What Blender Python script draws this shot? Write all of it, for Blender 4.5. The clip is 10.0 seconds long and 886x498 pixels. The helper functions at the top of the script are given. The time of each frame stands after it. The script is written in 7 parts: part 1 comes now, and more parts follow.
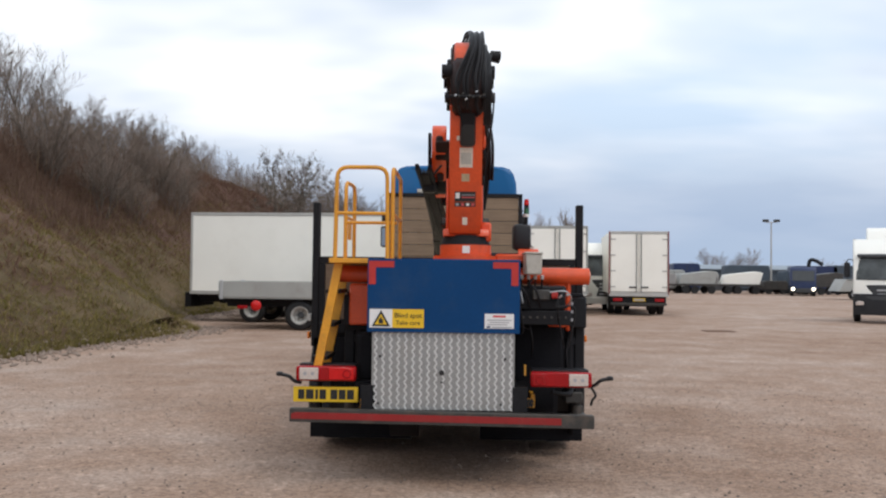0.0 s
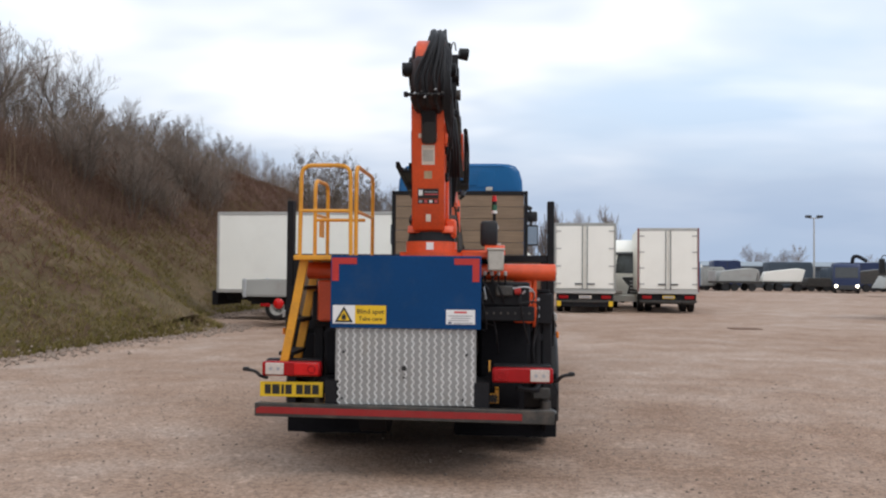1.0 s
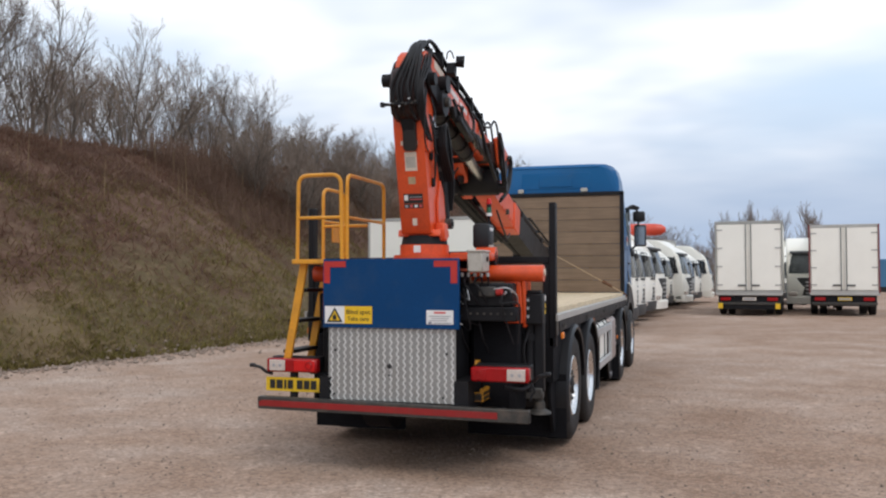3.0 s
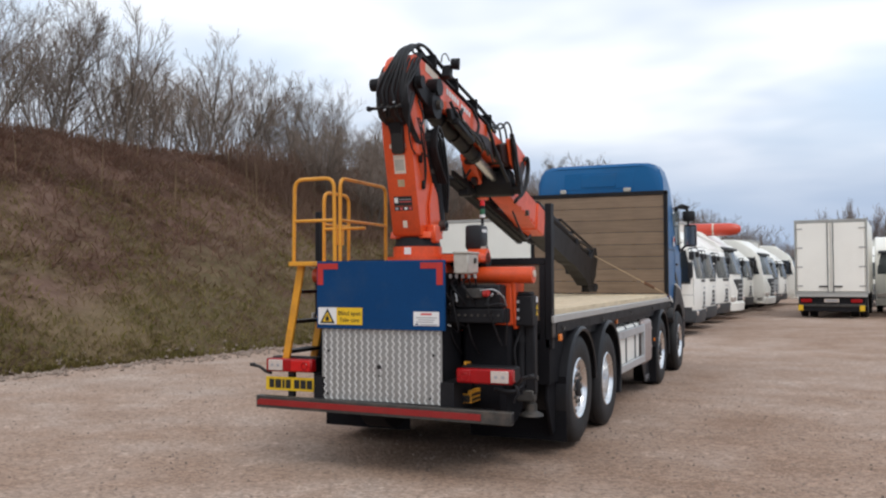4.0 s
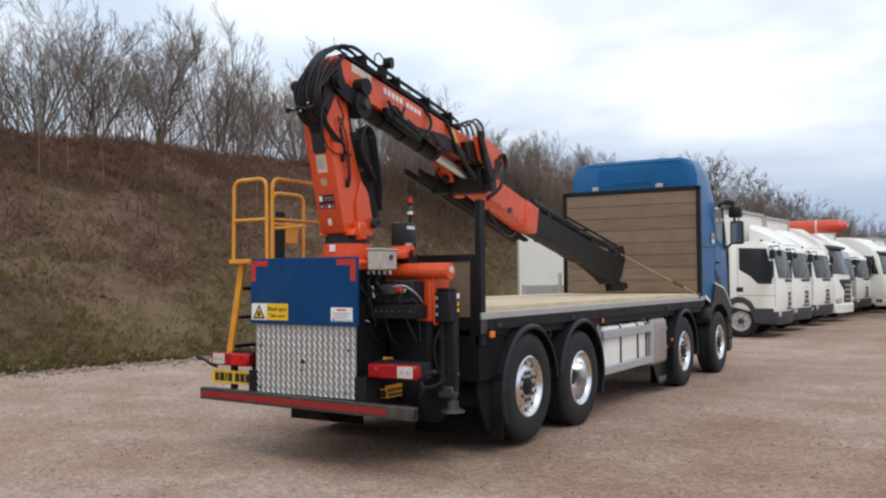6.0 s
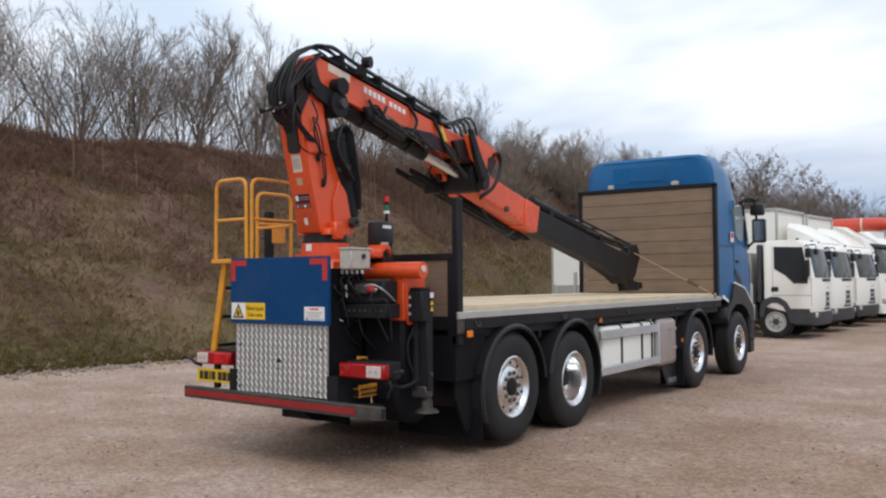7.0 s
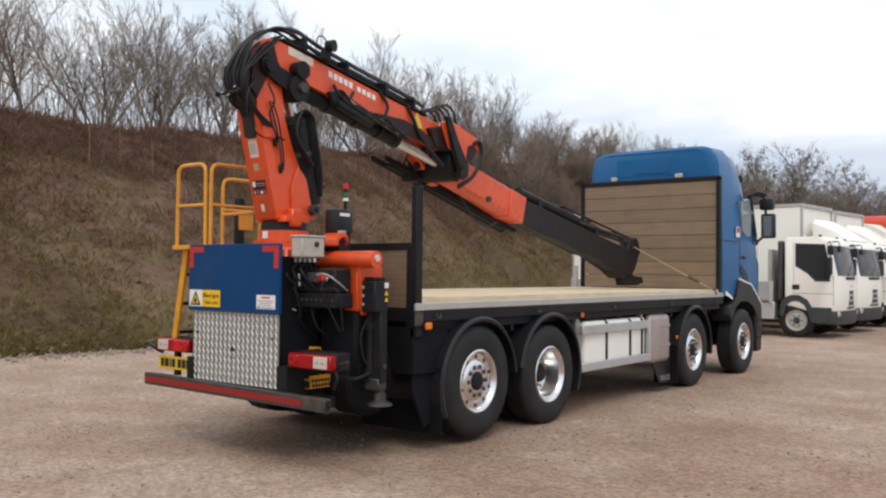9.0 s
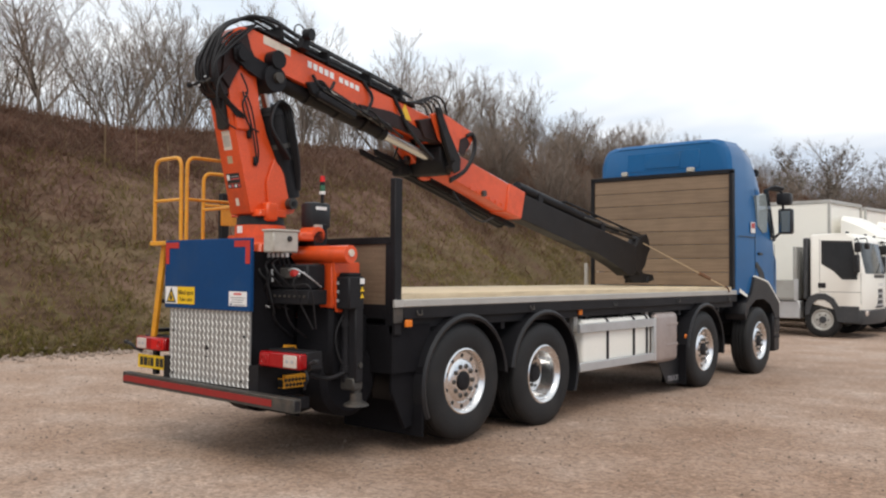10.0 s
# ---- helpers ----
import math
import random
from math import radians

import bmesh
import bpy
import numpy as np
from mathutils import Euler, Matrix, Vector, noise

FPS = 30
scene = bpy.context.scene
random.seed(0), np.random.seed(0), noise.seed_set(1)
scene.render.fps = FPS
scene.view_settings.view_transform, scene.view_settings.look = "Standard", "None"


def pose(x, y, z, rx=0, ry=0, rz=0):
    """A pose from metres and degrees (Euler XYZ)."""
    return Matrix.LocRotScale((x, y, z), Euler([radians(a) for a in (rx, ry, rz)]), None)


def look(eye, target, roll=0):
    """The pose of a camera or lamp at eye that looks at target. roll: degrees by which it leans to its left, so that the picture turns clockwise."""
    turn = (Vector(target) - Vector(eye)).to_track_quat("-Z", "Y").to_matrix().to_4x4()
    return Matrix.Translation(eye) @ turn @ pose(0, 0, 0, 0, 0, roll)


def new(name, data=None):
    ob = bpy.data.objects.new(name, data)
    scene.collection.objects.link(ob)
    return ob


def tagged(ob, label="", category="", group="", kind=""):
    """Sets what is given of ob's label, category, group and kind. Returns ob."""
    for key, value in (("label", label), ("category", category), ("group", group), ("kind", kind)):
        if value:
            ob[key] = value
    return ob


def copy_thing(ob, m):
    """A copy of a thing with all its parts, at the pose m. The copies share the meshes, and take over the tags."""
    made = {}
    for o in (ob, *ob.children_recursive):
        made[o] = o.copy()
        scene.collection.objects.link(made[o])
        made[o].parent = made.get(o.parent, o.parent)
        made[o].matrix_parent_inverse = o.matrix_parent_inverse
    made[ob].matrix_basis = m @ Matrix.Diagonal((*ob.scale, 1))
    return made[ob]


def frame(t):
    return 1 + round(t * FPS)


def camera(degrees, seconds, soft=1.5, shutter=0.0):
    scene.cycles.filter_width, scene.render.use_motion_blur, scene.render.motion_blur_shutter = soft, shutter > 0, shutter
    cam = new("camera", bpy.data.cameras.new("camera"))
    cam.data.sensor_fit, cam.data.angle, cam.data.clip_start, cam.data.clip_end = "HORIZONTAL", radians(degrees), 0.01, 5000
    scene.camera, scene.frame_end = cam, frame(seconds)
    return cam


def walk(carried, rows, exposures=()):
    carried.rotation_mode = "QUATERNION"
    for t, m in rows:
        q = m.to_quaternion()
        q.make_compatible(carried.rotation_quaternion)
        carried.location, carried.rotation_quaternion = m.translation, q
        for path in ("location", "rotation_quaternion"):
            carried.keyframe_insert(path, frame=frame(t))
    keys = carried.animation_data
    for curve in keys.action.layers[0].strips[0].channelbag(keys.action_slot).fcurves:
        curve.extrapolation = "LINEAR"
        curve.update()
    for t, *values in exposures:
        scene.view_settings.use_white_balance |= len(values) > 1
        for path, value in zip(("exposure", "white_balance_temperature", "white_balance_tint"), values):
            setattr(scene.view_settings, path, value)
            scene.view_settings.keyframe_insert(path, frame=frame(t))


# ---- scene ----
cam = camera(54.7, 10.0, soft=2.2)
PATH = [
    (0, (0.115, -6.728, 1.678), (0.075, -4.729, 1.739), 0.7),
    (0.5, (0.427, -6.764, 1.653), (0.339, -4.767, 1.711), 0.4),
    (1, (0.753, -6.757, 1.669), (0.616, -4.762, 1.725), 0.5),
    (1.5, (1.172, -6.805, 1.68), (0.958, -4.817, 1.735), 0.4),
    (2, (1.583, -6.776, 1.67), (1.254, -4.805, 1.731), 0.1),
    (2.5, (2.061, -6.751, 1.662), (1.599, -4.806, 1.724), 0.0),
    (4, (3.294, -6.427, 1.662), (2.521, -4.583, 1.728), -0.2),
    (4.5, (3.76, -6.284, 1.661), (2.887, -4.486, 1.73), -0.2),
    (5, (4.147, -6.069, 1.636), (3.181, -4.32, 1.708), -0.3),
    (5.5, (4.563, -5.842, 1.616), (3.557, -4.115, 1.687), -0.3),
    (7, (5.471, -5.232, 1.59), (4.32, -3.597, 1.664), -0.4),
    (7.5, (5.639, -4.998, 1.591), (4.456, -3.387, 1.661), -0.3),
    (8, (5.761, -4.835, 1.578), (4.569, -3.232, 1.652), -0.3),
    (8.5, (5.831, -4.765, 1.577), (4.634, -3.165, 1.65), -0.2),
    (9, (5.903, -4.65, 1.579), (4.679, -3.069, 1.634), 0.6),
    (9.5, (5.955, -4.444, 1.541), (4.716, -2.875, 1.597), 0.5),
    (10, (6.07, -4.151, 1.534), (4.787, -2.618, 1.591), 0.4),
]
EXPO = [(0.0, -0.06, 6250, 10), (4.0, -0.06, 6200, 10), (8.6, -0.02, 6200, 10), (9.0, 0.08, 6550, 10), (10.0, 0.13, 6700, 10)]
walk(cam, [(t, look(eye, target, roll)) for t, eye, target, roll in PATH], EXPO)

# ---- sky and sun ----
world = bpy.data.worlds.new("overcast_sky")
scene.world = world
world.use_nodes = True
wn, wl = world.node_tree.nodes, world.node_tree.links
wn.clear()
w_out = wn.new("ShaderNodeOutputWorld")
w_bg = wn.new("ShaderNodeBackground")
w_sky = wn.new("ShaderNodeTexSky")
w_sky.sky_type, w_sky.sun_disc = "NISHITA", False
w_sky.sun_elevation, w_sky.sun_rotation = radians(55), radians(75)
w_co = wn.new("ShaderNodeTexCoord")
w_sep = wn.new("ShaderNodeSeparateXYZ")
w_add = wn.new("ShaderNodeMath")
w_add.operation, w_add.inputs[1].default_value = "ADD", 0.22
w_abs = wn.new("ShaderNodeMath")
w_abs.operation = "ABSOLUTE"
w_div = wn.new("ShaderNodeVectorMath")
w_div.operation = "DIVIDE"
w_com = wn.new("ShaderNodeCombineXYZ")
wl.new(w_co.outputs["Generated"], w_sep.inputs[0])
wl.new(w_sep.outputs["Z"], w_abs.inputs[0])
wl.new(w_abs.outputs[0], w_add.inputs[0])
for k in range(3):
    wl.new(w_add.outputs[0], w_com.inputs[k])
wl.new(w_co.outputs["Generated"], w_div.inputs[0])
wl.new(w_com.outputs[0], w_div.inputs[1])
w_map = wn.new("ShaderNodeMapping")
w_map.inputs["Scale"].default_value = (0.8, 1.15, 0.3)
w_map.inputs["Location"].default_value = (1.7, 0.35, 0.0)
wl.new(w_div.outputs[0], w_map.inputs["Vector"])
w_noise = wn.new("ShaderNodeTexNoise")
w_noise.inputs["Scale"].default_value, w_noise.inputs["Detail"].default_value = 1.15, 4.0
w_noise.inputs["Roughness"].default_value, w_noise.inputs["Distortion"].default_value = 0.45, 0.15
wl.new(w_map.outputs[0], w_noise.inputs["Vector"])
w_ramp = wn.new("ShaderNodeValToRGB")
w_ramp.color_ramp.elements[0].position, w_ramp.color_ramp.elements[0].color = 0.32, (0.0, 0.0, 0.0, 1)
w_ramp.color_ramp.elements[1].position, w_ramp.color_ramp.elements[1].color = 0.53, (1, 1, 1, 1)
wl.new(w_noise.outputs["Fac"], w_ramp.inputs[0])
# grey undersides of the clouds
w_noise2 = wn.new("ShaderNodeTexNoise")
w_noise2.inputs["Scale"].default_value, w_noise2.inputs["Detail"].default_value = 1.7, 3.0
wl.new(w_map.outputs[0], w_noise2.inputs["Vector"])
w_cloud = wn.new("ShaderNodeValToRGB")
w_cloud.color_ramp.elements[0].position, w_cloud.color_ramp.elements[0].color = 0.38, (0.70, 0.765, 0.85, 1)
w_cloud.color_ramp.elements[1].position, w_cloud.color_ramp.elements[1].color = 0.62, (1.08, 1.08, 1.075, 1)
wl.new(w_noise2.outputs["Fac"], w_cloud.inputs[0])
w_scale = wn.new("ShaderNodeVectorMath")
w_scale.operation = "SCALE"
w_scale.inputs["Scale"].default_value = 0.10
wl.new(w_sky.outputs[0], w_scale.inputs[0])
w_haze = wn.new("ShaderNodeMixRGB")
w_haze.inputs["Fac"].default_value = 0.72
w_haze.inputs["Color2"].default_value = (0.78, 0.90, 1.03, 1)
wl.new(w_scale.outputs[0], w_haze.inputs["Color1"])
w_mix = wn.new("ShaderNodeMixRGB")
wl.new(w_ramp.outputs[0], w_mix.inputs["Fac"])
wl.new(w_haze.outputs[0], w_mix.inputs["Color1"])
wl.new(w_cloud.outputs[0], w_mix.inputs["Color2"])
# a band of duller cloud towards the horizon
w_band = wn.new("ShaderNodeMapRange")
w_band.interpolation_type = "SMOOTHSTEP"
w_band.inputs["From Min"].default_value, w_band.inputs["From Max"].default_value = 0.05, 0.215
w_band.inputs["To Min"].default_value, w_band.inputs["To Max"].default_value = 0.85, 0.0
wl.new(w_abs.outputs[0], w_band.inputs["Value"])
w_mix2 = wn.new("ShaderNodeMixRGB")
w_mix2.inputs["Color2"].default_value = (0.365, 0.455, 0.605, 1)
wl.new(w_band.outputs[0], w_mix2.inputs["Fac"])
wl.new(w_mix.outputs[0], w_mix2.inputs["Color1"])
wl.new(w_mix2.outputs[0], w_bg.inputs["Color"])
w_bg.inputs["Strength"].default_value = 1.12
wl.new(w_bg.outputs[0], w_out.inputs["Surface"])

sun_data = bpy.data.lights.new("sun", "SUN")
sun_data.energy, sun_data.angle, sun_data.color = 0.95, radians(20), (1.0, 0.94, 0.86)
sun = new("sun", sun_data)
sun.matrix_world = look((18, -13, 31), (0, 4, 0))


# ---- materials ----
def material(name, colour, rough=0.5, metal=0.0, spread=0.12, scale=6.0, bump=0.0, bump_scale=60.0, coat=0.0, dirt=None, dirt_amount=0.0, dirt_scale=2.0, vary=0.0, spec=0.5):
    """A painted, metal, rubber or earthen surface: colour with grain at two sizes, patches of dirt, fine relief."""
    m = bpy.data.materials.new(name)
    m.use_nodes = True
    n, l = m.node_tree.nodes, m.node_tree.links
    b = n["Principled BSDF"]
    b.inputs["Roughness"].default_value, b.inputs["Metallic"].default_value = rough, metal
    b.inputs["Coat Weight"].default_value = coat
    b.inputs["Specular IOR Level"].default_value = spec
    co = n.new("ShaderNodeTexCoord")
    big, fine = n.new("ShaderNodeTexNoise"), n.new("ShaderNodeTexNoise")
    big.inputs["Scale"].default_value, big.inputs["Detail"].default_value = scale, 4
    fine.inputs["Scale"].default_value, fine.inputs["Detail"].default_value = bump_scale, 5
    for k in (big, fine):
        l.new(co.outputs["Object"], k.inputs["Vector"])
    ramp = n.new("ShaderNodeValToRGB")
    lo = [max(0.0, c * (1 - spread * 1.6)) for c in colour]
    hi = [min(1.0, c * (1 + spread)) for c in colour]
    ramp.color_ramp.elements[0].position, ramp.color_ramp.elements[0].color = 0.3, (*lo, 1)
    ramp.color_ramp.elements[1].position, ramp.color_ramp.elements[1].color = 0.7, (*hi, 1)
    mean = n.new("ShaderNodeMath")
    mean.operation = "ADD"
    half = n.new("ShaderNodeMath")
    half.operation, half.inputs[1].default_value = "MULTIPLY", 0.5
    l.new(big.outputs["Fac"], mean.inputs[0])
    l.new(fine.outputs["Fac"], mean.inputs[1])
    l.new(mean.outputs[0], half.inputs[0])
    l.new(half.outputs[0], ramp.inputs[0])
    last = ramp.outputs[0]
    if vary:
        info = n.new("ShaderNodeObjectInfo")
        hsv = n.new("ShaderNodeHueSaturation")
        rng = n.new("ShaderNodeMapRange")
        rng.inputs["To Min"].default_value, rng.inputs["To Max"].default_value = 1 - vary, 1 + vary
        l.new(info.outputs["Random"], rng.inputs["Value"])
        l.new(rng.outputs[0], hsv.inputs["Value"])
        l.new(last, hsv.inputs["Color"])
        last = hsv.outputs[0]
    if dirt:
        dn = n.new("ShaderNodeTexNoise")
        dn.inputs["Scale"].default_value, dn.inputs["Detail"].default_value, dn.inputs["Roughness"].default_value = dirt_scale, 8, 0.65
        l.new(co.outputs["Object"], dn.inputs["Vector"])
        dr = n.new("ShaderNodeMapRange")
        dr.inputs["From Min"].default_value, dr.inputs["From Max"].default_value = 0.5, 0.78
        dr.inputs["To Max"].default_value = dirt_amount
        l.new(dn.outputs["Fac"], dr.inputs["Value"])
        mx = n.new("ShaderNodeMixRGB")
        mx.inputs["Color2"].default_value = (*dirt, 1)
        l.new(dr.outputs[0], mx.inputs["Fac"])
        l.new(last, mx.inputs["Color1"])
        last = mx.outputs[0]
        rr = n.new("ShaderNodeMapRange")
        rr.inputs["To Min"].default_value, rr.inputs["To Max"].default_value = rough, min(1, rough + 0.3)
        l.new(dr.outputs[0], rr.inputs["Value"])
        l.new(rr.outputs[0], b.inputs["Roughness"])
    l.new(last, b.inputs["Base Color"])
    if bump:
        bp = n.new("ShaderNodeBump")
        bp.inputs["Strength"].default_value, bp.inputs["Distance"].default_value = bump, 0.01
        l.new(fine.outputs["Fac"], bp.inputs["Height"])
        l.new(bp.outputs[0], b.inputs["Normal"])
    return m


M_ORANGE = material("orange_paint", (0.74, 0.086, 0.016), 0.38, spread=0.12, scale=3, coat=0.12, dirt=(0.22, 0.035, 0.018), dirt_amount=0.6, dirt_scale=3.0)
M_BLUE = material("cab_blue_paint", (0.003, 0.102, 0.282), 0.34, spread=0.08, scale=1.5, spec=0.3, coat=0.05, dirt=(0.06, 0.10, 0.16), dirt_amount=0.25)
M_PANEL = material("blue_panel_paint", (0.0025, 0.046, 0.152), 0.5, spec=0.18, spread=0.10, scale=2.0, dirt=(0.05, 0.08, 0.13), dirt_amount=0.4, dirt_scale=3)
M_YELLOW = material("yellow_paint", (0.72, 0.32, 0.022), 0.42, spread=0.10, scale=5, dirt=(0.25, 0.13, 0.04), dirt_amount=0.5, dirt_scale=7)
M_BLACK = material("black_steel", (0.0155, 0.0152, 0.0175), 0.5, spread=0.25, scale=4, dirt=(0.019, 0.017, 0.016), dirt_amount=0.5, dirt_scale=3, spec=0.16)
M_EXT = material("worn_black_boom_paint", (0.0175, 0.0152, 0.0155), 0.5, spread=0.3, scale=5, dirt=(0.032, 0.024, 0.020), dirt_amount=0.5, dirt_scale=4, spec=0.2)
# Maroon-black for orange steel in shade: the shade is put into the colour.
M_SHADERED = material("shaded_dark_red_steel", (0.026, 0.0105, 0.0090), 0.45, spread=0.35, scale=6, dirt=(0.008, 0.007, 0.007), dirt_amount=0.8, dirt_scale=5, spec=0.25)
M_HOSE = material("black_hose", (0.016, 0.0155, 0.0175), 0.5, spread=0.2, scale=9, spec=0.25)
M_PLASTIC = material("black_plastic", (0.0145, 0.0145, 0.017), 0.42, spread=0.15, scale=5, bump=0.1, bump_scale=200, dirt=(0.035, 0.031, 0.028), dirt_amount=0.4, spec=0.35)
M_RUBBER = material("tyre_rubber", (0.018, 0.018, 0.019), 0.62, spread=0.2, scale=5, bump=0.2, bump_scale=120, dirt=(0.050, 0.043, 0.038), dirt_amount=0.5, dirt_scale=4, spec=0.3)
# Darker and duller than M_PLASTIC: shade under the rear is in this colour.
M_DEEPBLACK = material("shade_deepened_black", (0.0118, 0.0116, 0.0138), 0.7, spread=0.25, scale=4, dirt=(0.016, 0.014, 0.013), dirt_amount=0.4, dirt_scale=3, spec=0.08)
M_ALLOY = material("polished_alloy", (0.80, 0.80, 0.80), 0.22, 1.0, spread=0.06, scale=6, dirt=(0.42, 0.40, 0.37), dirt_amount=0.4, dirt_scale=5)
M_CHROME = material("chrome_rod", (0.55, 0.55, 0.56), 0.25, 1.0, spread=0.06, scale=6)
# Bars cleaner and paler than the plate; their glint is put into the colour.
M_BARS = material("glint_tread_bars", (0.66, 0.66, 0.65), 0.45, 0.4, spread=0.06, scale=3)
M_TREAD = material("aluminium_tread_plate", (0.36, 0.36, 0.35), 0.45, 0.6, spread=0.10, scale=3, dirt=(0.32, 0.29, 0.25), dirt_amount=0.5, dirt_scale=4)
M_ALU = material("grey_aluminium", (0.56, 0.57, 0.58), 0.42, 0.6, spread=0.08, scale=3, dirt=(0.3, 0.28, 0.25), dirt_amount=0.4)
M_GALV = material("galvanised_rail", (0.48, 0.465, 0.44), 0.5, 0.35, spread=0.1, scale=4, dirt=(0.3, 0.27, 0.23), dirt_amount=0.5)
M_STEEL = material("worn_bare_steel", (0.055, 0.052, 0.048), 0.5, 0.3, spread=0.25, scale=5, dirt=(0.17, 0.13, 0.10), dirt_amount=0.7, dirt_scale=6, bump=0.1)
M_RED = material("red_reflective_tape", (0.28, 0.012, 0.012), 0.4, spread=0.12, scale=8, dirt=(0.20, 0.05, 0.04), dirt_amount=0.6, dirt_scale=6)
M_REDMARK = material("red_marker", (0.48, 0.028, 0.022), 0.4, spread=0.1, scale=8)
M_LENS_RED = material("red_lamp_lens", (0.33, 0.006, 0.008), 0.24, spread=0.1, scale=12, coat=0.1, spec=0.3)
M_LENS_RED2 = material("bright_red_lamp_lens", (0.58, 0.012, 0.012), 0.22, spread=0.1, scale=12, coat=0.1, spec=0.3)
M_LENS_WHITE = material("clear_lamp_lens", (0.60, 0.52, 0.47), 0.2, spread=0.1, scale=30, coat=0.5)
M_LENS_AMBER = material("amber_lens", (0.85, 0.22, 0.02), 0.2, spread=0.1, scale=20)
M_WHITE = material("white_paint", (0.90, 0.88, 0.815), 0.38, spread=0.04, scale=1.2, dirt=(0.60, 0.57, 0.51), dirt_amount=0.25, dirt_scale=1.2)
M_SILVER = material("silver_grey_paint", (0.36, 0.38, 0.39), 0.35, 0.2, spread=0.06, scale=1.2, dirt=(0.28, 0.26, 0.24), dirt_amount=0.35, dirt_scale=1.4)
M_PALERIM = material("pale_wheel_paint", (0.44, 0.43, 0.40), 0.45, spread=0.08, scale=6, dirt=(0.25, 0.21, 0.17), dirt_amount=0.5, dirt_scale=6)
M_BOXW = material("white_body_panel", (0.93, 0.905, 0.83), 0.45, spread=0.03, scale=0.8, dirt=(0.70, 0.66, 0.58), dirt_amount=0.2, dirt_scale=1.0)
M_STICK_W = material("white_sticker", (0.78, 0.77, 0.76), 0.4, spread=0.04, scale=8)
M_STICK_Y = material("yellow_sticker", (0.80, 0.50, 0.015), 0.4, spread=0.05, scale=8)
M_PLATE = material("yellow_number_plate", (0.78, 0.50, 0.015), 0.35, spread=0.06, scale=8)
M_INK = material("black_ink", (0.015, 0.015, 0.015), 0.5, spread=0.1, scale=20)
M_GREYINK = material("grey_ink", (0.35, 0.34, 0.36), 0.5, spread=0.1, scale=20)
M_REDINK = material("red_ink", (0.6, 0.10, 0.10), 0.5, spread=0.1, scale=20)
M_CREAM = material("cream_decal", (0.70, 0.60, 0.50), 0.45, spread=0.12, scale=12)
M_GREYBOX = material("grey_enamel_box", (0.46, 0.43, 0.38), 0.45, spread=0.08, scale=8, dirt=(0.2, 0.17, 0.14), dirt_amount=0.4, dirt_scale=10)
M_GLASS = material("dark_window_glass", (0.030, 0.036, 0.042), 0.06, spread=0.2, scale=2, coat=0.3)
# Pale grey-green stands in for sky light seen through the cab's glass.
M_CABGLASS = material("sky_toned_side_glass", (0.26, 0.30, 0.30), 0.07, spread=0.35, scale=1.2, coat=0.3)
# Mottled grey: pale reflections on the windscreens are put into the base colour.
M_GLASS2 = material("reflection_toned_glass", (0.085, 0.096, 0.10), 0.12, spread=0.6, scale=1.5, spec=0.25)
M_MIRROR = material("mirror_glass", (0.35, 0.36, 0.36), 0.12, 1.0, spread=0.02, scale=2)
M_GREYPLA = material("grey_plastic", (0.040, 0.042, 0.046), 0.55, spread=0.12, scale=4, dirt=(0.12, 0.11, 0.10), dirt_amount=0.35)
M_BEIGE = material("dusty_tank", (0.40, 0.335, 0.315), 0.42, 0.35, spread=0.12, scale=3, dirt=(0.30, 0.24, 0.21), dirt_amount=0.6, dirt_scale=5)
M_STRAP = material("lashing_strap", (0.45, 0.33, 0.20), 0.7, spread=0.15, scale=20)
M_RUST = material("rusty_iron", (0.15, 0.07, 0.035), 0.8, spread=0.3, scale=20)
M_TRUCKBLUE = material("dark_blue_paint", (0.011, 0.024, 0.085), 0.35, spread=0.1, scale=2, dirt=(0.08, 0.08, 0.09), dirt_amount=0.3)
M_CURTAIN = material("blue_trailer_curtain", (0.05, 0.16, 0.30), 0.6, spread=0.12, scale=2)
M_SHED = material("dark_shed_cladding", (0.055, 0.075, 0.10), 0.6, spread=0.15, scale=0.6)
M_SHED2 = material("pale_shed_roof", (0.26, 0.30, 0.34), 0.6, spread=0.1, scale=0.4)
M_GREYBODY = material("grey_truck_body", (0.36, 0.36, 0.34), 0.5, spread=0.1, scale=1, dirt=(0.22, 0.19, 0.16), dirt_amount=0.5, dirt_scale=1.5)
M_REDBODY = material("red_tube_body", (0.62, 0.065, 0.03), 0.35, spread=0.08, scale=1.5, coat=0.2)
M_BARK = material("winter_bark", (0.145, 0.118, 0.094), 0.9, spread=0.3, scale=8, vary=0.25)
M_TWIG = material("winter_twigs", (0.215, 0.165, 0.132), 0.9, spread=0.25, scale=4, vary=0.25)
M_PINE = material("dark_ivy", (0.125, 0.105, 0.080), 0.8, spread=0.3, scale=3, vary=0.2)



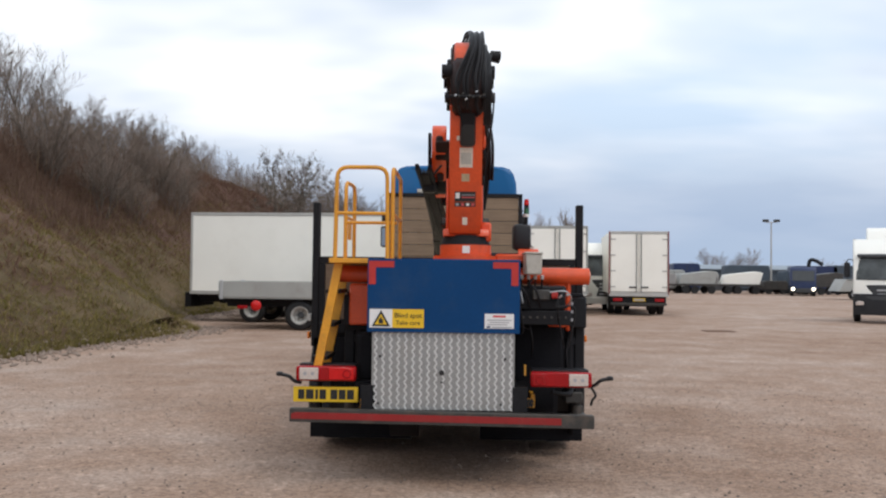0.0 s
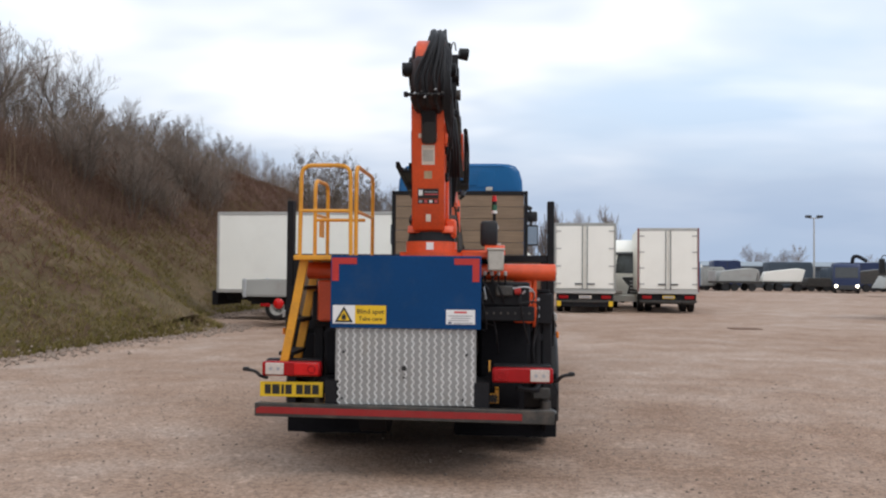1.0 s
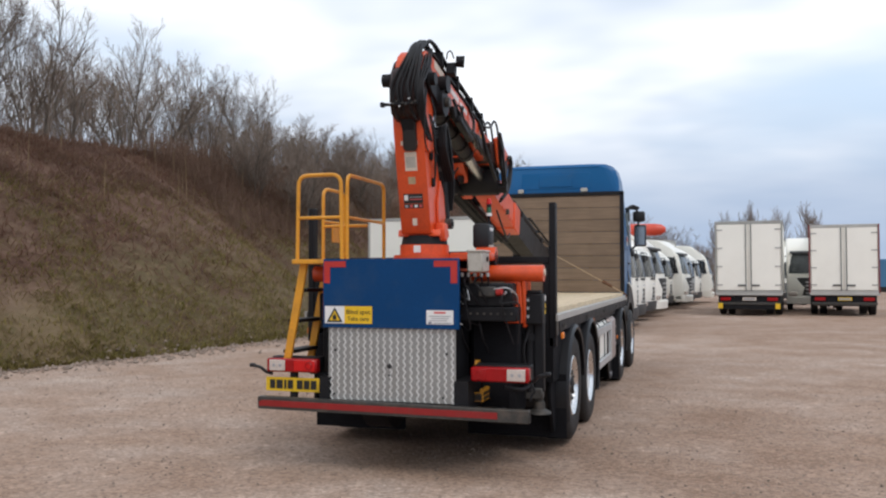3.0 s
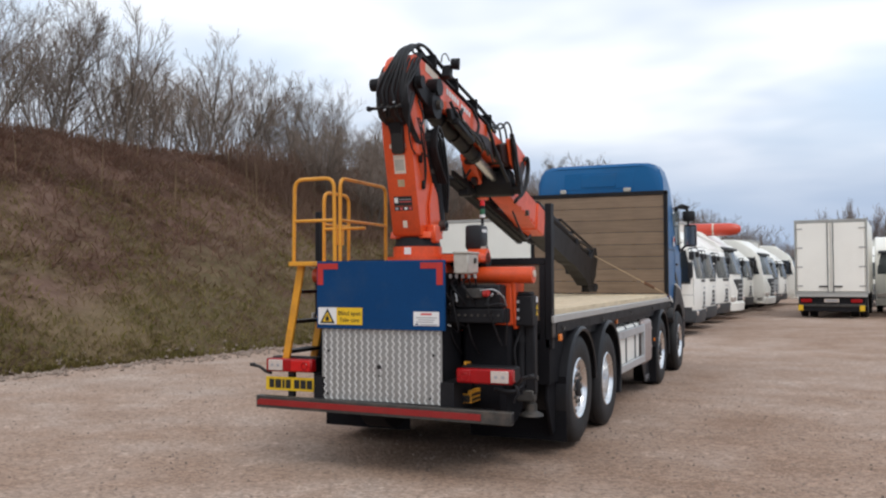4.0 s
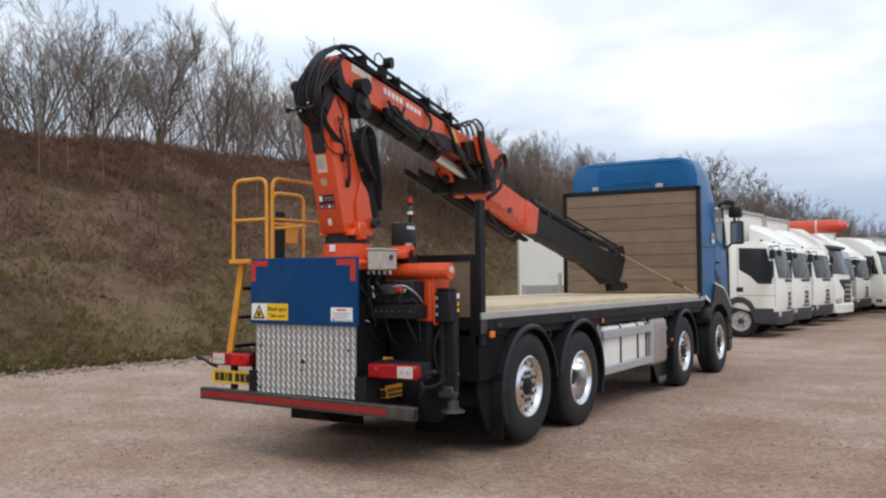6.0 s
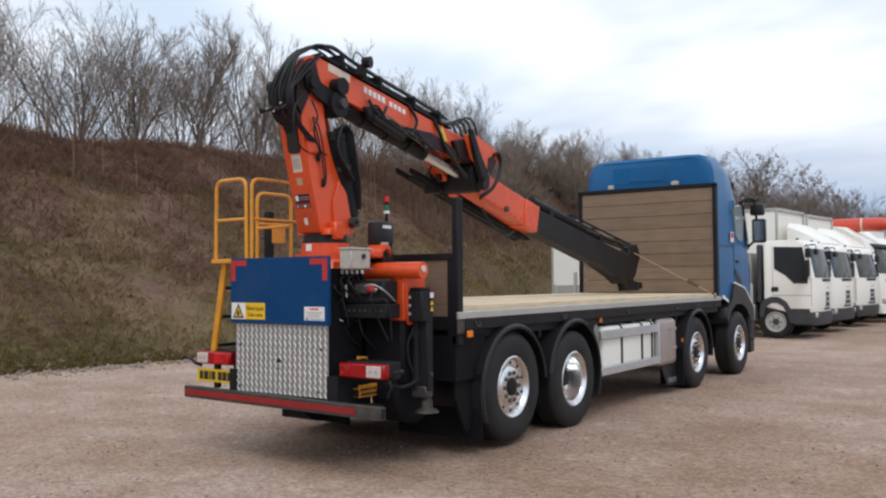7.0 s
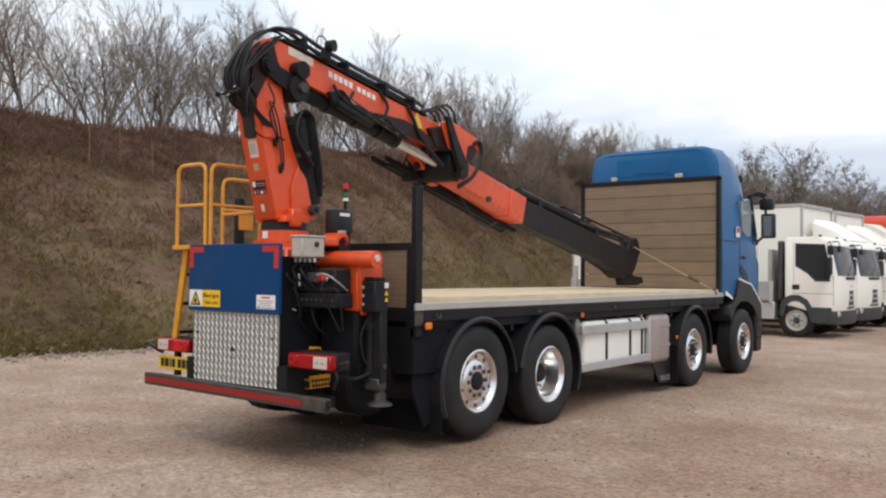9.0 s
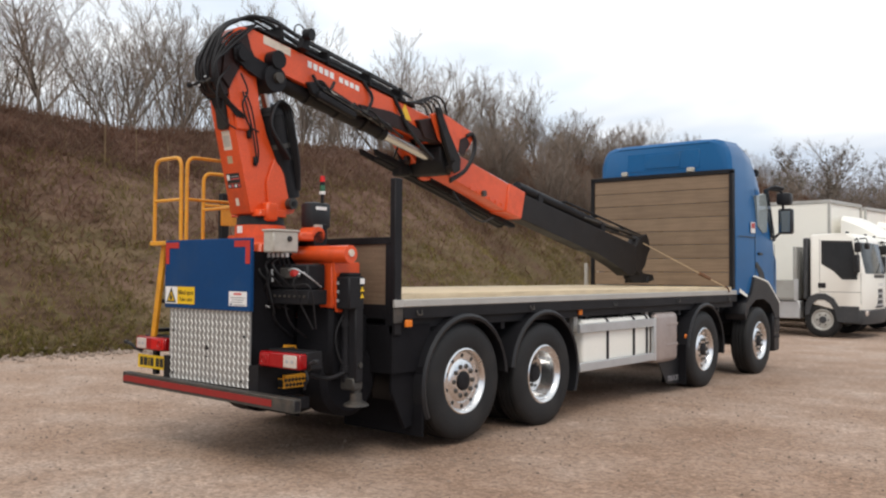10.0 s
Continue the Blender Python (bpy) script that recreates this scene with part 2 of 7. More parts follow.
def dry_plant(name, colour, other, through_=0.45):
    """Dead stems and blades: tint varied from piece to piece, part of the light passes through."""
    m = bpy.data.materials.new(name)
    m.use_nodes = True
    n, l = m.node_tree.nodes, m.node_tree.links
    n.remove(n["Principled BSDF"])
    geo = n.new("ShaderNodeNewGeometry")
    co = n.new("ShaderNodeTexCoord")
    patch = n.new("ShaderNodeTexNoise")
    patch.inputs["Scale"].default_value, patch.inputs["Detail"].default_value = 0.7, 4
    l.new(co.outputs["Object"], patch.inputs["Vector"])
    mean = n.new("ShaderNodeMath")
    mean.operation, mean.inputs[2].default_value, mean.inputs[1].default_value = "MULTIPLY_ADD", -0.35, 0.9
    tot = n.new("ShaderNodeMath")
    tot.operation = "ADD"
    l.new(patch.outputs["Fac"], mean.inputs[0])
    l.new(mean.outputs[0], tot.inputs[0])
    half = n.new("ShaderNodeMath")
    half.operation, half.inputs[1].default_value = "MULTIPLY", 0.8
    l.new(geo.outputs["Random Per Island"], half.inputs[0])
    l.new(half.outputs[0], tot.inputs[1])
    ramp = n.new("ShaderNodeValToRGB")
    ramp.color_ramp.elements[0].position, ramp.color_ramp.elements[0].color = 0.1, (*colour, 1)
    ramp.color_ramp.elements[1].position, ramp.color_ramp.elements[1].color = 0.9, (*other, 1)
    l.new(tot.outputs[0], ramp.inputs[0])
    d, tr_ = n.new("ShaderNodeBsdfDiffuse"), n.new("ShaderNodeBsdfTranslucent")
    mix = n.new("ShaderNodeMixShader")
    mix.inputs[0].default_value = through_
    for k, sh in enumerate((d, tr_)):
        l.new(ramp.outputs[0], sh.inputs["Color"])
        l.new(sh.outputs[0], mix.inputs[k + 1])
    l.new(mix.outputs[0], n["Material Output"].inputs["Surface"])
    return m


M_BRAMBLE = dry_plant("dry_bramble", (0.165, 0.092, 0.065), (0.265, 0.162, 0.118))
M_THICKET = dry_plant("brown_thicket", (0.170, 0.108, 0.080), (0.260, 0.175, 0.130))
M_GRASS = dry_plant("winter_grass", (0.188, 0.166, 0.050), (0.300, 0.236, 0.100))
M_STRAW = dry_plant("dead_grass", (0.210, 0.150, 0.078), (0.370, 0.275, 0.165))
M_LITTER = dry_plant("fallen_leaves", (0.190, 0.115, 0.070), (0.300, 0.200, 0.120))
M_DARKSTONE = material("dark_stone", (0.15, 0.115, 0.095), 0.9, spread=0.3, scale=3, bump=0.3, bump_scale=30)
M_STONE = material("pale_stone", (0.28, 0.215, 0.172), 0.9, spread=0.25, scale=3, bump=0.3, bump_scale=30)


def wood(name, colour, along, spread=0.25):
    """Timber with grain that runs along one axis; a light stain and dark streaks."""
    m = material(name, colour, 0.7, spread=spread * 0.5, scale=3, vary=0.10)
    n, l = m.node_tree.nodes, m.node_tree.links
    b = n["Principled BSDF"]
    co = n.new("ShaderNodeTexCoord")
    mp = n.new("ShaderNodeMapping")
    mp.inputs["Scale"].default_value = tuple(1.0 if k == along else 22.0 for k in range(3))
    gr = n.new("ShaderNodeTexNoise")
    gr.inputs["Scale"].default_value, gr.inputs["Detail"].default_value = 2.0, 6
    l.new(co.outputs["Object"], mp.inputs["Vector"])
    l.new(mp.outputs[0], gr.inputs["Vector"])
    r = n.new("ShaderNodeValToRGB")
    r.color_ramp.elements[0].position, r.color_ramp.elements[0].color = 0.3, (0.62, 0.58, 0.55, 1)
    r.color_ramp.elements[1].position, r.color_ramp.elements[1].color = 0.62, (1, 1, 1, 1)
    l.new(gr.outputs["Fac"], r.inputs[0])
    mul = n.new("ShaderNodeMixRGB")
    mul.blend_type, mul.inputs["Fac"].default_value = "MULTIPLY", spread * 2.2
    old = b.inputs["Base Color"].links[0].from_socket
    l.new(old, mul.inputs["Color1"])
    l.new(r.outputs[0], mul.inputs["Color2"])
    l.new(mul.outputs[0], b.inputs["Base Color"])
    return m


M_DECK = wood("pale_deck_boards", (0.70, 0.57, 0.39), 1)
M_HEAD = wood("brown_ply_boards", (0.225, 0.158, 0.105), 0, 0.26)


def earth(name, stops, rough=0.95, scales=(0.12, 1.4, 24.0), bump=0.5, bump_dist=0.02, pebble=0.0, tracks=False, upper=None):
    """Ground: colours blended over three sizes of noise, with relief and, where asked, pebbles."""
    m = bpy.data.materials.new(name)
    m.use_nodes = True
    n, l = m.node_tree.nodes, m.node_tree.links
    b = n["Principled BSDF"]
    b.inputs["Roughness"].default_value = rough
    b.inputs["Specular IOR Level"].default_value = 0.2
    co = n.new("ShaderNodeTexCoord")
    total = None
    for k, s in enumerate(scales):
        t = n.new("ShaderNodeTexNoise")
        t.inputs["Scale"].default_value, t.inputs["Detail"].default_value, t.inputs["Roughness"].default_value = s, 8, 0.62
        l.new(co.outputs["Object"], t.inputs["Vector"])
        w = n.new("ShaderNodeMath")
        w.operation, w.inputs[1].default_value = "MULTIPLY", (0.40, 0.32, 0.28)[k]
        l.new(t.outputs["Fac"], w.inputs[0])
        if total is None:
            total = w.outputs[0]
        else:
            a = n.new("ShaderNodeMath")
            a.operation = "ADD"
            l.new(total, a.inputs[0])
            l.new(w.outputs[0], a.inputs[1])
            total = a.outputs[0]
        fine = t
    r = n.new("ShaderNodeValToRGB")
    e = r.color_ramp.elements
    e[0].position, e[0].color = stops[0][0], (*stops[0][1], 1)
    e[1].position, e[1].color = stops[-1][0], (*stops[-1][1], 1)
    for p, c in stops[1:-1]:
        e.new(p).color = (*c, 1)
    l.new(total, r.inputs[0])
    last = r.outputs[0]
    height = fine.outputs["Fac"]
    if upper:
        # a second set of colours where the slope carries scrub instead of grass
        r2 = n.new("ShaderNodeValToRGB")
        e2 = r2.color_ramp.elements
        e2[0].position, e2[0].color = upper[0][0], (*upper[0][1], 1)
        e2[1].position, e2[1].color = upper[-1][0], (*upper[-1][1], 1)
        for p, c in upper[1:-1]:
            e2.new(p).color = (*c, 1)
        l.new(total, r2.inputs[0])
        at = n.new("ShaderNodeAttribute")
        at.attribute_name = "scrub"
        mx = n.new("ShaderNodeMixRGB")
        l.new(at.outputs["Fac"], mx.inputs["Fac"])
        l.new(last, mx.inputs["Color1"])
        l.new(r2.outputs[0], mx.inputs["Color2"])
        last = mx.outputs[0]
    if pebble:
        v = n.new("ShaderNodeTexVoronoi")
        v.inputs["Scale"].default_value = pebble
        v2 = n.new("ShaderNodeTexVoronoi")
        v2.inputs["Scale"].default_value = pebble * 0.42
        for k in (v, v2):
            l.new(co.outputs["Object"], k.inputs["Vector"])
        sep = n.new("ShaderNodeSeparateXYZ")
        l.new(v.outputs["Color"], sep.inputs[0])
        rg = n.new("ShaderNodeMapRange")
        rg.inputs["To Min"].default_value, rg.inputs["To Max"].default_value = 0.76, 1.20
        l.new(sep.outputs[0], rg.inputs["Value"])
        sep2 = n.new("ShaderNodeSeparateXYZ")
        l.new(v2.outputs["Color"], sep2.inputs[0])
        rg2 = n.new("ShaderNodeMapRange")
        rg2.inputs["From Min"].default_value, rg2.inputs["From Max"].default_value = 0.86, 1.0
        rg2.inputs["To Min"].default_value, rg2.inputs["To Max"].default_value = 1.0, 1.22
        l.new(sep2.outputs[0], rg2.inputs["Value"])
        pm = n.new("ShaderNodeMath")
        pm.operation = "MULTIPLY"
        l.new(rg.outputs[0], pm.inputs[0])
        l.new(rg2.outputs[0], pm.inputs[1])
        hs = n.new("ShaderNodeHueSaturation")
        l.new(pm.outputs[0], hs.inputs["Value"])
        l.new(last, hs.inputs["Color"])
        last = hs.outputs[0]
        hm = n.new("ShaderNodeMath")
        hm.operation = "SUBTRACT"
        l.new(fine.outputs["Fac"], hm.inputs[0])
        l.new(v.outputs["Distance"], hm.inputs[1])
        height = hm.outputs[0]
    if tracks:
        # long streaks where wheels have worn the surface, and dark specks of loose stone
        mp = n.new("ShaderNodeMapping")
        mp.inputs["Rotation"].default_value = (0, 0, radians(-38))
        mp.inputs["Scale"].default_value = (0.10, 1.1, 1)
        l.new(co.outputs["Object"], mp.inputs["Vector"])
        tn = n.new("ShaderNodeTexNoise")
        tn.inputs["Scale"].default_value, tn.inputs["Detail"].default_value, tn.inputs["Distortion"].default_value = 1.0, 5, 0.6
        l.new(mp.outputs[0], tn.inputs["Vector"])
        sn = n.new("ShaderNodeTexNoise")
        sn.inputs["Scale"].default_value, sn.inputs["Detail"].default_value = 16.0, 5
        l.new(co.outputs["Object"], sn.inputs["Vector"])
        tr_ = n.new("ShaderNodeMapRange")
        tr_.inputs["From Min"].default_value, tr_.inputs["From Max"].default_value = 0.35, 0.65
        tr_.inputs["To Min"].default_value, tr_.inputs["To Max"].default_value = 0.955, 1.05
        l.new(tn.outputs["Fac"], tr_.inputs["Value"])
        sr = n.new("ShaderNodeMapRange")
        sr.inputs["From Min"].default_value, sr.inputs["From Max"].default_value = 0.36, 0.46
        sr.inputs["To Min"].default_value, sr.inputs["To Max"].default_value = 0.80, 1.02
        l.new(sn.outputs["Fac"], sr.inputs["Value"])
        tm = n.new("ShaderNodeMath")
        tm.operation = "MULTIPLY"
        l.new(tr_.outputs[0], tm.inputs[0])
        l.new(sr.outputs[0], tm.inputs[1])
        th = n.new("ShaderNodeHueSaturation")
        l.new(tm.outputs[0], th.inputs["Value"])
        l.new(last, th.inputs["Color"])
        last = th.outputs[0]
    l.new(last, b.inputs["Base Color"])
    bp = n.new("ShaderNodeBump")
    bp.inputs["Strength"].default_value, bp.inputs["Distance"].default_value = bump, bump_dist
    l.new(height, bp.inputs["Height"])
    l.new(bp.outputs[0], b.inputs["Normal"])
    return m


M_GRAVEL = earth("gravel_yard", [(0.38, (0.236, 0.146, 0.099)), (0.46, (0.330, 0.224, 0.164)), (0.53, (0.394, 0.288, 0.226)), (0.61, (0.475, 0.382, 0.324))], scales=(0.10, 0.9, 42.0), pebble=34.0, tracks=True)
SCRUB_EARTH = [(0.42, (0.094, 0.052, 0.038)), (0.50, (0.140, 0.082, 0.060)), (0.58, (0.190, 0.120, 0.090))]
M_BANK = earth("bank_earth", [(0.41, (0.080, 0.049, 0.031)), (0.465, (0.118, 0.075, 0.047)), (0.50, (0.108, 0.088, 0.041)), (0.535, (0.150, 0.107, 0.060)), (0.59, (0.178, 0.128, 0.074))], scales=(0.25, 1.8, 9.0), bump=0.4, bump_dist=0.08, upper=SCRUB_EARTH)



# ---- building tools ----
def finish(bm, name, material_, angle=38):
    """The mesh of a bmesh: outward faces, smooth but for edges sharper than angle."""
    bmesh.ops.recalc_face_normals(bm, faces=bm.faces)
    lim = radians(angle)
    for fc in bm.faces:
        fc.smooth = True
    for ed in bm.edges:
        ed.smooth = len(ed.link_faces) == 2 and ed.calc_face_angle(0.0) < lim
    me = bpy.data.meshes.new(name)
    bm.to_mesh(me)
    bm.free()
    me.materials.append(material_)
    return me


def part(name, bm, material_, parent, label=""):
    ob = new(name, finish(bm, name, material_) if isinstance(bm, bmesh.types.BMesh) else bm)
    ob.parent = parent
    if label:
        ob["label"] = label
    return ob


def thing(name, label, category, m=None, group=""):
    ob = new(name)
    ob.empty_display_size = 0.2
    ob.matrix_basis = m if m is not None else Matrix()
    return tagged(ob, label, category, group)


def box(x0, x1, y0, y1, z0, z1, bevel=0.0, bm=None, seg=1):
    own = bmesh.new()
    bmesh.ops.create_cube(own, size=1.0)
    for v in own.verts:
        v.co = Vector(((x0 + x1) / 2 + v.co.x * (x1 - x0), (y0 + y1) / 2 + v.co.y * (y1 - y0), (z0 + z1) / 2 + v.co.z * (z1 - z0)))
    if bevel:
        bmesh.ops.bevel(own, geom=own.edges[:], offset=bevel, segments=seg, affect="EDGES", profile=0.5)
    return join(bm, own)


def join(bm, own):
    if bm is None:
        return own
    tmp = bpy.data.meshes.new("tmp")
    own.to_mesh(tmp)
    own.free()
    bm.from_mesh(tmp)
    bpy.data.meshes.remove(tmp)
    return bm


def prism(profile, a0, a1, axis="x", bevel=0.0, bm=None):
    """A closed outline pushed from a0 to a1. axis x: outline in (y, z); y: in (x, z); z: in (x, y)."""
    own = bmesh.new()

    def at(p, a):
        return {"x": (a, p[0], p[1]), "y": (p[0], a, p[1]), "z": (p[0], p[1], a)}[axis]

    lo = [own.verts.new(at(p, a0)) for p in profile]
    hi = [own.verts.new(at(p, a1)) for p in profile]
    own.faces.new(lo)
    own.faces.new(hi[::-1])
    k = len(profile)
    for i in range(k):
        own.faces.new((lo[i], hi[i], hi[(i + 1) % k], lo[(i + 1) % k]))
    if bevel:
        bmesh.ops.bevel(own, geom=own.edges[:], offset=bevel, segments=1, affect="EDGES")
    return join(bm, own)


def rod(p, q, r, r2=None, seg=12, bm=None, caps=True):
    """A round bar from p to q."""
    own = bmesh.new()
    p, q = Vector(p), Vector(q)
    d = q - p
    bmesh.ops.create_cone(own, cap_ends=caps, segments=seg, radius1=r, radius2=r if r2 is None else r2, depth=d.length)
    m = Matrix.Translation((p + q) / 2) @ d.to_track_quat("Z", "Y").to_matrix().to_4x4()
    bmesh.ops.transform(own, matrix=m, verts=own.verts)
    return join(bm, own)


def smooth_path(points, steps=5):
    """Points along a Catmull-Rom curve through the given ones."""
    pts = [Vector(p) for p in points]
    pts = [2 * pts[0] - pts[1]] + pts + [2 * pts[-1] - pts[-2]]
    out = []
    for i in range(1, len(pts) - 2):
        a, b, c, d = pts[i - 1:i + 3]
        for s in range(steps):
            t = s / steps
            out.append(0.5 * (2 * b + (c - a) * t + (2 * a - 5 * b + 4 * c - d) * t * t + (3 * b - a - 3 * c + d) * t ** 3))
    out.append(pts[-2])
    return out


def tube(points, r, seg=8, steps=5, bm=None, closed=False):
    """A bent round bar or hose through the points (steps=0: as they stand)."""
    own = bmesh.new()
    pts = smooth_path(points, steps) if steps else [Vector(p) for p in points]
    rings = []
    n = len(pts)
    side = None
    for i, p in enumerate(pts):
        d = (pts[min(i + 1, n - 1)] - pts[max(i - 1, 0)]).normalized()
        if side is None:
            side = d.orthogonal().normalized()
        side = (side - d * side.dot(d)).normalized()
        up = d.cross(side)
        rings.append([own.verts.new(p + r * (math.cos(2 * math.pi * k / seg) * side + math.sin(2 * math.pi * k / seg) * up)) for k in range(seg)])
    for a, b in zip(rings, rings[1:]):
        for k in range(seg):
            own.faces.new((a[k], a[(k + 1) % seg], b[(k + 1) % seg], b[k]))
    own.faces.new(rings[0][::-1])
    own.faces.new(rings[-1])
    return join(bm, own)


def lathe(profile, seg=36, bm=None, centre=(0, 0, 0), closed=False, caps=(True, True)):
    """A profile of (x, radius) turned about the x axis."""
    own = bmesh.new()
    rings = []
    for x, r in profile:
        rings.append([own.verts.new((centre[0] + x, centre[1] + r * math.cos(2 * math.pi * k / seg), centre[2] + r * math.sin(2 * math.pi * k / seg))) for k in range(seg)])
    for a, b in zip(rings, rings[1:] + (rings[:1] if closed else [])):
        for k in range(seg):
            own.faces.new((a[k], a[(k + 1) % seg], b[(k + 1) % seg], b[k]))
    if caps[0] and not closed:
        own.faces.new(rings[0])
    if caps[1] and not closed:
        own.faces.new(rings[-1][::-1])
    return join(bm, own)


def rounded(points, radius, steps=4):
    """The corners of an open polyline rounded off."""
    pts = [Vector(p) for p in points]
    out = [pts[0]]
    for a, b, c in zip(pts, pts[1:], pts[2:]):
        u, v = (a - b).normalized(), (c - b).normalized()
        k = min(radius, (a - b).length / 2, (c - b).length / 2)
        for s in range(steps + 1):
            t = s / steps
            out.append((1 - t) ** 2 * (b + u * k) + 2 * t * (1 - t) * b + t * t * (b + v * k))
    return out + [pts[-1]]


def lettering(name, text, size, m, material_, parent, align="CENTER"):
    """Words in the built-in font, 2 mm thick, as a mesh."""
    cu = bpy.data.curves.new(name, "FONT")
    cu.body, cu.size, cu.align_x, cu.align_y, cu.extrude, cu.resolution_u = text, size, align, "CENTER", 0.001, 2
    tmp = bpy.data.objects.new("tmp_text", cu)
    me = bpy.data.meshes.new_from_object(tmp)
    bpy.data.objects.remove(tmp)
    me.name = name
    me.transform(m)
    me.materials.clear()
    me.materials.append(material_)
    return part(name, me, material_, parent)


def wheel(parent, name, m, radius=0.53, width=0.30, style="flat", rim_r=0.285, rim=None, hub_mat=None, nuts=10):
    """A wheel whose outer side faces +x, its outer edge at x = 0: tyre, rim, hub and nuts."""
    rim = rim or M_ALLOY
    R, w = radius, width
    wr = [(-w + 0.02, rim_r), (-w, rim_r + 0.05), (-w, R - 0.06), (-w + 0.03, R - 0.01), (-w + 0.05, R)]
    for g in (-0.68, -0.5, -0.32):
        wr += [(g * w - 0.008, R), (g * w - 0.006, R - 0.014), (g * w + 0.006, R - 0.014), (g * w + 0.008, R)]
    wr += [(-0.05, R), (-0.03, R - 0.01), (0, R - 0.06), (-0.002, R - 0.13), (0.0, rim_r + 0.05), (-0.015, rim_r + 0.008), (-0.03, rim_r)]
    t = part(name, lathe(wr, 48, closed=True), M_RUBBER, parent)
    t.matrix_basis = m
    if style == "flat":
        prof = [(-0.05, rim_r), (-0.012, rim_r + 0.012), (-0.005, rim_r), (-0.015, rim_r - 0.015), (-0.05, rim_r - 0.03), (-0.052, 0.20), (-0.04, 0.185), (-0.035, 0.175), (-0.035, 0.09), (-0.05, 0.088)]
        face, hub_x = -0.035, -0.035
    else:
        prof = [(-0.05, rim_r), (-0.012, rim_r + 0.012), (-0.005, rim_r), (-0.015, rim_r - 0.015), (-0.045, rim_r - 0.03), (-0.05, rim_r - 0.045), (-0.14, rim_r - 0.055), (-0.19, rim_r - 0.075), (-0.195, 0.10), (-0.21, 0.095)]
        face, hub_x = -0.195, -0.195
    part("rim", lathe(prof, 48, caps=(False, True)), rim, t, "polished alloy rim" if rim is M_ALLOY else "")
    cap = [(hub_x - 0.05, 0.088), (hub_x + 0.012, 0.085), (hub_x + 0.02, 0.07), (hub_x + 0.022, 0.03)] if style == "flat" else [(hub_x - 0.05, 0.10), (hub_x + 0.06, 0.095), (hub_x + 0.085, 0.075), (hub_x + 0.09, 0.02)]
    part("hub", lathe(cap, 24), hub_mat or M_BLACK, t)
    nut = lathe([(0, 0.023), (0.010, 0.022), (0.016, 0.014), (0.017, 0.004)], 6)
    nut_me = finish(nut, "wheel_nut", M_STEEL)
    hole_me = finish(lathe([(0, 0.020), (0.0045, 0.018), (0.005, 0.010)], 12), "hand_hole", M_INK)
    for k in range(nuts):
        a = 2 * math.pi * k / nuts
        o = part("wheel_nut", nut_me, M_STEEL, t)
        o.matrix_basis = pose(face, 0.135 * math.cos(a), 0.135 * math.sin(a))
        if rim is M_ALLOY:
            o = part("hand_hole", hole_me, M_INK, t)
            rr = 0.228 if style == "flat" else 0.175
            o.matrix_basis = pose(-0.052 if style == "flat" else face, rr * math.cos(a + 0.31), rr * math.sin(a + 0.31))
    return t


# ---- ground and bank ----
def grid_mesh(name, xs, ys, height, mat):
    nx, ny = len(xs), len(ys)
    verts = [(x, y, height(x, y)) for y in ys for x in xs]
    faces = [(j * nx + i, j * nx + i + 1, (j + 1) * nx + i + 1, (j + 1) * nx + i) for j in range(ny - 1) for i in range(nx - 1)]
    me = bpy.data.meshes.new(name)
    me.from_pydata(verts, [], faces)
    me.materials.append(mat)
    for p in me.polygons:
        p.use_smooth = True
    return me


def bank_foot(y):
    """x of the bank's foot: it closes in on the yard as far as the parked row, then falls back behind it."""
    k = min(1.0, max(0.0, (y - 17.8) / 4))
    return -9.85 + 0.145 * min(max(y, -8), 17) - 2.6 * k * k * (3 - 2 * k) + 0.10 * math.sin(y * 0.9)


def bank_crest(y):
    """x of the bank's upper edge."""
    return -17.35 + 0.3 * math.sin(y * 0.21)


def bank_height(x, y):
    foot = bank_foot(y)
    u = (foot - x) / (foot - bank_crest(y))
    crest = 5.55 + 0.060 * min(max(y - 8, 0), 45) + 0.12 * math.sin(y * 0.13 + 1)
    if u <= 0:
        return -0.25
    s = min(u, 1.0)
    h = crest * (0.80 * s + 0.20 * s * s * (3 - 2 * s))
    if u > 1:
        h = crest + 0.15 * (u - 1)
    lump = noise.noise(Vector((x * 0.45, y * 0.45, 3))) * 0.28 + noise.noise(Vector((x * 1.6, y * 1.6, 8))) * 0.10
    return h + lump * min(1, u * 6) * (1.0 if u < 1.2 else 0.6)


edges = [-2500, -900, -300, -120, -60] + [-30 + 2.5 * k for k in range(29)] + [60, 120, 300, 900, 2500]
g = new("ground", grid_mesh("ground", edges, edges, lambda x, y: 0.0, M_GRAVEL))
tagged(g, "dusty pinkish gravel yard with pale worn patches", "ground", kind="structure")
xs = [-40, -34, -30, -27, -24, -22, -20.5] + [-19.5 + 0.42 * k for k in range(28)]
ys = [-60, -45, -35, -28] + [-22 + 0.6 * k for k in range(120)] + [51 + 2 * k for k in range(40)] + [135, 150, 180, 240]
b = new("bank", grid_mesh("bank", xs, ys, bank_height, M_BANK))
cover = b.data.attributes.new("scrub", "FLOAT", "POINT")
for k, v in enumerate(b.data.vertices):
    c = v.co
    u = (bank_foot(c.y) - c.x) / (bank_foot(c.y) - bank_crest(c.y))
    u += 0.36 * noise.noise(Vector((c.x * 0.5, c.y * 0.3, 1))) + 0.30 * noise.noise(Vector((c.x * 1.3, c.y * 1.1, 5)))
    cover.data[k].value = min(1.0, max(0.0, (u - 0.22) / 0.38))
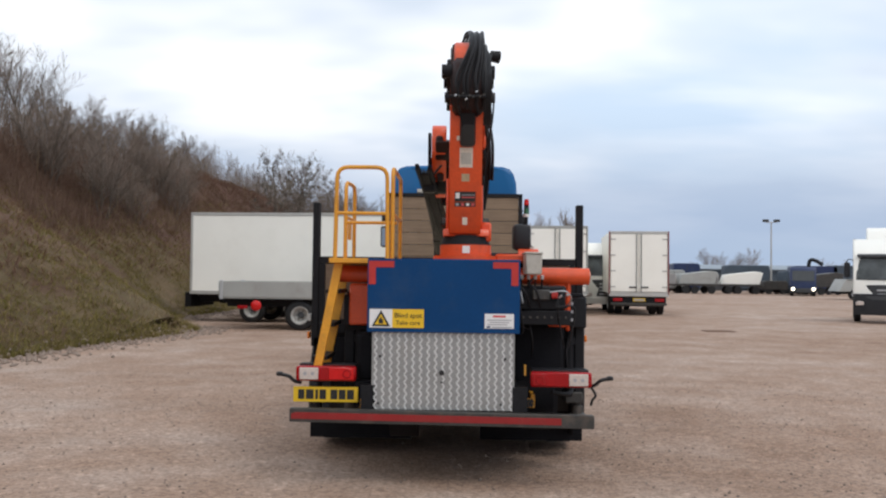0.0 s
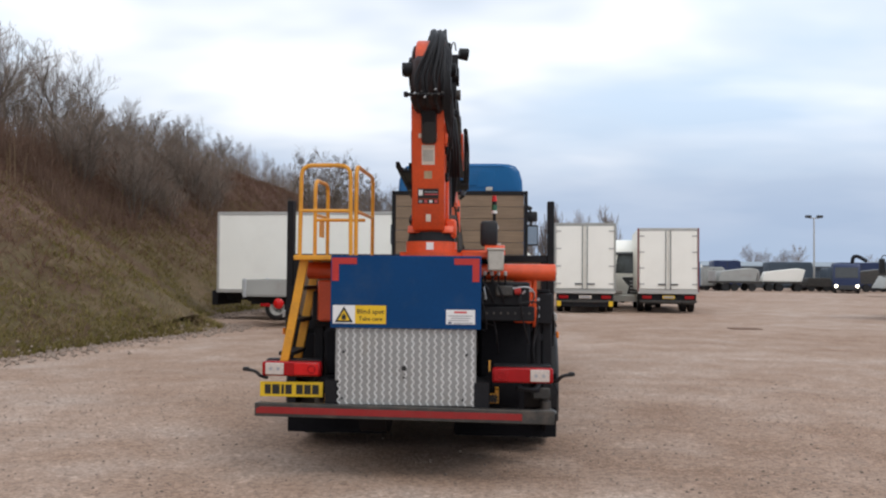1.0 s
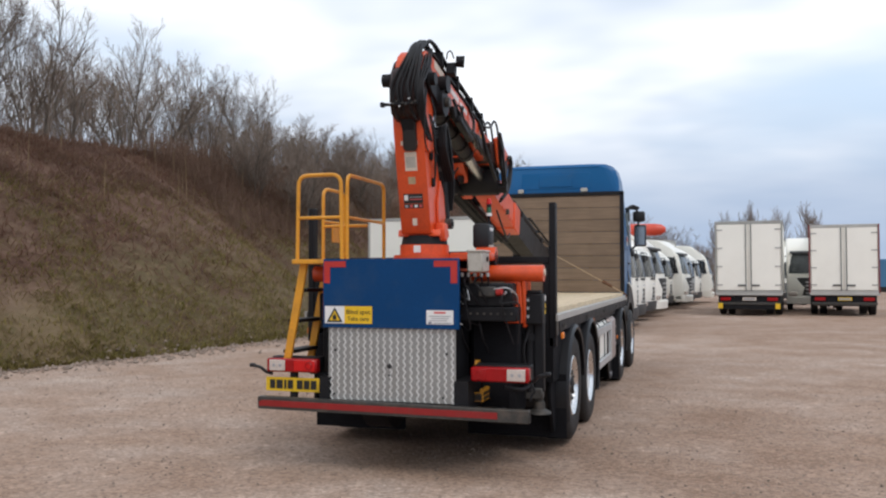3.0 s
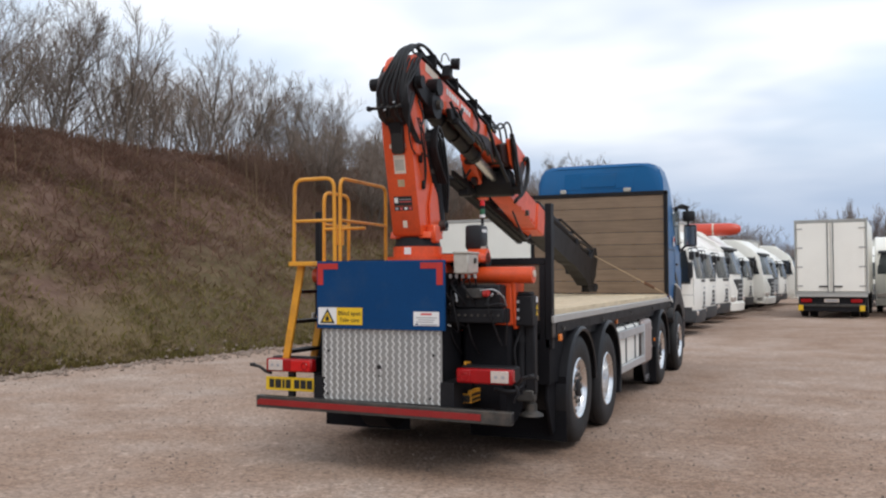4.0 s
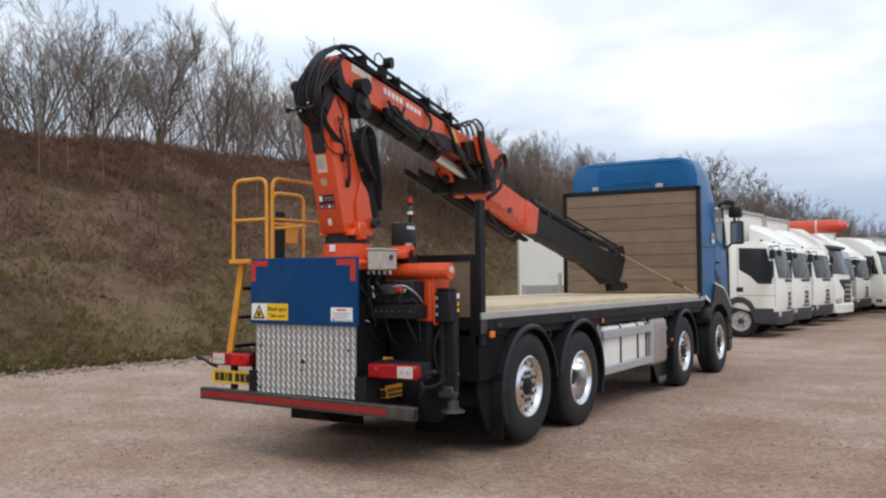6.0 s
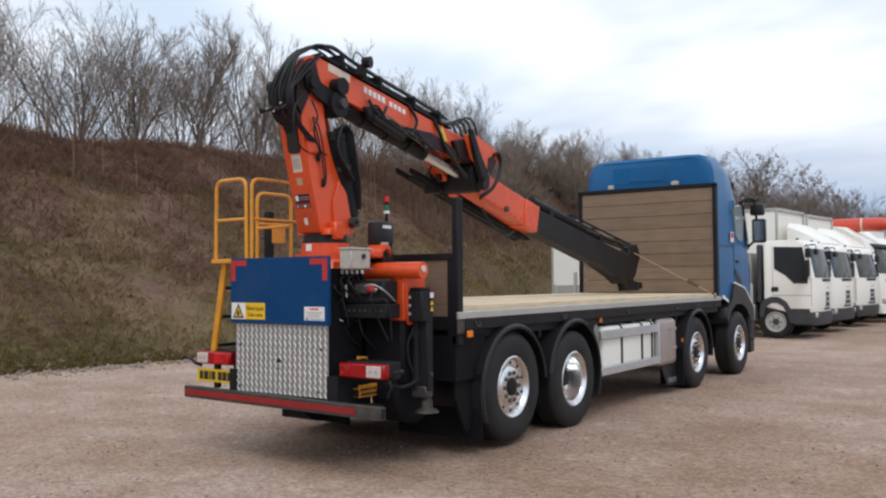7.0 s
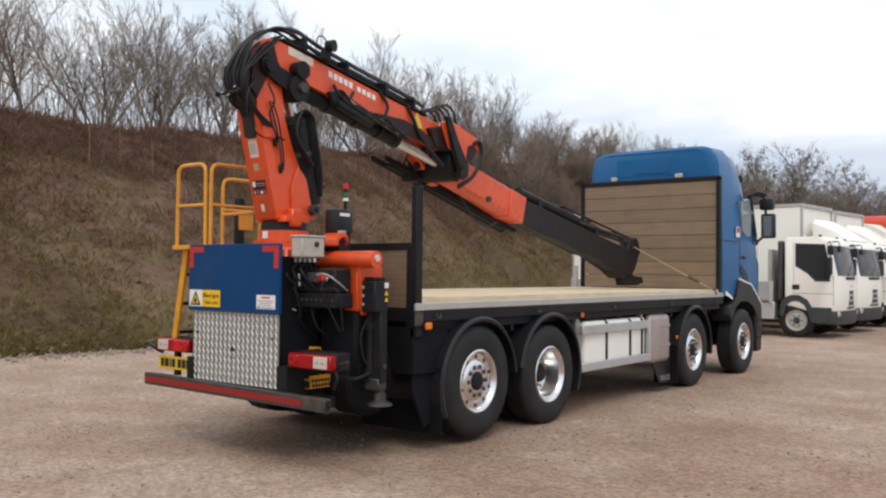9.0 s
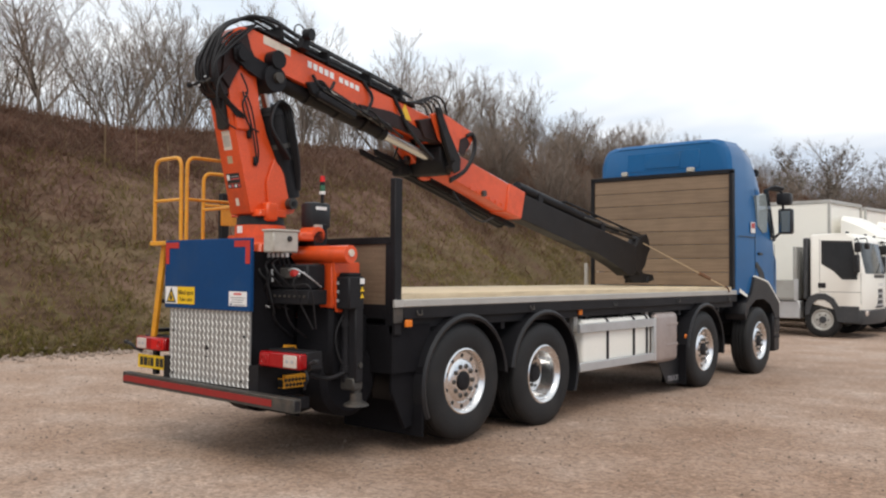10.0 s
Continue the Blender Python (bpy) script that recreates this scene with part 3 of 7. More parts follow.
tagged(b, "steep earth bank with winter grass and brown scrub", "bank", kind="structure")


def scatter(name, label, category, count, y0, y1, u0, u1, size, width, mat, seed, lean=0.5, bend=0.5, low=0.0):
    """Many thin bent blades or stems rising from the bank, in one mesh."""
    rs = np.random.RandomState(seed)
    verts, faces = [], []
    for _ in range(count):
        y = y0 + (y1 - y0) * (rs.rand() ** 1.25)
        u = u0 + (u1 - u0) * rs.rand() ** (1 + low)
        if noise.noise(Vector((u * 4, y * 0.5, seed))) < -0.22 + 0.5 * (rs.rand() - 0.5):
            continue
        x = bank_foot(y) - u * (bank_foot(y) - bank_crest(y))
        z = bank_height(x, y) - 0.03
        h = size * (0.45 + 0.9 * rs.rand())
        a = rs.rand() * 6.283
        dx, dy = math.cos(a), math.sin(a)
        l = lean * (0.3 + rs.rand()) * h
        w = width * (0.6 + 0.8 * rs.rand())
        px, py = -dy * w, dx * w
        k = len(verts)
        mx, my, mz = x + dx * l * 0.35, y + dy * l * 0.35, z + h * 0.62
        ex, ey, ez = x + dx * l, y + dy * l, z + h * (1 - bend * rs.rand() * 0.6)
        verts += [(x - px, y - py, z), (x + px, y + py, z), (mx + px * 0.8, my + py * 0.8, mz), (mx - px * 0.8, my - py * 0.8, mz), (ex, ey, ez)]
        faces += [(k, k + 1, k + 2, k + 3), (k + 3, k + 2, k + 4)]
    me = bpy.data.meshes.new(name)
    me.from_pydata(verts, [], faces)
    me.materials.append(mat)
    return tagged(new(name, me), label, category, kind="stuff")


scatter("bank_grass", "short green-brown winter grass on the bank", "grass", 85000, -8, 50, 0.0, 0.75, 0.15, 0.011, M_GRASS, 2, 1.9, low=0.6)
scatter("bank_dead_grass", "tufts of straw-coloured dead grass on the bank", "grass", 26000, -8, 55, 0.0, 0.9, 0.20, 0.009, M_STRAW, 5, 1.7)
scatter("bank_bramble", "tangled brown bramble scrub on the upper bank", "scrub", 60000, 0, 90, 0.24, 1.08, 0.26, 0.013, M_BRAMBLE, 7, 2.6, 1.3, low=-0.35)
scatter("bank_leaf_litter", "reddish brown fallen leaves over the bank", "leaves", 9000, -2, 45, 0.0, 0.8, 0.035, 0.024, M_LITTER, 17, 3.0, 1.0)
scatter("bank_saplings", "bare thin saplings behind the bank top", "scrub", 8000, 2, 110, 0.98, 1.75, 1.9, 0.010, M_TWIG, 9, 0.35, 0.1)
scatter("slope_saplings", "a few pale saplings standing on the slope", "scrub", 130, 2, 60, 0.5, 0.95, 1.5, 0.012, M_STRAW, 21, 0.12, 0.1)
scatter("bank_thicket", "brown leafless thicket along the bank top", "scrub", 42000, 0, 100, 0.66, 1.22, 0.34, 0.011, M_THICKET, 13, 2.2, 1.1)
scatter("hollow_scrub", "tall hazy brown scrub in the hollow of the bank", "scrub", 9000, 21, 42, 0.45, 1.08, 1.0, 0.008, M_THICKET, 23, 0.8, 0.6, low=-0.3)

# stones along the foot of the bank
rs = np.random.RandomState(11)
sv, sf = [], []
for _ in range(5200):
    y = -10 + 55 * rs.rand() ** 1.2
    x = bank_foot(y) + 0.25 + rs.normal() * 0.38
    r = 0.018 + 0.05 * rs.rand() ** 3
    if x < bank_foot(y) - 0.4:
        continue
    k = len(sv)
    zc = max(bank_height(x, y), 0.0)
    for dx, dy, dz in ((1, 0, 0), (0, 1, 0), (-1, 0, 0), (0, -1, 0), (0, 0, 0.8), (0, 0, -0.6)):
        j = 0.7 + 0.6 * rs.rand()
        sv.append((x + dx * r * j + rs.normal() * r * 0.2, y + dy * r * j + rs.normal() * r * 0.2, zc + r * 0.3 + dz * r * j))
    sf += [(k + a, k + c, k + 4) for a, c in ((0, 1), (1, 2), (2, 3), (3, 0))] + [(k + c, k + a, k + 5) for a, c in ((0, 1), (1, 2), (2, 3), (3, 0))]
me = bpy.data.meshes.new("foot_stones")
me.from_pydata(sv, [], sf)
me.materials.append(M_STONE)
tagged(new("foot_stones", me), "loose pale stones along the foot of the bank", "stones", kind="stuff")
# loose grit over the yard near the walk
sv, sf = [], []
for _ in range(26000):
    x, y = rs.uniform(-8, 9.5), -5.5 + 13 * rs.rand() ** 1.3
    if rs.rand() > 0.35 + 0.9 * (noise.noise(Vector((x * 0.5, y * 0.5, 4))) + 0.2):
        continue
    r = 0.005 + 0.014 * rs.rand() ** 3
    k = len(sv)
    for dx, dy, dz in ((1, 0, 0), (-0.5, 0.8, 0), (-0.5, -0.8, 0), (0, 0, 0.8)):
        sv.append((x + dx * r * (0.7 + 0.6 * rs.rand()), y + dy * r * (0.7 + 0.6 * rs.rand()), dz * r + 0.001))
    sf += [(k, k + 1, k + 3), (k + 1, k + 2, k + 3), (k + 2, k, k + 3)]
me = bpy.data.meshes.new("yard_grit")
me.from_pydata(sv, [], sf)
me.materials.append(M_STONE)
me.materials.append(M_DARKSTONE)
for q, p in enumerate(me.polygons):
    p.material_index = (q // 3 * 7) % 5 % 2
tagged(new("yard_grit", me), "scattered grit and pebbles on the yard", "stones", kind="stuff")
# drain cover and worn dark patches out in the yard
dc = thing("drain_cover", "flat dark iron drain cover in the gravel", "drain cover", pose(8.35, 20.7, 0))
part("cover", box(-0.45, 0.45, -0.35, 0.35, 0.004, 0.02, 0.004), M_RUST, dc)


# ---- trees ----
def tree_meshes(seed, height, stems, spread, limbs=9, twigs=(7, 7), levels=3, thick=0.05, rise=0.14, wide=(0.42, 0.95), start=0.16):
    """Trunk and crown of a bare tree: stems that fork into upswept limbs, branches and fine twigs."""
    rr = random.Random(seed)
    out = {0: ([], []), 1: ([], [])}
    least = (0.02, 0.011, 0.0065, 0.0042)

    def seg(store, p, q, r0, r1):
        v, f = store
        d = (q - p).normalized()
        s = d.orthogonal().normalized()
        u = d.cross(s)
        k = len(v)
        for c, r in ((p, r0), (q, r1)):
            for a in (0, 2.094, 4.189):
                v.append(c + s * (r * math.cos(a)) + u * (r * math.sin(a)))
        f.extend(((k, k + 1, k + 4, k + 3), (k + 1, k + 2, k + 5, k + 4), (k + 2, k, k + 3, k + 5)))

    def grow(p, d, length, r, level):
        n = (5, 3, 2, 1)[level]
        pts, dirs = [p], []
        for i in range(n):
            d = (d + Vector((rr.gauss(0, 0.10), rr.gauss(0, 0.10), 0.05 + 0.05 * (level > 0)))).normalized()
            q = pts[-1] + d * (length / n)
            ra, rb = r * (1 - 0.8 * i / n), r * (1 - 0.8 * (i + 1) / n)
            seg(out[0 if level < 2 else 1], pts[-1], q, max(ra, least[level]), max(rb, least[level] * 0.7))
            pts.append(q)
            dirs.append(d)
        if level >= levels:
            return
        count = limbs if level == 0 else twigs[level - 1]
        for i in range(count):
            t = (start if level == 0 else 0.14) + (0.82 if level else 0.98 - start) * (i + rr.random()) / count
            k = min(int(t * n), n - 1)
            c = pts[k].lerp(pts[k + 1], min(1.0, t * n - k))
            a = 2.4 * i + rr.uniform(-0.6, 0.6)
            side = Matrix.Rotation(a, 3, dirs[k]) @ dirs[k].orthogonal().normalized()
            ang = rr.uniform(*wide)
            dd = (dirs[k] * math.cos(ang) + side * math.sin(ang) + Vector((0, 0, rise))).normalized()
            grow(c, dd, length * rr.uniform(0.38, 0.66) * (1.12 - 0.66 * t), r * (1 - 0.8 * t) * 0.55, level + 1)

    for s in range(stems):
        a = 6.283 * s / max(1, stems) + rr.random()
        lean = spread * rr.uniform(0.4, 1.0) if stems > 1 else 0.04
        d = Vector((math.cos(a) * lean, math.sin(a) * lean, 1)).normalized()
        grow(Vector((math.cos(a) * 0.12 * (stems > 1), math.sin(a) * 0.12 * (stems > 1), -0.15)), d, height * rr.uniform(0.72, 1.0), thick * rr.uniform(0.8, 1.2), 0)
    made = []
    for k, (nm, mat) in enumerate((("trunk", M_BARK), ("crown", M_TWIG))):
        me = bpy.data.meshes.new(nm)
        me.from_pydata(*[out[k][0], [], out[k][1]])
        me.materials.append(mat)
        made.append(me)
    return made


def tree(kind, label, m, made, group):
    t = thing(kind, label, "tree", m, group)
    part("trunk", made[0], M_BARK, t)
    part("crown", made[1], M_TWIG, t)
    return t


variants = [tree_meshes(20 + k, 5.6, (1, 5, 1, 4, 3, 6)[k], (0.0, 0.42, 0.0, 0.50, 0.34, 0.55)[k], limbs=(24, 8, 28, 9, 11, 7)[k], twigs=((9, 7), (7, 6), (8, 7), (7, 6), (7, 6), (7, 6))[k], thick=(0.085, 0.048, 0.095, 0.052, 0.062, 0.044)[k], start=(0.14, 0.30, 0.10, 0.25, 0.22, 0.3)[k]) for k in range(6)]
firsts = [tree("bare_tree", "bare winter tree with upswept twiggy branches on the bank top", pose(-20, -30 - 4 * k, bank_height(-20, -30 - 4 * k)), v, "trees on the bank") for k, v in enumerate(variants)]
rt = random.Random(5)
k = 0
for row, (dx, step) in enumerate(((-19.6, 2.3), (-22.0, 2.2), (-24.6, 2.6))):
    y = (5, 6, 7)[row]
    while y < 112:
        y += step * rt.uniform(0.55, 1.45) * (1 + max(0, y - 30) / 45)
        x = dx + rt.uniform(-0.9, 0.9)
        s = rt.uniform(0.70, 0.98) * (1 + max(0, min(y, 80) - 40) * 0.006)
        s *= 1.0 if y < 14 else max(0.62, min(1.10, 1.10 - 0.036 * (y - 27)))
        copy_thing(firsts[(k * 5 + row) % 6], Matrix.Translation((x, y, bank_height(x, y) - 0.1)) @ pose(0, 0, 0, rt.uniform(-4, 4), rt.uniform(-4, 4), rt.uniform(0, 360)) @ Matrix.Diagonal((s, s, s * rt.uniform(0.92, 1.12), 1)))
        k += 1

# leafless shrubs that fill the hollow where the bank falls back
shrub_made = [tree_meshes(70 + k, 3.4, (7, 9)[k], 0.6, limbs=7, twigs=(7, 6), levels=3, thick=0.022, start=0.2) for k in range(2)]
shrub_first = [tree("bare_shrub", "leafless many-stemmed brown shrub on the bank slope", pose(-15.6 + 1.2 * k, 25.5 + 2.2 * k, bank_height(-15.6 + 1.2 * k, 25.5 + 2.2 * k) - 0.1), v, "shrubs in the hollow of the bank") for k, v in enumerate(shrub_made)]
for k in range(16):
    y = 25.0 + 16 * rt.random() ** 1.2
    u = rt.uniform(0.55, 1.08)
    x = bank_foot(y) - u * (bank_foot(y) - bank_crest(y))
    s = rt.uniform(0.5, 0.85)
    copy_thing(shrub_first[k % 2], Matrix.Translation((x, y, bank_height(x, y) - 0.1)) @ pose(0, 0, 0, 0, 0, rt.uniform(0, 360)) @ Matrix.Diagonal((s, s, s, 1)))

# broader trees that keep clumps of dark leaf, beyond the parked trucks
def clump_tree(seed, height):
    made = tree_meshes(seed, height, 1, 0.1, limbs=17, twigs=(7, 6), levels=3, thick=0.12, wide=(0.5, 1.1), rise=0.1, start=0.3)
    rr = np.random.RandomState(seed)
    v, f = [], []
    src = [p.co.copy() for p in made[1].vertices]
    for c in range(38):
        p = src[rr.randint(len(src))]
        if p.z < height * 0.35:
            continue
        rad = rr.uniform(0.25, 0.6)
        for _ in range(26):
            d = Vector(rr.normal(size=3))
            q = p + d.normalized() * rad * rr.rand() ** 0.5
            n1 = Vector(rr.normal(size=3)).normalized() * 0.09
            n2 = Vector(rr.normal(size=3)).normalized() * 0.06
            k = len(v)
            v += [q - n1, q + n2, q + n1, q - n2]
            f.append((k, k + 1, k + 2, k + 3))
    me = bpy.data.meshes.new("leaf_clumps")
    me.from_pydata(v, [], f)
    me.materials.append(M_PINE)
    return made + [me]


clumps = []
for kk, hh in enumerate((7.0, 8.0)):
    made = clump_tree(60 + kk, hh)
    t = tree("clumped_tree", "tall thin winter tree with dark clumps of ivy", pose(-14 - 8 * kk, 140, bank_height(-14 - 8 * kk, 140) - 0.1), made, "trees beyond the trucks")
    part("leaf_clump", made[2], M_PINE, t)
    clumps.append(t)
for i, (x, y, s) in enumerate(((-13.6, 56, 0.74), (-14.2, 60, 0.82), (-13.5, 65, 0.8), (-14.6, 71, 0.9), (-13.8, 79, 0.9), (-15, 92, 1.0), (-14, 106, 1.05))):
    copy_thing(clumps[i % 2], Matrix.Translation((x, y, bank_height(x, y) - 0.1)) @ pose(0, 0, 0, 0, 0, 77 * i) @ Matrix.Diagonal((s, s, s, 1)))

# the belt of trees that closes the yard's far end, with scrub under it
far_made = [tree_meshes(50 + k, 5.6, (3, 1, 4)[k], 0.3, limbs=(8, 20, 7)[k], twigs=((6, 5), (7, 5), (6, 5))[k], thick=0.06) for k in range(3)]
far_first = [tree("bare_tree", "bare winter tree in the belt beyond the yard", pose(-30, 80 + 4 * k, bank_height(-30, 80 + 4 * k) - 0.1), v, "trees beyond the yard") for k, v in enumerate(far_made)]
rt = random.Random(8)
for k in range(105):
    x = -15 + 19 * ((k + rt.random()) / 105) ** 0.9
    y = 75 + rt.uniform(-7, 9)
    s = (1.85 - 0.065 * (x + 13)) * rt.uniform(0.62, 1.02)
    copy_thing(far_first[k % 3], Matrix.Translation((x, y, max(bank_height(x, y) * 0.3, 0) - 0.1)) @ pose(0, 0, 0, 0, 0, rt.uniform(0, 360)) @ Matrix.Diagonal((s * 1.1, s * 1.1, s, 1)))
rs = np.random.RandomState(31)
sv, sf = [], []
for _ in range(9000):
    x, y = -16 + 22 * rs.rand(), 66 + 16 * rs.rand()
    h = (4.6 - 0.16 * (x + 13)) * (0.25 + 0.75 * rs.rand())
    a, l, w = 6.283 * rs.rand(), 0.3 * rs.rand() * h, 0.012 + 0.018 * rs.rand()
    z = max(bank_height(x, y) * 0.3, 0) - 0.1
    k = len(sv)
    sv += [(x - w, y, z), (x + w, y, z), (x + math.cos(a) * l, y + math.sin(a) * l, z + h)]
    sf.append((k, k + 1, k + 2))
me = bpy.data.meshes.new("far_scrub")
me.from_pydata(sv, [], sf)
me.materials.append(M_THICKET)
tagged(new("far_scrub", me), "brown leafless scrub under the far trees", "scrub", kind="stuff")

# tall narrow poplars far off
pop = tree_meshes(90, 5.0, 1, 0.0, limbs=34, twigs=(6, 4), levels=3, thick=0.075, wide=(0.25, 0.5), rise=0.5, start=0.05)
for me in pop:
    for v in me.vertices:
        v.co.x *= 1.15
        v.co.y *= 1.15
p0 = tree("poplar", "tall narrow bare poplar in the distance", pose(6.8, 175, 0) @ Matrix.Diagonal((3.1, 3.1, 3.1, 1)), pop, "poplars in the distance")
for x, y, s in ((11.6, 174, 1.12), (10.1, 176, 0.98), (16.8, 175, 1.04), (18.4, 177, 0.98), (21.9, 174, 1.1), (23.4, 175, 1.0), (5.2, 177, 0.8)):
    copy_thing(p0, Matrix.Translation((x, y, 0)) @ pose(0, 0, 0, 0, 0, x * 40) @ Matrix.Diagonal((s, s, s, 1)))
for x, y, s in ((62, 205, 1.9), (68, 207, 1.7), (65, 203, 1.5), (88, 200, 1.3), (94, 202, 1.2), (104, 178, 1.5), (72, 208, 1.6), (56, 206, 1.2), (20, 165, 1.0), (25, 168, 0.9)):
    copy_thing(firsts[int(x) % 6], Matrix.Translation((x, y, 0)) @ pose(0, 0, 0, 0, 0, x * 31) @ Matrix.Diagonal((s, s, s, 1)))


# ---- the flatbed truck ----
truck = thing("flatbed_truck", "blue-cabbed four-axle flatbed truck with timber deck and headboard", "truck")
RX = 1.26
# the rearmost axle is a tag axle and hangs a little clear of the ground
AXLES = ((1.935, "flat", 0.565, 0.53), (3.235, "deep", 0.517, 0.52), (7.235, "flat", 0.517, 0.52), (9.36, "flat", 0.517, 0.52))
for y, style, RZ, RT in AXLES:
    wheel(truck, "wheel", pose(RX, y, RZ), style=style, radius=RT)
    wheel(truck, "wheel", pose(-RX, y, RZ, 0, 0, 180), style=style, radius=RT)
    if style == "deep":
        part("inner_tyre", lathe([(-0.62, 0.3), (-0.62, 0.50), (-0.36, 0.50), (-0.36, 0.3)], 32, centre=(RX, y, RZ)), M_RUBBER, truck)
        part("inner_tyre", lathe([(0.36, 0.3), (0.36, 0.50), (0.62, 0.50), (0.62, 0.3)], 32, centre=(-RX, y, RZ)), M_RUBBER, truck)
    part("axle", rod((-1.0, y, RZ), (1.0, y, RZ), 0.075, seg=14), M_BLACK, truck)
for s in (-1, 1):
    part("chassis_rail", box(s * 0.43 - 0.045, s * 0.43 + 0.045, 0.35, 10.4, 0.74, 1.04, 0.01), M_BLACK, truck)
for y in (0.5, 2.6, 4.5, 6.2, 8.2):
    part("cross_member", box(-0.40, 0.40, y, y + 0.1, 0.78, 1.0), M_BLACK, truck)
part("gearbox", box(-0.3, 0.3, 7.4, 9.2, 0.45, 0.78, 0.06), M_BLACK, truck)
part("air_tank", rod((-0.55, 4.2, 0.70), (-0.55, 6.6, 0.70), 0.15, seg=18), M_BLACK, truck)

# deck: steel frame, side rails, boards
part("deck_frame", box(-1.19, 1.19, 1.10, 8.40, 1.07, 1.20), M_BLACK, truck)
for s in (-1, 1):
    part("deck_side_rail", box(s * 1.25 - (0.06 if s > 0 else 0), s * 1.25 + (0 if s > 0 else 0.06), 1.117, 8.42, 1.250, 1.314, 0.006), M_GALV, truck, "scuffed galvanised side rail")
    part("rail_end", box(s * 1.239 - 0.012, s * 1.239 + 0.012, 0.995, 1.117, 1.250, 1.312, 0.003), M_GALV, truck)
    part("deck_under_rail", box(s * 1.215 - 0.03, s * 1.215 + 0.03, 1.117, 8.42, 1.15, 1.247, 0.004), M_BLACK, truck)
    for y in (2.6, 4.2, 5.0, 5.78, 6.6, 7.9):
        part("deck_bracket", box(s * 1.0 - 0.2, s * 1.0 + 0.16, y, y + 0.06, 1.0, 1.13), M_BLACK, truck)
    for y in (1.30, 3.0, 4.7, 6.4, 8.1):
        part("lashing_ring", tube([(s * 1.252, y - 0.03, 1.22), (s * 1.262, y - 0.025, 1.185), (s * 1.262, y + 0.025, 1.185), (s * 1.252, y + 0.03, 1.22)], 0.006, 6), M_STEEL, truck)
rng = random.Random(3)
for k in range(14):
    x0 = -1.185 + k * 2.37 / 14
    b = box(x0 + 0.002, x0 + 2.37 / 14 - 0.002, 1.115, 8.38, 1.21, 1.362 + rng.uniform(-0.002, 0.002), 0.003)
    part("deck_board", b, M_DECK, truck)

# headboard
HY = 8.40
rows_h = 8
for k in range(rows_h):
    z0 = 1.37 + k * 1.69 / rows_h
    part("headboard_board", box(-1.14, 1.14, HY, HY + 0.035 + rng.uniform(-0.003, 0.003), z0 + 0.003, z0 + 1.69 / rows_h - 0.003, 0.004), M_HEAD, truck)
for s in (-1, 1):
    part("headboard_post", box(s * 1.175 - 0.03, s * 1.175 + 0.03, HY - 0.02, HY + 0.07, 1.33, 3.10, 0.004), M_BLACK, truck)
part("headboard_foot", box(-1.245, -1.205, HY - 0.16, HY - 0.10, 1.314, 1.72, 0.004), M_GALV, truck, "short grey upright beside the headboard")
part("headboard_top_bar", box(-1.205, 1.205, HY - 0.02, HY + 0.07, 3.062, 3.125, 0.004), M_BLACK, truck)
for s in (-0.62, 0.0, 0.62):
    part("headboard_stay", box(s - 0.03, s + 0.03, HY + 0.05, HY + 0.12, 1.33, 3.06), M_BLACK, truck)
part("work_lamp", box(-0.66, -0.56, HY + 0.01, HY + 0.07, 3.13, 3.20, 0.01), M_GREYBOX, truck)
part("work_lamp", box(0.46, 0.58, HY + 0.01, HY + 0.07, 3.13, 3.20, 0.01), M_GREYBOX, truck)

# bulkhead behind the crane, with tall side stakes
BY = 1.02
for s in (-1, 1):
    part("stake", box(s * 1.194 - 0.031, s * 1.194 + 0.031, BY, BY + 0.09, 1.02, 2.325, 0.006), M_BLACK, truck, "tall black steel stake")
    part("bulkhead_upright", box(s * 1.135 - 0.026, s * 1.135 + 0.026, BY + 0.01, BY + 0.07, 1.10, 1.774), M_BLACK, truck)
part("bulkhead_top_bar", box(-1.16, 1.16, BY + 0.005, BY + 0.075, 1.775, 1.835, 0.004), M_BLACK, truck)
part("bulkhead_panel", box(-1.105, 1.105, BY + 0.02, BY + 0.05, 1.27, 1.775), M_HEAD, truck, "brown ply bulkhead panel")
part("bulkhead_sill", box(-1.105, 1.105, BY + 0.005, BY + 0.075, 1.15, 1.27), M_BLACK, truck)
for s in (-1, 1):
    part("side_marker", box(s * 1.265 - 0.012, s * 1.265 + 0.012, 1.11, 1.19, 1.085, 1.145, 0.006), M_LENS_AMBER, truck, "amber side marker lamp")
    part("side_marker", box(s * 1.20 - 0.012, s * 1.20 + 0.012, 3.98, 4.05, 1.09, 1.15, 0.006), M_LENS_AMBER, truck, "amber side marker lamp")
    part("side_marker", box(s * 1.24 - 0.012, s * 1.24 + 0.012, 6.62, 6.69, 0.70, 0.75, 0.006), M_LENS_AMBER, truck, "amber side marker lamp")


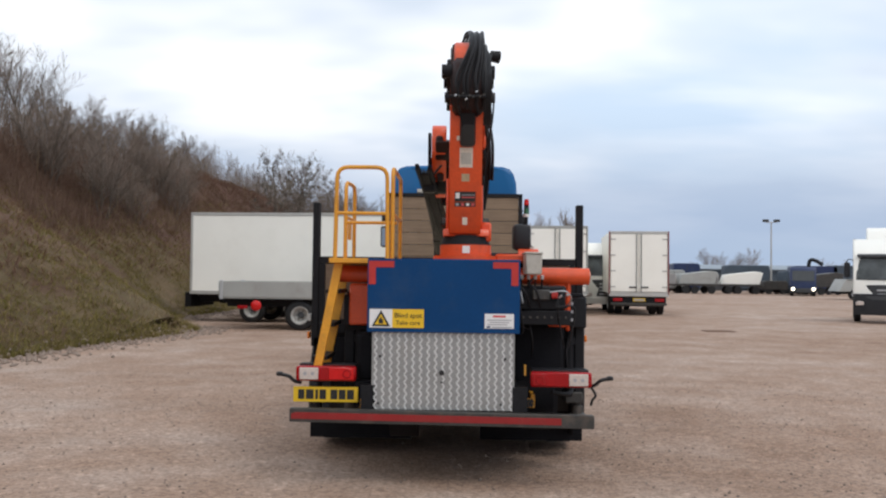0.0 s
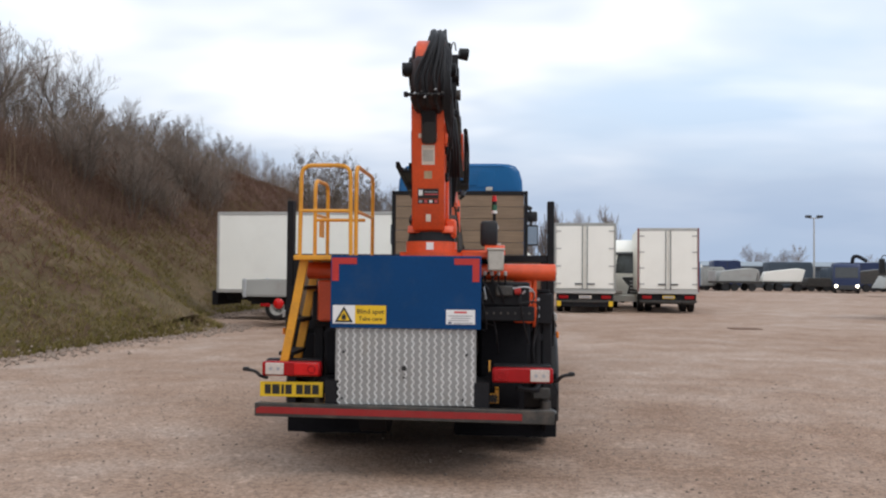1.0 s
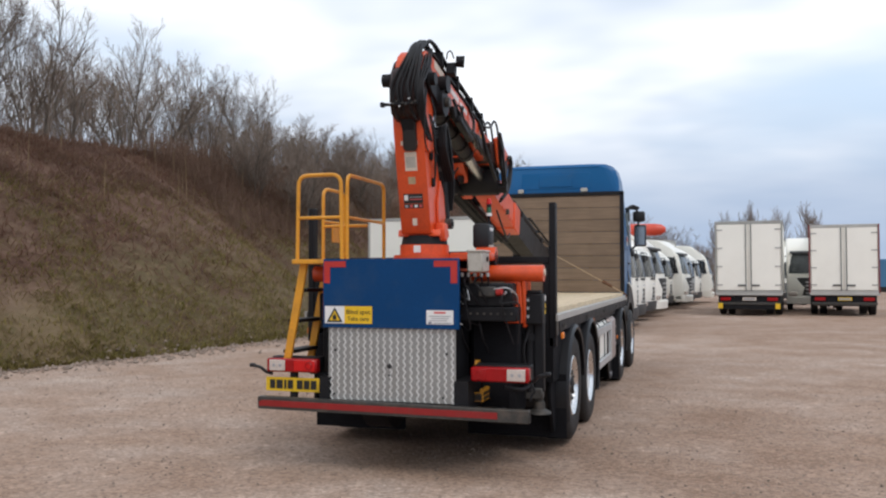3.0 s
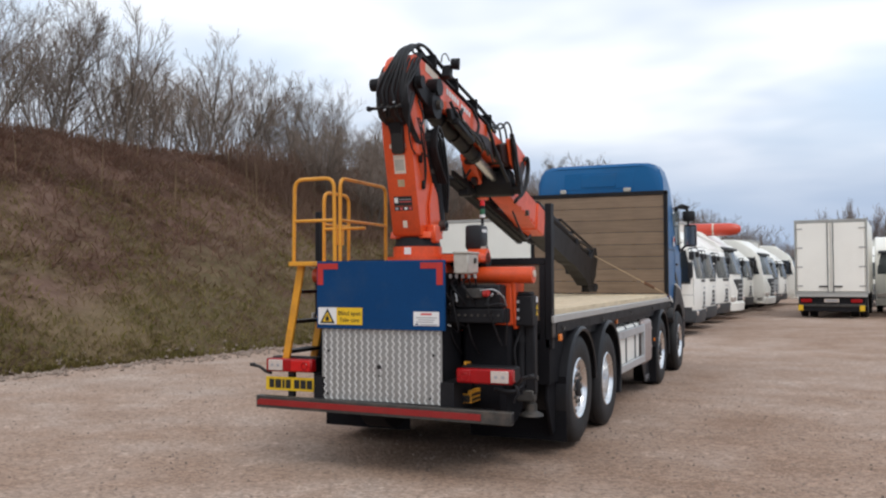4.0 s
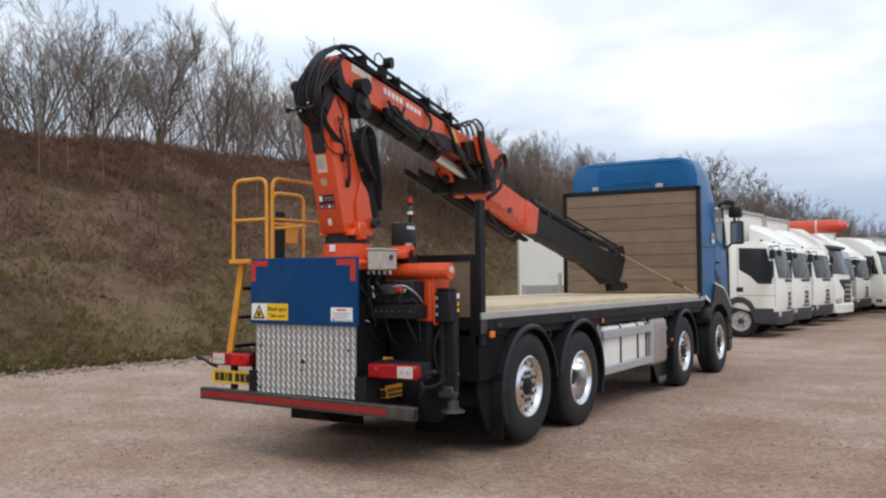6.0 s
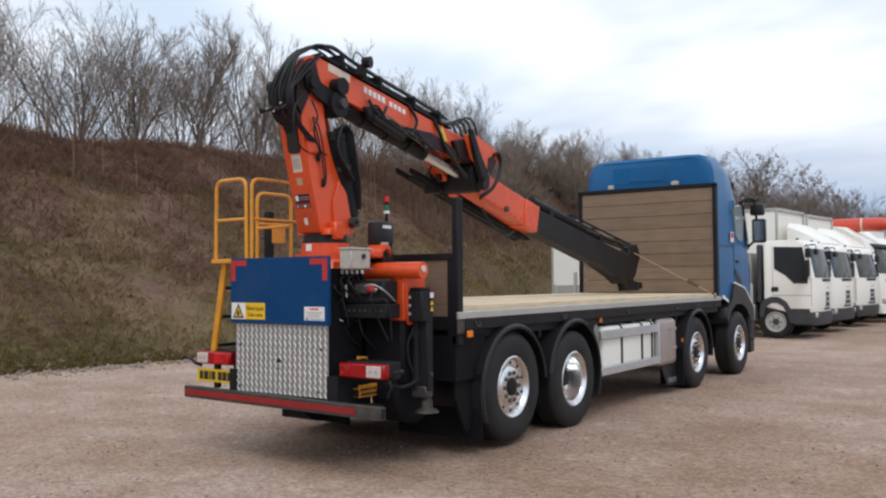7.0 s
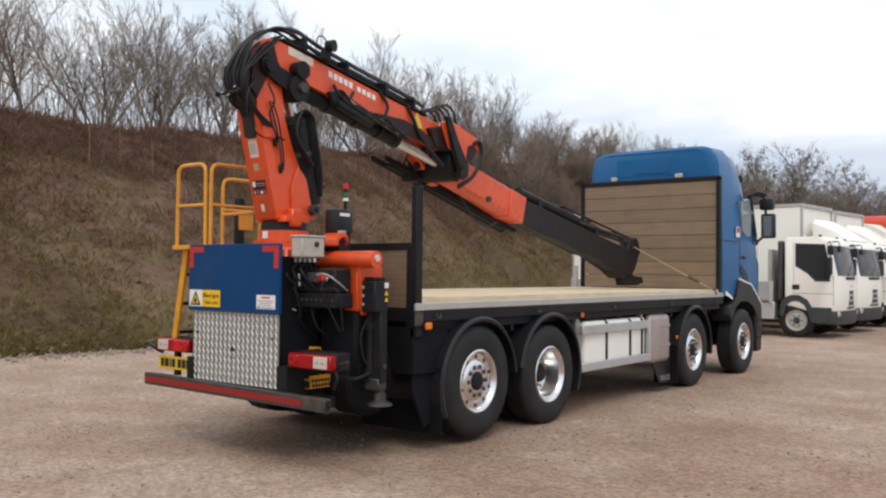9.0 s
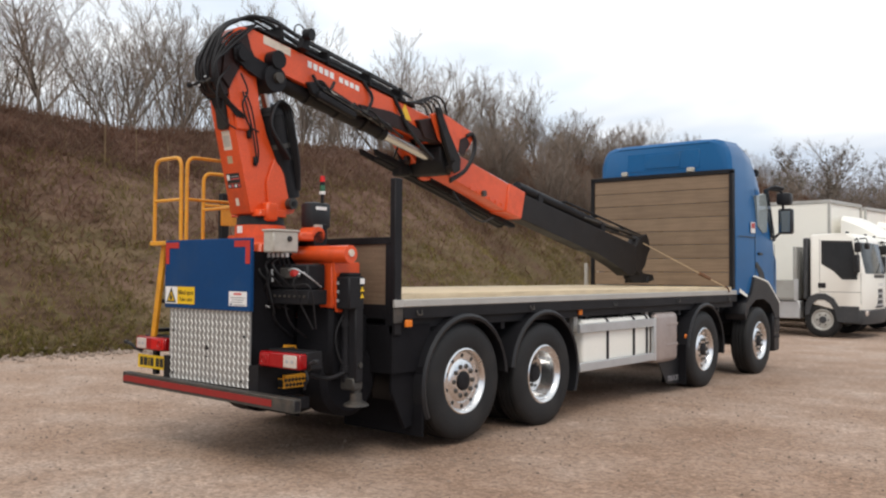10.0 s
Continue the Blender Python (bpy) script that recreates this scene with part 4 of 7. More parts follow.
def mudguard(y, s, a0=-8, a1=188, r=0.605, w=0.34, x_out=1.285, zc=0.55):
    """A black plastic arch over a wheel, with a rolled lip."""
    bm = bmesh.new()
    n = 20
    rows = []
    xo, xi = s * x_out, s * (x_out - w)
    for k in range(n + 1):
        a = radians(a0 + (a1 - a0) * k / n)
        c, d = math.cos(a), math.sin(a)
        ring = [(xo, r - 0.028), (xo + s * 0.008, r - 0.004), (xo - s * 0.012, r + 0.02), (xi, r + 0.02), (xi, r), (xo - s * 0.03, r), (xo - s * 0.015, r - 0.028)]
        rows.append([bm.verts.new((x, y + rr * c, zc + rr * d)) for x, rr in ring])
    for a, b in zip(rows, rows[1:]):
        for k in range(7):
            bm.faces.new((a[k], a[(k + 1) % 7], b[(k + 1) % 7], b[k]))
    bm.faces.new(rows[0])
    bm.faces.new(rows[-1][::-1])
    return part("mudguard", bm, M_PLASTIC, truck)


for s in (-1, 1):
    mudguard(1.935, s, 5, 205, w=0.60)
    mudguard(3.235, s, -25, 172, w=0.60)
    mudguard(7.235, s, -10, 175, zc=0.53)
    part("mud_flap", box(min(s * 1.27, s * 0.32), max(s * 1.27, s * 0.32), 1.325, 1.345, 0.15, 0.74), M_DEEPBLACK, truck, "black rubber mud flap")
    part("mud_flap", box(s * 1.10 - 0.17, s * 1.10 + 0.17, 6.58, 6.60, 0.10, 0.62), M_DEEPBLACK, truck, "black rubber mud flap")
part("side_flap", prism([(5.98, 0.44), (6.66, 0.44), (6.66, 0.10), (6.24, 0.13)], 1.15, 1.165, "x"), M_PLASTIC, truck)
lettering("flap_lettering", "TRUCKS", 0.10, pose(1.1665, 6.44, 0.185, 90, 0, 90), M_GREYINK, truck)

# side guard with white boxes, tank
part("side_locker", box(0.72, 1.195, 4.08, 5.72, 0.53, 1.035, 0.045, seg=3), M_WHITE, truck, "white aluminium side locker")
part("side_guard_rail", box(1.205, 1.25, 3.94, 5.76, 0.893, 0.993, 0.006), M_ALU, truck, "pale aluminium guard rail")
part("side_guard_rail", box(1.205, 1.25, 3.94, 5.76, 0.475, 0.570, 0.006), M_ALU, truck, "pale aluminium guard rail")
part("side_guard_post", box(1.207, 1.253, 5.70, 5.762, 0.470, 1.000, 0.004), M_ALU, truck, "pale aluminium guard post")
for y in (4.60, 5.24, 5.58):
    part("locker_strap", prism([(0.80, 1.036), (1.16, 1.036), (1.197, 1.0), (1.197, 0.54), (1.203, 0.54), (1.203, 1.004), (1.163, 1.043), (0.80, 1.043)], y, y + 0.05, "y"), M_BLACK, truck, "black rubber strap")
part("deck_upright", box(1.08, 1.14, 3.98, 4.06, 0.90, 1.14), M_GALV, truck)
part("deck_upright", box(1.08, 1.14, 5.68, 5.76, 1.0, 1.14), M_GALV, truck)
part("fuel_tank", box(0.64, 1.245, 5.80, 6.42, 0.42, 1.06, 0.075, seg=3), M_BEIGE, truck, "dusty metal fuel tank")
for z in (0.62, 0.88):
    part("tank_band", box(1.20, 1.249, 6.06, 6.40, z, z + 0.05, 0.012), M_BEIGE, truck)
part("tank_cap", rod((0.9, 6.2, 1.06), (0.9, 6.2, 1.10), 0.05), M_BLACK, truck)
part("air_tank", box(-1.18, -0.62, 4.1, 6.5, 0.45, 1.0, 0.06, seg=2), M_BLACK, truck)

# rear bumper bar
part("rear_bumper", prism([(-1.21, 0.514), (1.175, 0.492), (1.175, 0.596), (-1.21, 0.620)], 0.0, 0.072, "y", 0.005), M_STEEL, truck, "worn grey steel bumper bar")
part("bumper_stripe", prism([(-1.195, 0.538), (-1.16, 0.5396), (0.92, 0.520), (0.92, 0.572), (-1.16, 0.5916), (-1.195, 0.578)], -0.004, 0.001, "y"), M_RED, truck, "faded red reflective stripe")
part("bumper_end", box(1.16, 1.1775, 0.012, 0.060, 0.506, 0.582), M_BLACK, truck)
for s in (-0.6, 0.6):
    part("bumper_bracket", box(s - 0.06, s + 0.06, 0.074, 0.5, 0.50, 0.80), M_BLACK, truck)
part("under_bumper_beam", box(-0.9, 0.9, 0.30, 0.40, 0.46, 0.56, 0.01), M_BLACK, truck)

# tread-plate panel with raised herringbone bars, their glint painted as a paler metal
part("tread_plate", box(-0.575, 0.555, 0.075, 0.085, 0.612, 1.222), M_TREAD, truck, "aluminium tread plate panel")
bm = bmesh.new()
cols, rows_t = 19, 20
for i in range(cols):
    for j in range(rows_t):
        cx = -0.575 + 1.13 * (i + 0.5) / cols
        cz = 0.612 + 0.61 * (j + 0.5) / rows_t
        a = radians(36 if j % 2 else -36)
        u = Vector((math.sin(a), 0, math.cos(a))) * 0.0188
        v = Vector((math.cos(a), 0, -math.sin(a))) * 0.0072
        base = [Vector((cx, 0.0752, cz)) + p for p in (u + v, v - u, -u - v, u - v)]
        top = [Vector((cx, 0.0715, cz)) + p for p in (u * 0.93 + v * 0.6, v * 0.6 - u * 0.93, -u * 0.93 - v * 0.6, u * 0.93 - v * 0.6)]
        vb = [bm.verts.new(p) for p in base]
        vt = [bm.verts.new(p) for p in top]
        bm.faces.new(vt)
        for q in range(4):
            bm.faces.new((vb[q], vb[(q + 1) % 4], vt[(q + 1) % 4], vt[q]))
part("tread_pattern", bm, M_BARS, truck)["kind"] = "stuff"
for x, z, r in ((-0.02, 0.905, 0.021), (-0.51, 1.03, 0.011), (0.48, 1.02, 0.011), (-0.02, 0.83, 0.009), (0.45, 0.66, 0.010), (-0.52, 0.66, 0.010)):
    part("plate_bolt", rod((x, 0.066, z), (x, 0.08, z), r, seg=12), M_INK, truck)

# blue panel with stickers
part("blue_panel", box(-0.615, 0.592, 0.045, 0.075, 1.222, 1.805, 0.004), M_PANEL, truck, "dark blue painted rear panel")
for s, x0 in ((1, -0.605), (-1, 0.578)):
    part("red_corner_mark", box(min(x0, x0 + s * 0.20), max(x0, x0 + s * 0.20), 0.0415, 0.0445, 1.735, 1.785), M_REDMARK, truck)
    part("red_corner_mark", box(min(x0, x0 + s * 0.055), max(x0, x0 + s * 0.055), 0.0415, 0.0445, 1.60, 1.735), M_REDMARK, truck)
warn = part("warning_sticker", box(-0.595, -0.165, 0.041, 0.0445, 1.258, 1.405), M_STICK_Y, truck, "yellow blind spot warning sticker")
part("white_field", box(-0.595, -0.415, 0.0395, 0.0408, 1.258, 1.405), M_STICK_W, warn)
part("warning_triangle", prism([(-0.578, 1.268), (-0.43, 1.268), (-0.504, 1.397)], 0.0380, 0.0393, "y"), M_INK, warn)
part("warning_triangle", prism([(-0.552, 1.283), (-0.456, 1.283), (-0.504, 1.367)], 0.0368, 0.0378, "y"), M_STICK_Y, warn)
part("warning_symbol", box(-0.522, -0.486, 0.0358, 0.0366, 1.290, 1.325), M_INK, warn)
part("warning_symbol", prism([(-0.515, 1.327), (-0.493, 1.327), (-0.504, 1.345)], 0.0358, 0.0366, "y"), M_INK, warn)
lettering("warning_words", "Blind spot", 0.054, pose(-0.29, 0.0395, 1.355, 90), M_INK, warn)
lettering("warning_words", "Take care", 0.048, pose(-0.29, 0.0395, 1.298, 90), M_INK, warn)
note = part("notice_sticker", box(0.315, 0.545, 0.041, 0.0445, 1.262, 1.378), M_STICK_W, truck, "white notice sticker with red heading")
part("heading_bar", box(0.38, 0.48, 0.0395, 0.0408, 1.350, 1.366), M_REDINK, note)
for k in range(3):
    part("text_bar", box(0.335 + 0.02 * (k % 2), 0.525 - 0.015 * k, 0.0395, 0.0408, 1.325 - k * 0.018, 1.332 - k * 0.018), M_GREYINK, note)
part("text_bar", box(0.330, 0.36, 0.0395, 0.0408, 1.268, 1.28), M_TRUCKBLUE, note)
part("text_bar", box(0.375, 0.53, 0.0395, 0.0408, 1.268, 1.276), M_GREYINK, note)

# lamps and number plate
for s, z0 in ((-1, 0.822), (1, 0.805)):
    xa, xb = (-1.185, -0.705) if s < 0 else (0.685, 1.165)
    lamp = part("rear_lamp", box(xa, xb, 0.06, 0.14, z0, z0 + 0.118, 0.012), M_LENS_RED, truck, "red and white rear lamp cluster")
    wa, wb = (-1.155, -1.005) if s < 0 else (0.985, 1.135)
    part("reversing_lens", box(wa, wb, 0.052, 0.062, z0 + 0.012, z0 + 0.106, 0.004), M_LENS_WHITE, lamp)
    for x in (wa + 0.045, wb - 0.045):
        part("bulb_seat", rod((x, 0.048, z0 + 0.059), (x, 0.053, z0 + 0.059), 0.014, seg=10), M_GREYINK, lamp)
    xr = -0.775 if s < 0 else 0.755
    part("tail_lens", box(xr - 0.055 - 0.09 * (s < 0), xr + 0.055 + 0.0 * s, 0.052, 0.062, z0 + 0.012, z0 + 0.106, 0.004), M_LENS_RED2 if s < 0 else M_LENS_RED, lamp)
    part("tail_ring", tube([(xr + 0.03 * math.cos(k * 0.785), 0.05, z0 + 0.059 + 0.03 * math.sin(k * 0.785)) for k in range(9)], 0.005, 6, 2), M_LENS_RED, lamp)
    if s < 0:
        lamp.location.y += 0.05
    part("lamp_housing", box(xa + 0.01, xb - 0.01, 0.192 if s < 0 else 0.142, 0.30, z0 - 0.01, z0 + 0.13, 0.01), M_BLACK, truck)
    part("marker_arm", tube([(s * 1.15, 0.16, 0.80), (s * 1.20, 0.13, 0.82), (s * 1.24, 0.10, 0.86), (s * 1.31, 0.09, 0.875)], 0.014, 8), M_PLASTIC, truck)
    part("marker_lamp", box(s * 1.31 - 0.025, s * 1.31 + 0.025, 0.07, 0.11, 0.862, 0.895, 0.008), M_PLASTIC, truck)
part("lamp_bracket", tube([(1.17, 0.12, 0.80), (1.20, 0.11, 0.74), (1.175, 0.11, 0.70), (1.165, 0.11, 0.66)], 0.010, 6), M_BLACK, truck)
plate = part("number_plate", box(-1.210, -0.690, 0.150, 0.162, 0.650, 0.772, 0.003), M_PLATE, truck, "yellow rear number plate with dark characters")
for k, w in enumerate((0.05, 0.062, 0.022, 0.052)):
    x0 = -1.170 + (0, 0.062, 0.138, 0.172)[k]
    part("plate_bar", box(x0, x0 + w, 0.1475, 0.1498, 0.673, 0.750), M_INK, plate)
for k in range(3):
    part("plate_bar", box(-0.910 + k * 0.066, -0.855 + k * 0.066, 0.1475, 0.1498, 0.673, 0.750), M_INK, plate)
part("rear_body", box(-0.725, -0.58, 0.17, 0.30, 0.62, 0.82, 0.01), M_DEEPBLACK, truck)
part("plate_mount", box(-0.98, -0.92, 0.162, 0.20, 0.600, 0.82), M_BLACK, truck)

# hazard mesh steps beside the tread plate
for x0, x1, GY in ((0.555, 0.735, 0.27), (-0.665, -0.585, 0.09)):
    part("step_grate", box(x0, x1, GY, GY + 0.008, 0.612, 0.690), M_YELLOW, truck, "black and yellow hazard mesh")
    n = int((x1 - x0) / 0.024)
    for k in range(n):
        for j in range(5):
            cx, cz = x0 + 0.013 + k * 0.0235 + 0.0118 * (j % 2), 0.623 + j * 0.0125
            part("grate_hole", prism([(cx - 0.0115, cz), (cx, cz - 0.0115), (cx + 0.0115, cz), (cx, cz + 0.0115)], GY - 0.003, GY - 0.0005, "y"), M_INK, truck)
hz = part("hazard_flash", box(0.705, 0.735, 0.28, 0.50, 0.612, 0.715), M_YELLOW, truck, "yellow hazard-striped side plate")
for k in range(6):
    for q in range(2):
        cy, cz = 0.30 + k * 0.036 - 0.012 * (q % 2), 0.636 + q * 0.040
        part("hazard_hole", prism([(cy - 0.019, cz), (cy, cz - 0.018), (cy + 0.019, cz), (cy, cz + 0.018)], 0.7355, 0.738, "x"), M_INK, hz)
hf = part("hazard_flash", prism([(0.31, 0.865), (0.33, 0.952), (0.45, 0.942), (0.455, 0.905), (0.48, 0.865)], 0.652, 0.666, "x"), M_YELLOW, truck, "small yellow warning plate")
part("hazard_stripe", box(0.6665, 0.669, 0.355, 0.435, 0.878, 0.930), M_INK, hf)

# bodywork behind the panels, its deep shade put into the black
part("rear_body", box(-0.56, 0.54, 0.10, 0.55, 0.62, 1.70), M_DEEPBLACK, truck)
part("rear_body", box(-0.75, 0.94, 0.72, 1.0, 0.62, 1.18, 0.02), M_DEEPBLACK, truck)
part("rear_body", box(-0.72, -0.58, 0.30, 0.9, 0.80, 1.20, 0.03), M_DEEPBLACK, truck)
part("spare_tyre", lathe([(-0.16, 0.12), (-0.17, 0.26), (-0.13, 0.31), (0.11, 0.31), (0.15, 0.26), (0.14, 0.12)], 32, centre=(0.80, 0.80, 0.66)), M_DEEPBLACK, truck)
part("rear_body", box(0.56, 1.0, 0.52, 0.7, 0.70, 1.28, 0.03), M_DEEPBLACK, truck)
part("spare_wheel_carrier", lathe([(-0.12, 0.30), (-0.12, 0.34), (0.12, 0.34), (0.12, 0.30)], 24, centre=(-0.35, 0.85, 0.60)), M_BLACK, truck)
part("rear_body", box(-1.2, 1.2, 1.02, 1.5, 0.70, 1.10), M_DEEPBLACK, truck)
part("side_skirt", prism([(1.05, 1.10), (1.60, 1.10), (1.46, 0.98), (1.375, 0.80), (1.335, 0.55), (1.31, 0.24), (1.22, 0.22), (1.13, 0.40), (1.05, 0.55)], 1.14, 1.17, "x", 0.004), M_DEEPBLACK, truck, "curved black plastic mudguard skirt")
part("rail_end_bracket", prism([(1.0, 1.246), (1.24, 1.246), (1.21, 1.215), (1.13, 1.205), (1.10, 1.12), (1.0, 1.12)], 1.228, 1.236, "x", 0.002), M_STEEL, truck)
part("side_skirt", box(-1.17, -1.14, 1.05, 1.36, 0.40, 1.10), M_DEEPBLACK, truck)


# ---- cab ----
def cab_shell():
    """Rear-rounded sleeper cab with raked front: rings from rear to front, each a rounded outline in x and z."""
    bm = bmesh.new()
    rings = []
    #        y,     half width low, half width high, floor, roof
    for y, wl_, wh, zf, zr in ((8.55, 1.12, 1.035, 1.28, 3.595), (8.60, 1.17, 1.085, 1.25, 3.64), (9.05, 1.18, 1.10, 1.25, 3.655), (9.5, 1.19, 1.08, 1.25, 3.55), (9.82, 1.19, 1.03, 1.25, 3.36), (10.02, 1.18, 1.0, 1.15, 3.12), (10.14, 1.18, 0.97, 1.0, 2.88), (10.34, 1.17, 0.95, 0.9, 2.10), (10.48, 1.13, 0.92, 0.92, 1.65), (10.55, 1.02, 0.9, 0.95, 1.5)):
        ring = []
        sh = zr - 0.30
        prof = [(wl_, zf), (wl_, 1.9), (wl_ - 0.01, 2.4), (wh + (wl_ - wh) * 0.45, sh - (sh - 2.4) * 0.35), (wh + 0.02, sh), (wh - 0.03, zr - 0.14), (wh - 0.10, zr - 0.05), (wh - 0.22, zr - 0.012), (wh - 0.45, zr)]
        if zr < 2.6:
            prof = [(wl_, zf + (zr - zf) * k / 8) if k < 7 else (wl_ - 0.06 * (k - 6), zf + (zr - zf) * k / 8) for k in range(9)]
        ring = [bm.verts.new((x, y, z)) for x, z in prof] + [bm.verts.new((-x, y, z)) for x, z in prof[::-1]]
        rings.append(ring)
    n = len(rings[0])
    for a, b in zip(rings, rings[1:]):
        for k in range(n):
            bm.faces.new((a[k], a[(k + 1) % n], b[(k + 1) % n], b[k]))
    bm.faces.new(rings[0])
    bm.faces.new(rings[-1][::-1])
    return bm


cab = part("cab", cab_shell(), M_BLUE, truck, "glossy blue sleeper cab")
# pressed panels, seams and trims on the sides and rear
for s in (-1, 1):
    X = s * 1.19
    part("cab_seam", box(min(X, X + s * 0.003), max(X, X + s * 0.003), 8.62, 9.33, 2.125, 2.138), M_INK, cab)
    part("cab_seam", box(min(s * 1.09, s * 1.1225), max(s * 1.09, s * 1.1225), 8.64, 9.50, 3.008, 3.020), M_INK, cab)
    part("cab_seam", box(min(X, X + s * 0.003), max(X, X + s * 0.003), 9.33, 9.342, 1.50, 2.90), M_INK, cab)
    part("door_seam", box(min(X, X + s * 0.004), max(X, X + s * 0.004), 10.20, 10.212, 1.35, 2.05), M_INK, cab)
    part("side_window", prism([(9.40, 2.80), (9.80, 2.86), (9.90, 2.60), (9.86, 2.24), (9.66, 2.22), (9.45, 2.32)], s * 1.135, s * 1.193, "x"), M_CABGLASS, cab, "side window coloured pale for the sky seen through it")
    part("window_pillar", prism([(9.82, 2.93), (9.93, 2.93), (10.22, 2.14), (10.06, 2.12), (9.92, 2.55)], s * 1.15, s * 1.190, "x"), M_GLASS, cab)
    part("window_surround", prism([(9.94, 2.94), (9.99, 2.90), (10.30, 2.12), (10.24, 2.10)], s * 1.11, s * 1.180, "x"), M_PLASTIC, cab)
    part("side_sticker", box(min(X, X + s * 0.004), max(X, X + s * 0.004), 9.15, 9.33, 2.20, 2.37), M_STICK_W, cab, "white and red sticker")
    part("sticker_mark", box(min(X + s * 0.0045, X + s * 0.006), max(X + s * 0.0045, X + s * 0.006), 9.17, 9.31, 2.275, 2.355), M_REDMARK, cab)
    # dark lower vents and the wheel arch with its pale upper edge
    part("air_intake", prism([(9.33, 1.72), (9.42, 1.75), (9.70, 1.58), (9.75, 1.47), (9.52, 1.50)], s * 1.17, s * 1.196, "x"), M_PLASTIC, cab)
    part("wheel_arch", prism([(8.80, 0.95), (8.86, 1.12), (9.08, 1.24), (9.22, 1.51), (9.75, 1.43), (10.05, 1.32), (10.34, 1.08), (10.36, 0.62), (10.20, 0.62), (10.10, 0.92), (9.90, 1.08), (9.62, 1.17), (9.28, 1.17), (9.0, 1.06), (8.86, 0.85)], s * 0.90, s * 1.225, "x", 0.008), M_PLASTIC, cab, "black plastic wheel arch")
    part("pale_trim", prism([(8.66, 1.28), (8.98, 1.20), (8.98, 1.235), (8.68, 1.335)], s * 1.19, s * 1.20, "x"), M_WHITE, cab)
    part("pale_trim", prism([(9.22, 1.515), (9.80, 1.425), (10.36, 1.075), (10.37, 1.095), (9.81, 1.447), (9.225, 1.537)], s * 1.20, s * 1.228, "x"), M_WHITE, cab)
    part("step_well", box(min(s * 1.0, s * 1.22), max(s * 1.0, s * 1.22), 10.08, 10.36, 0.30, 1.20, 0.03), M_PLASTIC, cab, "black entry steps")
    for z in (0.52, 0.82):
        part("entry_step", box(min(s * 1.16, s * 1.235), max(s * 1.16, s * 1.235), 10.12, 10.32, z, z + 0.03), M_BLACK, cab)
    # mirrors on their arm
    part("mirror_arm", tube(rounded([(s * 1.13, 10.02, 2.95), (s * 1.32, 10.22, 2.94), (s * 1.33, 10.26, 2.30), (s * 1.16, 10.18, 2.12)], 0.1), 0.022, 8, 0), M_PLASTIC, cab)
    part("mirror_arm", tube([(s * 1.12, 9.98, 2.92), (s * 1.22, 10.10, 2.99), (s * 1.33, 10.22, 2.96)], 0.030, 8), M_PLASTIC, cab)
    mh = part("mirror_head", box(min(s * 1.24, s * 1.47), max(s * 1.24, s * 1.47), 10.22, 10.36, 2.22, 2.64, 0.035, seg=2), M_PLASTIC, cab)
    part("mirror_glass", box(min(s * 1.265, s * 1.445), max(s * 1.265, s * 1.445), 10.213, 10.219, 2.25, 2.60), M_MIRROR, mh)
    part("mirror_head", box(min(s * 1.22, s * 1.45), max(s * 1.22, s * 1.45), 10.20, 10.36, 2.70, 2.90, 0.035, seg=2), M_PLASTIC, cab)
    part("door_handle", box(min(X, X + s * 0.025), max(X, X + s * 0.025), 9.44, 9.62, 1.86, 1.90, 0.008), M_PLASTIC, cab)
part("rear_panel_press", box(-0.62, 0.62, 8.545, 8.565, 3.20, 3.50, 0.008), M_BLUE, cab)
part("rear_panel_press", box(-0.30, 0.30, 8.535, 8.548, 3.24, 3.46, 0.006), M_BLUE, cab)
part("roof_horn", tube([(0.85, 9.8, 3.34), (0.87, 9.78, 3.46), (0.87, 9.72, 3.50)], 0.012, 6), M_BLACK, cab)
part("roof_beacon", box(0.70, 0.92, 9.40, 9.66, 3.50, 3.57, 0.02), M_BLACK, cab)
part("rear_roof_lip", box(-0.78, 0.78, 8.54, 8.60, 3.575, 3.60, 0.01), M_BLUE, cab)
part("marker_lamp", box(0.95, 1.04, 9.84, 9.94, 3.16, 3.27, 0.015), M_BLACK, cab)
part("windscreen", prism([(10.05, 3.04), (10.17, 2.80), (10.37, 2.06), (10.34, 2.04), (10.14, 2.78), (10.02, 3.02)], -0.85, 0.85, "x"), M_GLASS2, cab)
part("front_grille", box(-0.86, 0.86, 10.48, 10.58, 0.95, 1.48, 0.03), M_PLASTIC, cab)
part("front_bumper", box(-1.05, 1.05, 10.2, 10.64, 0.35, 0.90, 0.06), M_PLASTIC, cab)
part("behind_cab_stack", box(-1.0, -0.8, 8.48, 8.55, 1.4, 2.6), M_BLACK, truck)
part("engine_tunnel", box(-0.8, 0.8, 8.50, 10.4, 0.95, 1.26), M_BLACK, truck)

# lashing strap from the boom tip to the headboard corner
strap = thing("lashing_strap", "pale ratchet strap tied from crane tip to deck edge", "strap")
part("webbing", prism([(-0.015, -0.007), (0.015, -0.007), (0.015, 0.007), (-0.015, 0.007)], 0, 1, "z"), M_STRAP, strap)
w_ob = strap.children[0]
p0, p1 = Vector((0.10, 7.64, 2.02)), Vector((1.22, 8.02, 1.37))
w_ob.matrix_basis = Matrix.Translation(p0) @ (p1 - p0).to_track_quat("Z", "Y").to_matrix().to_4x4() @ Matrix.Diagonal((1, 1, (p1 - p0).length, 1))
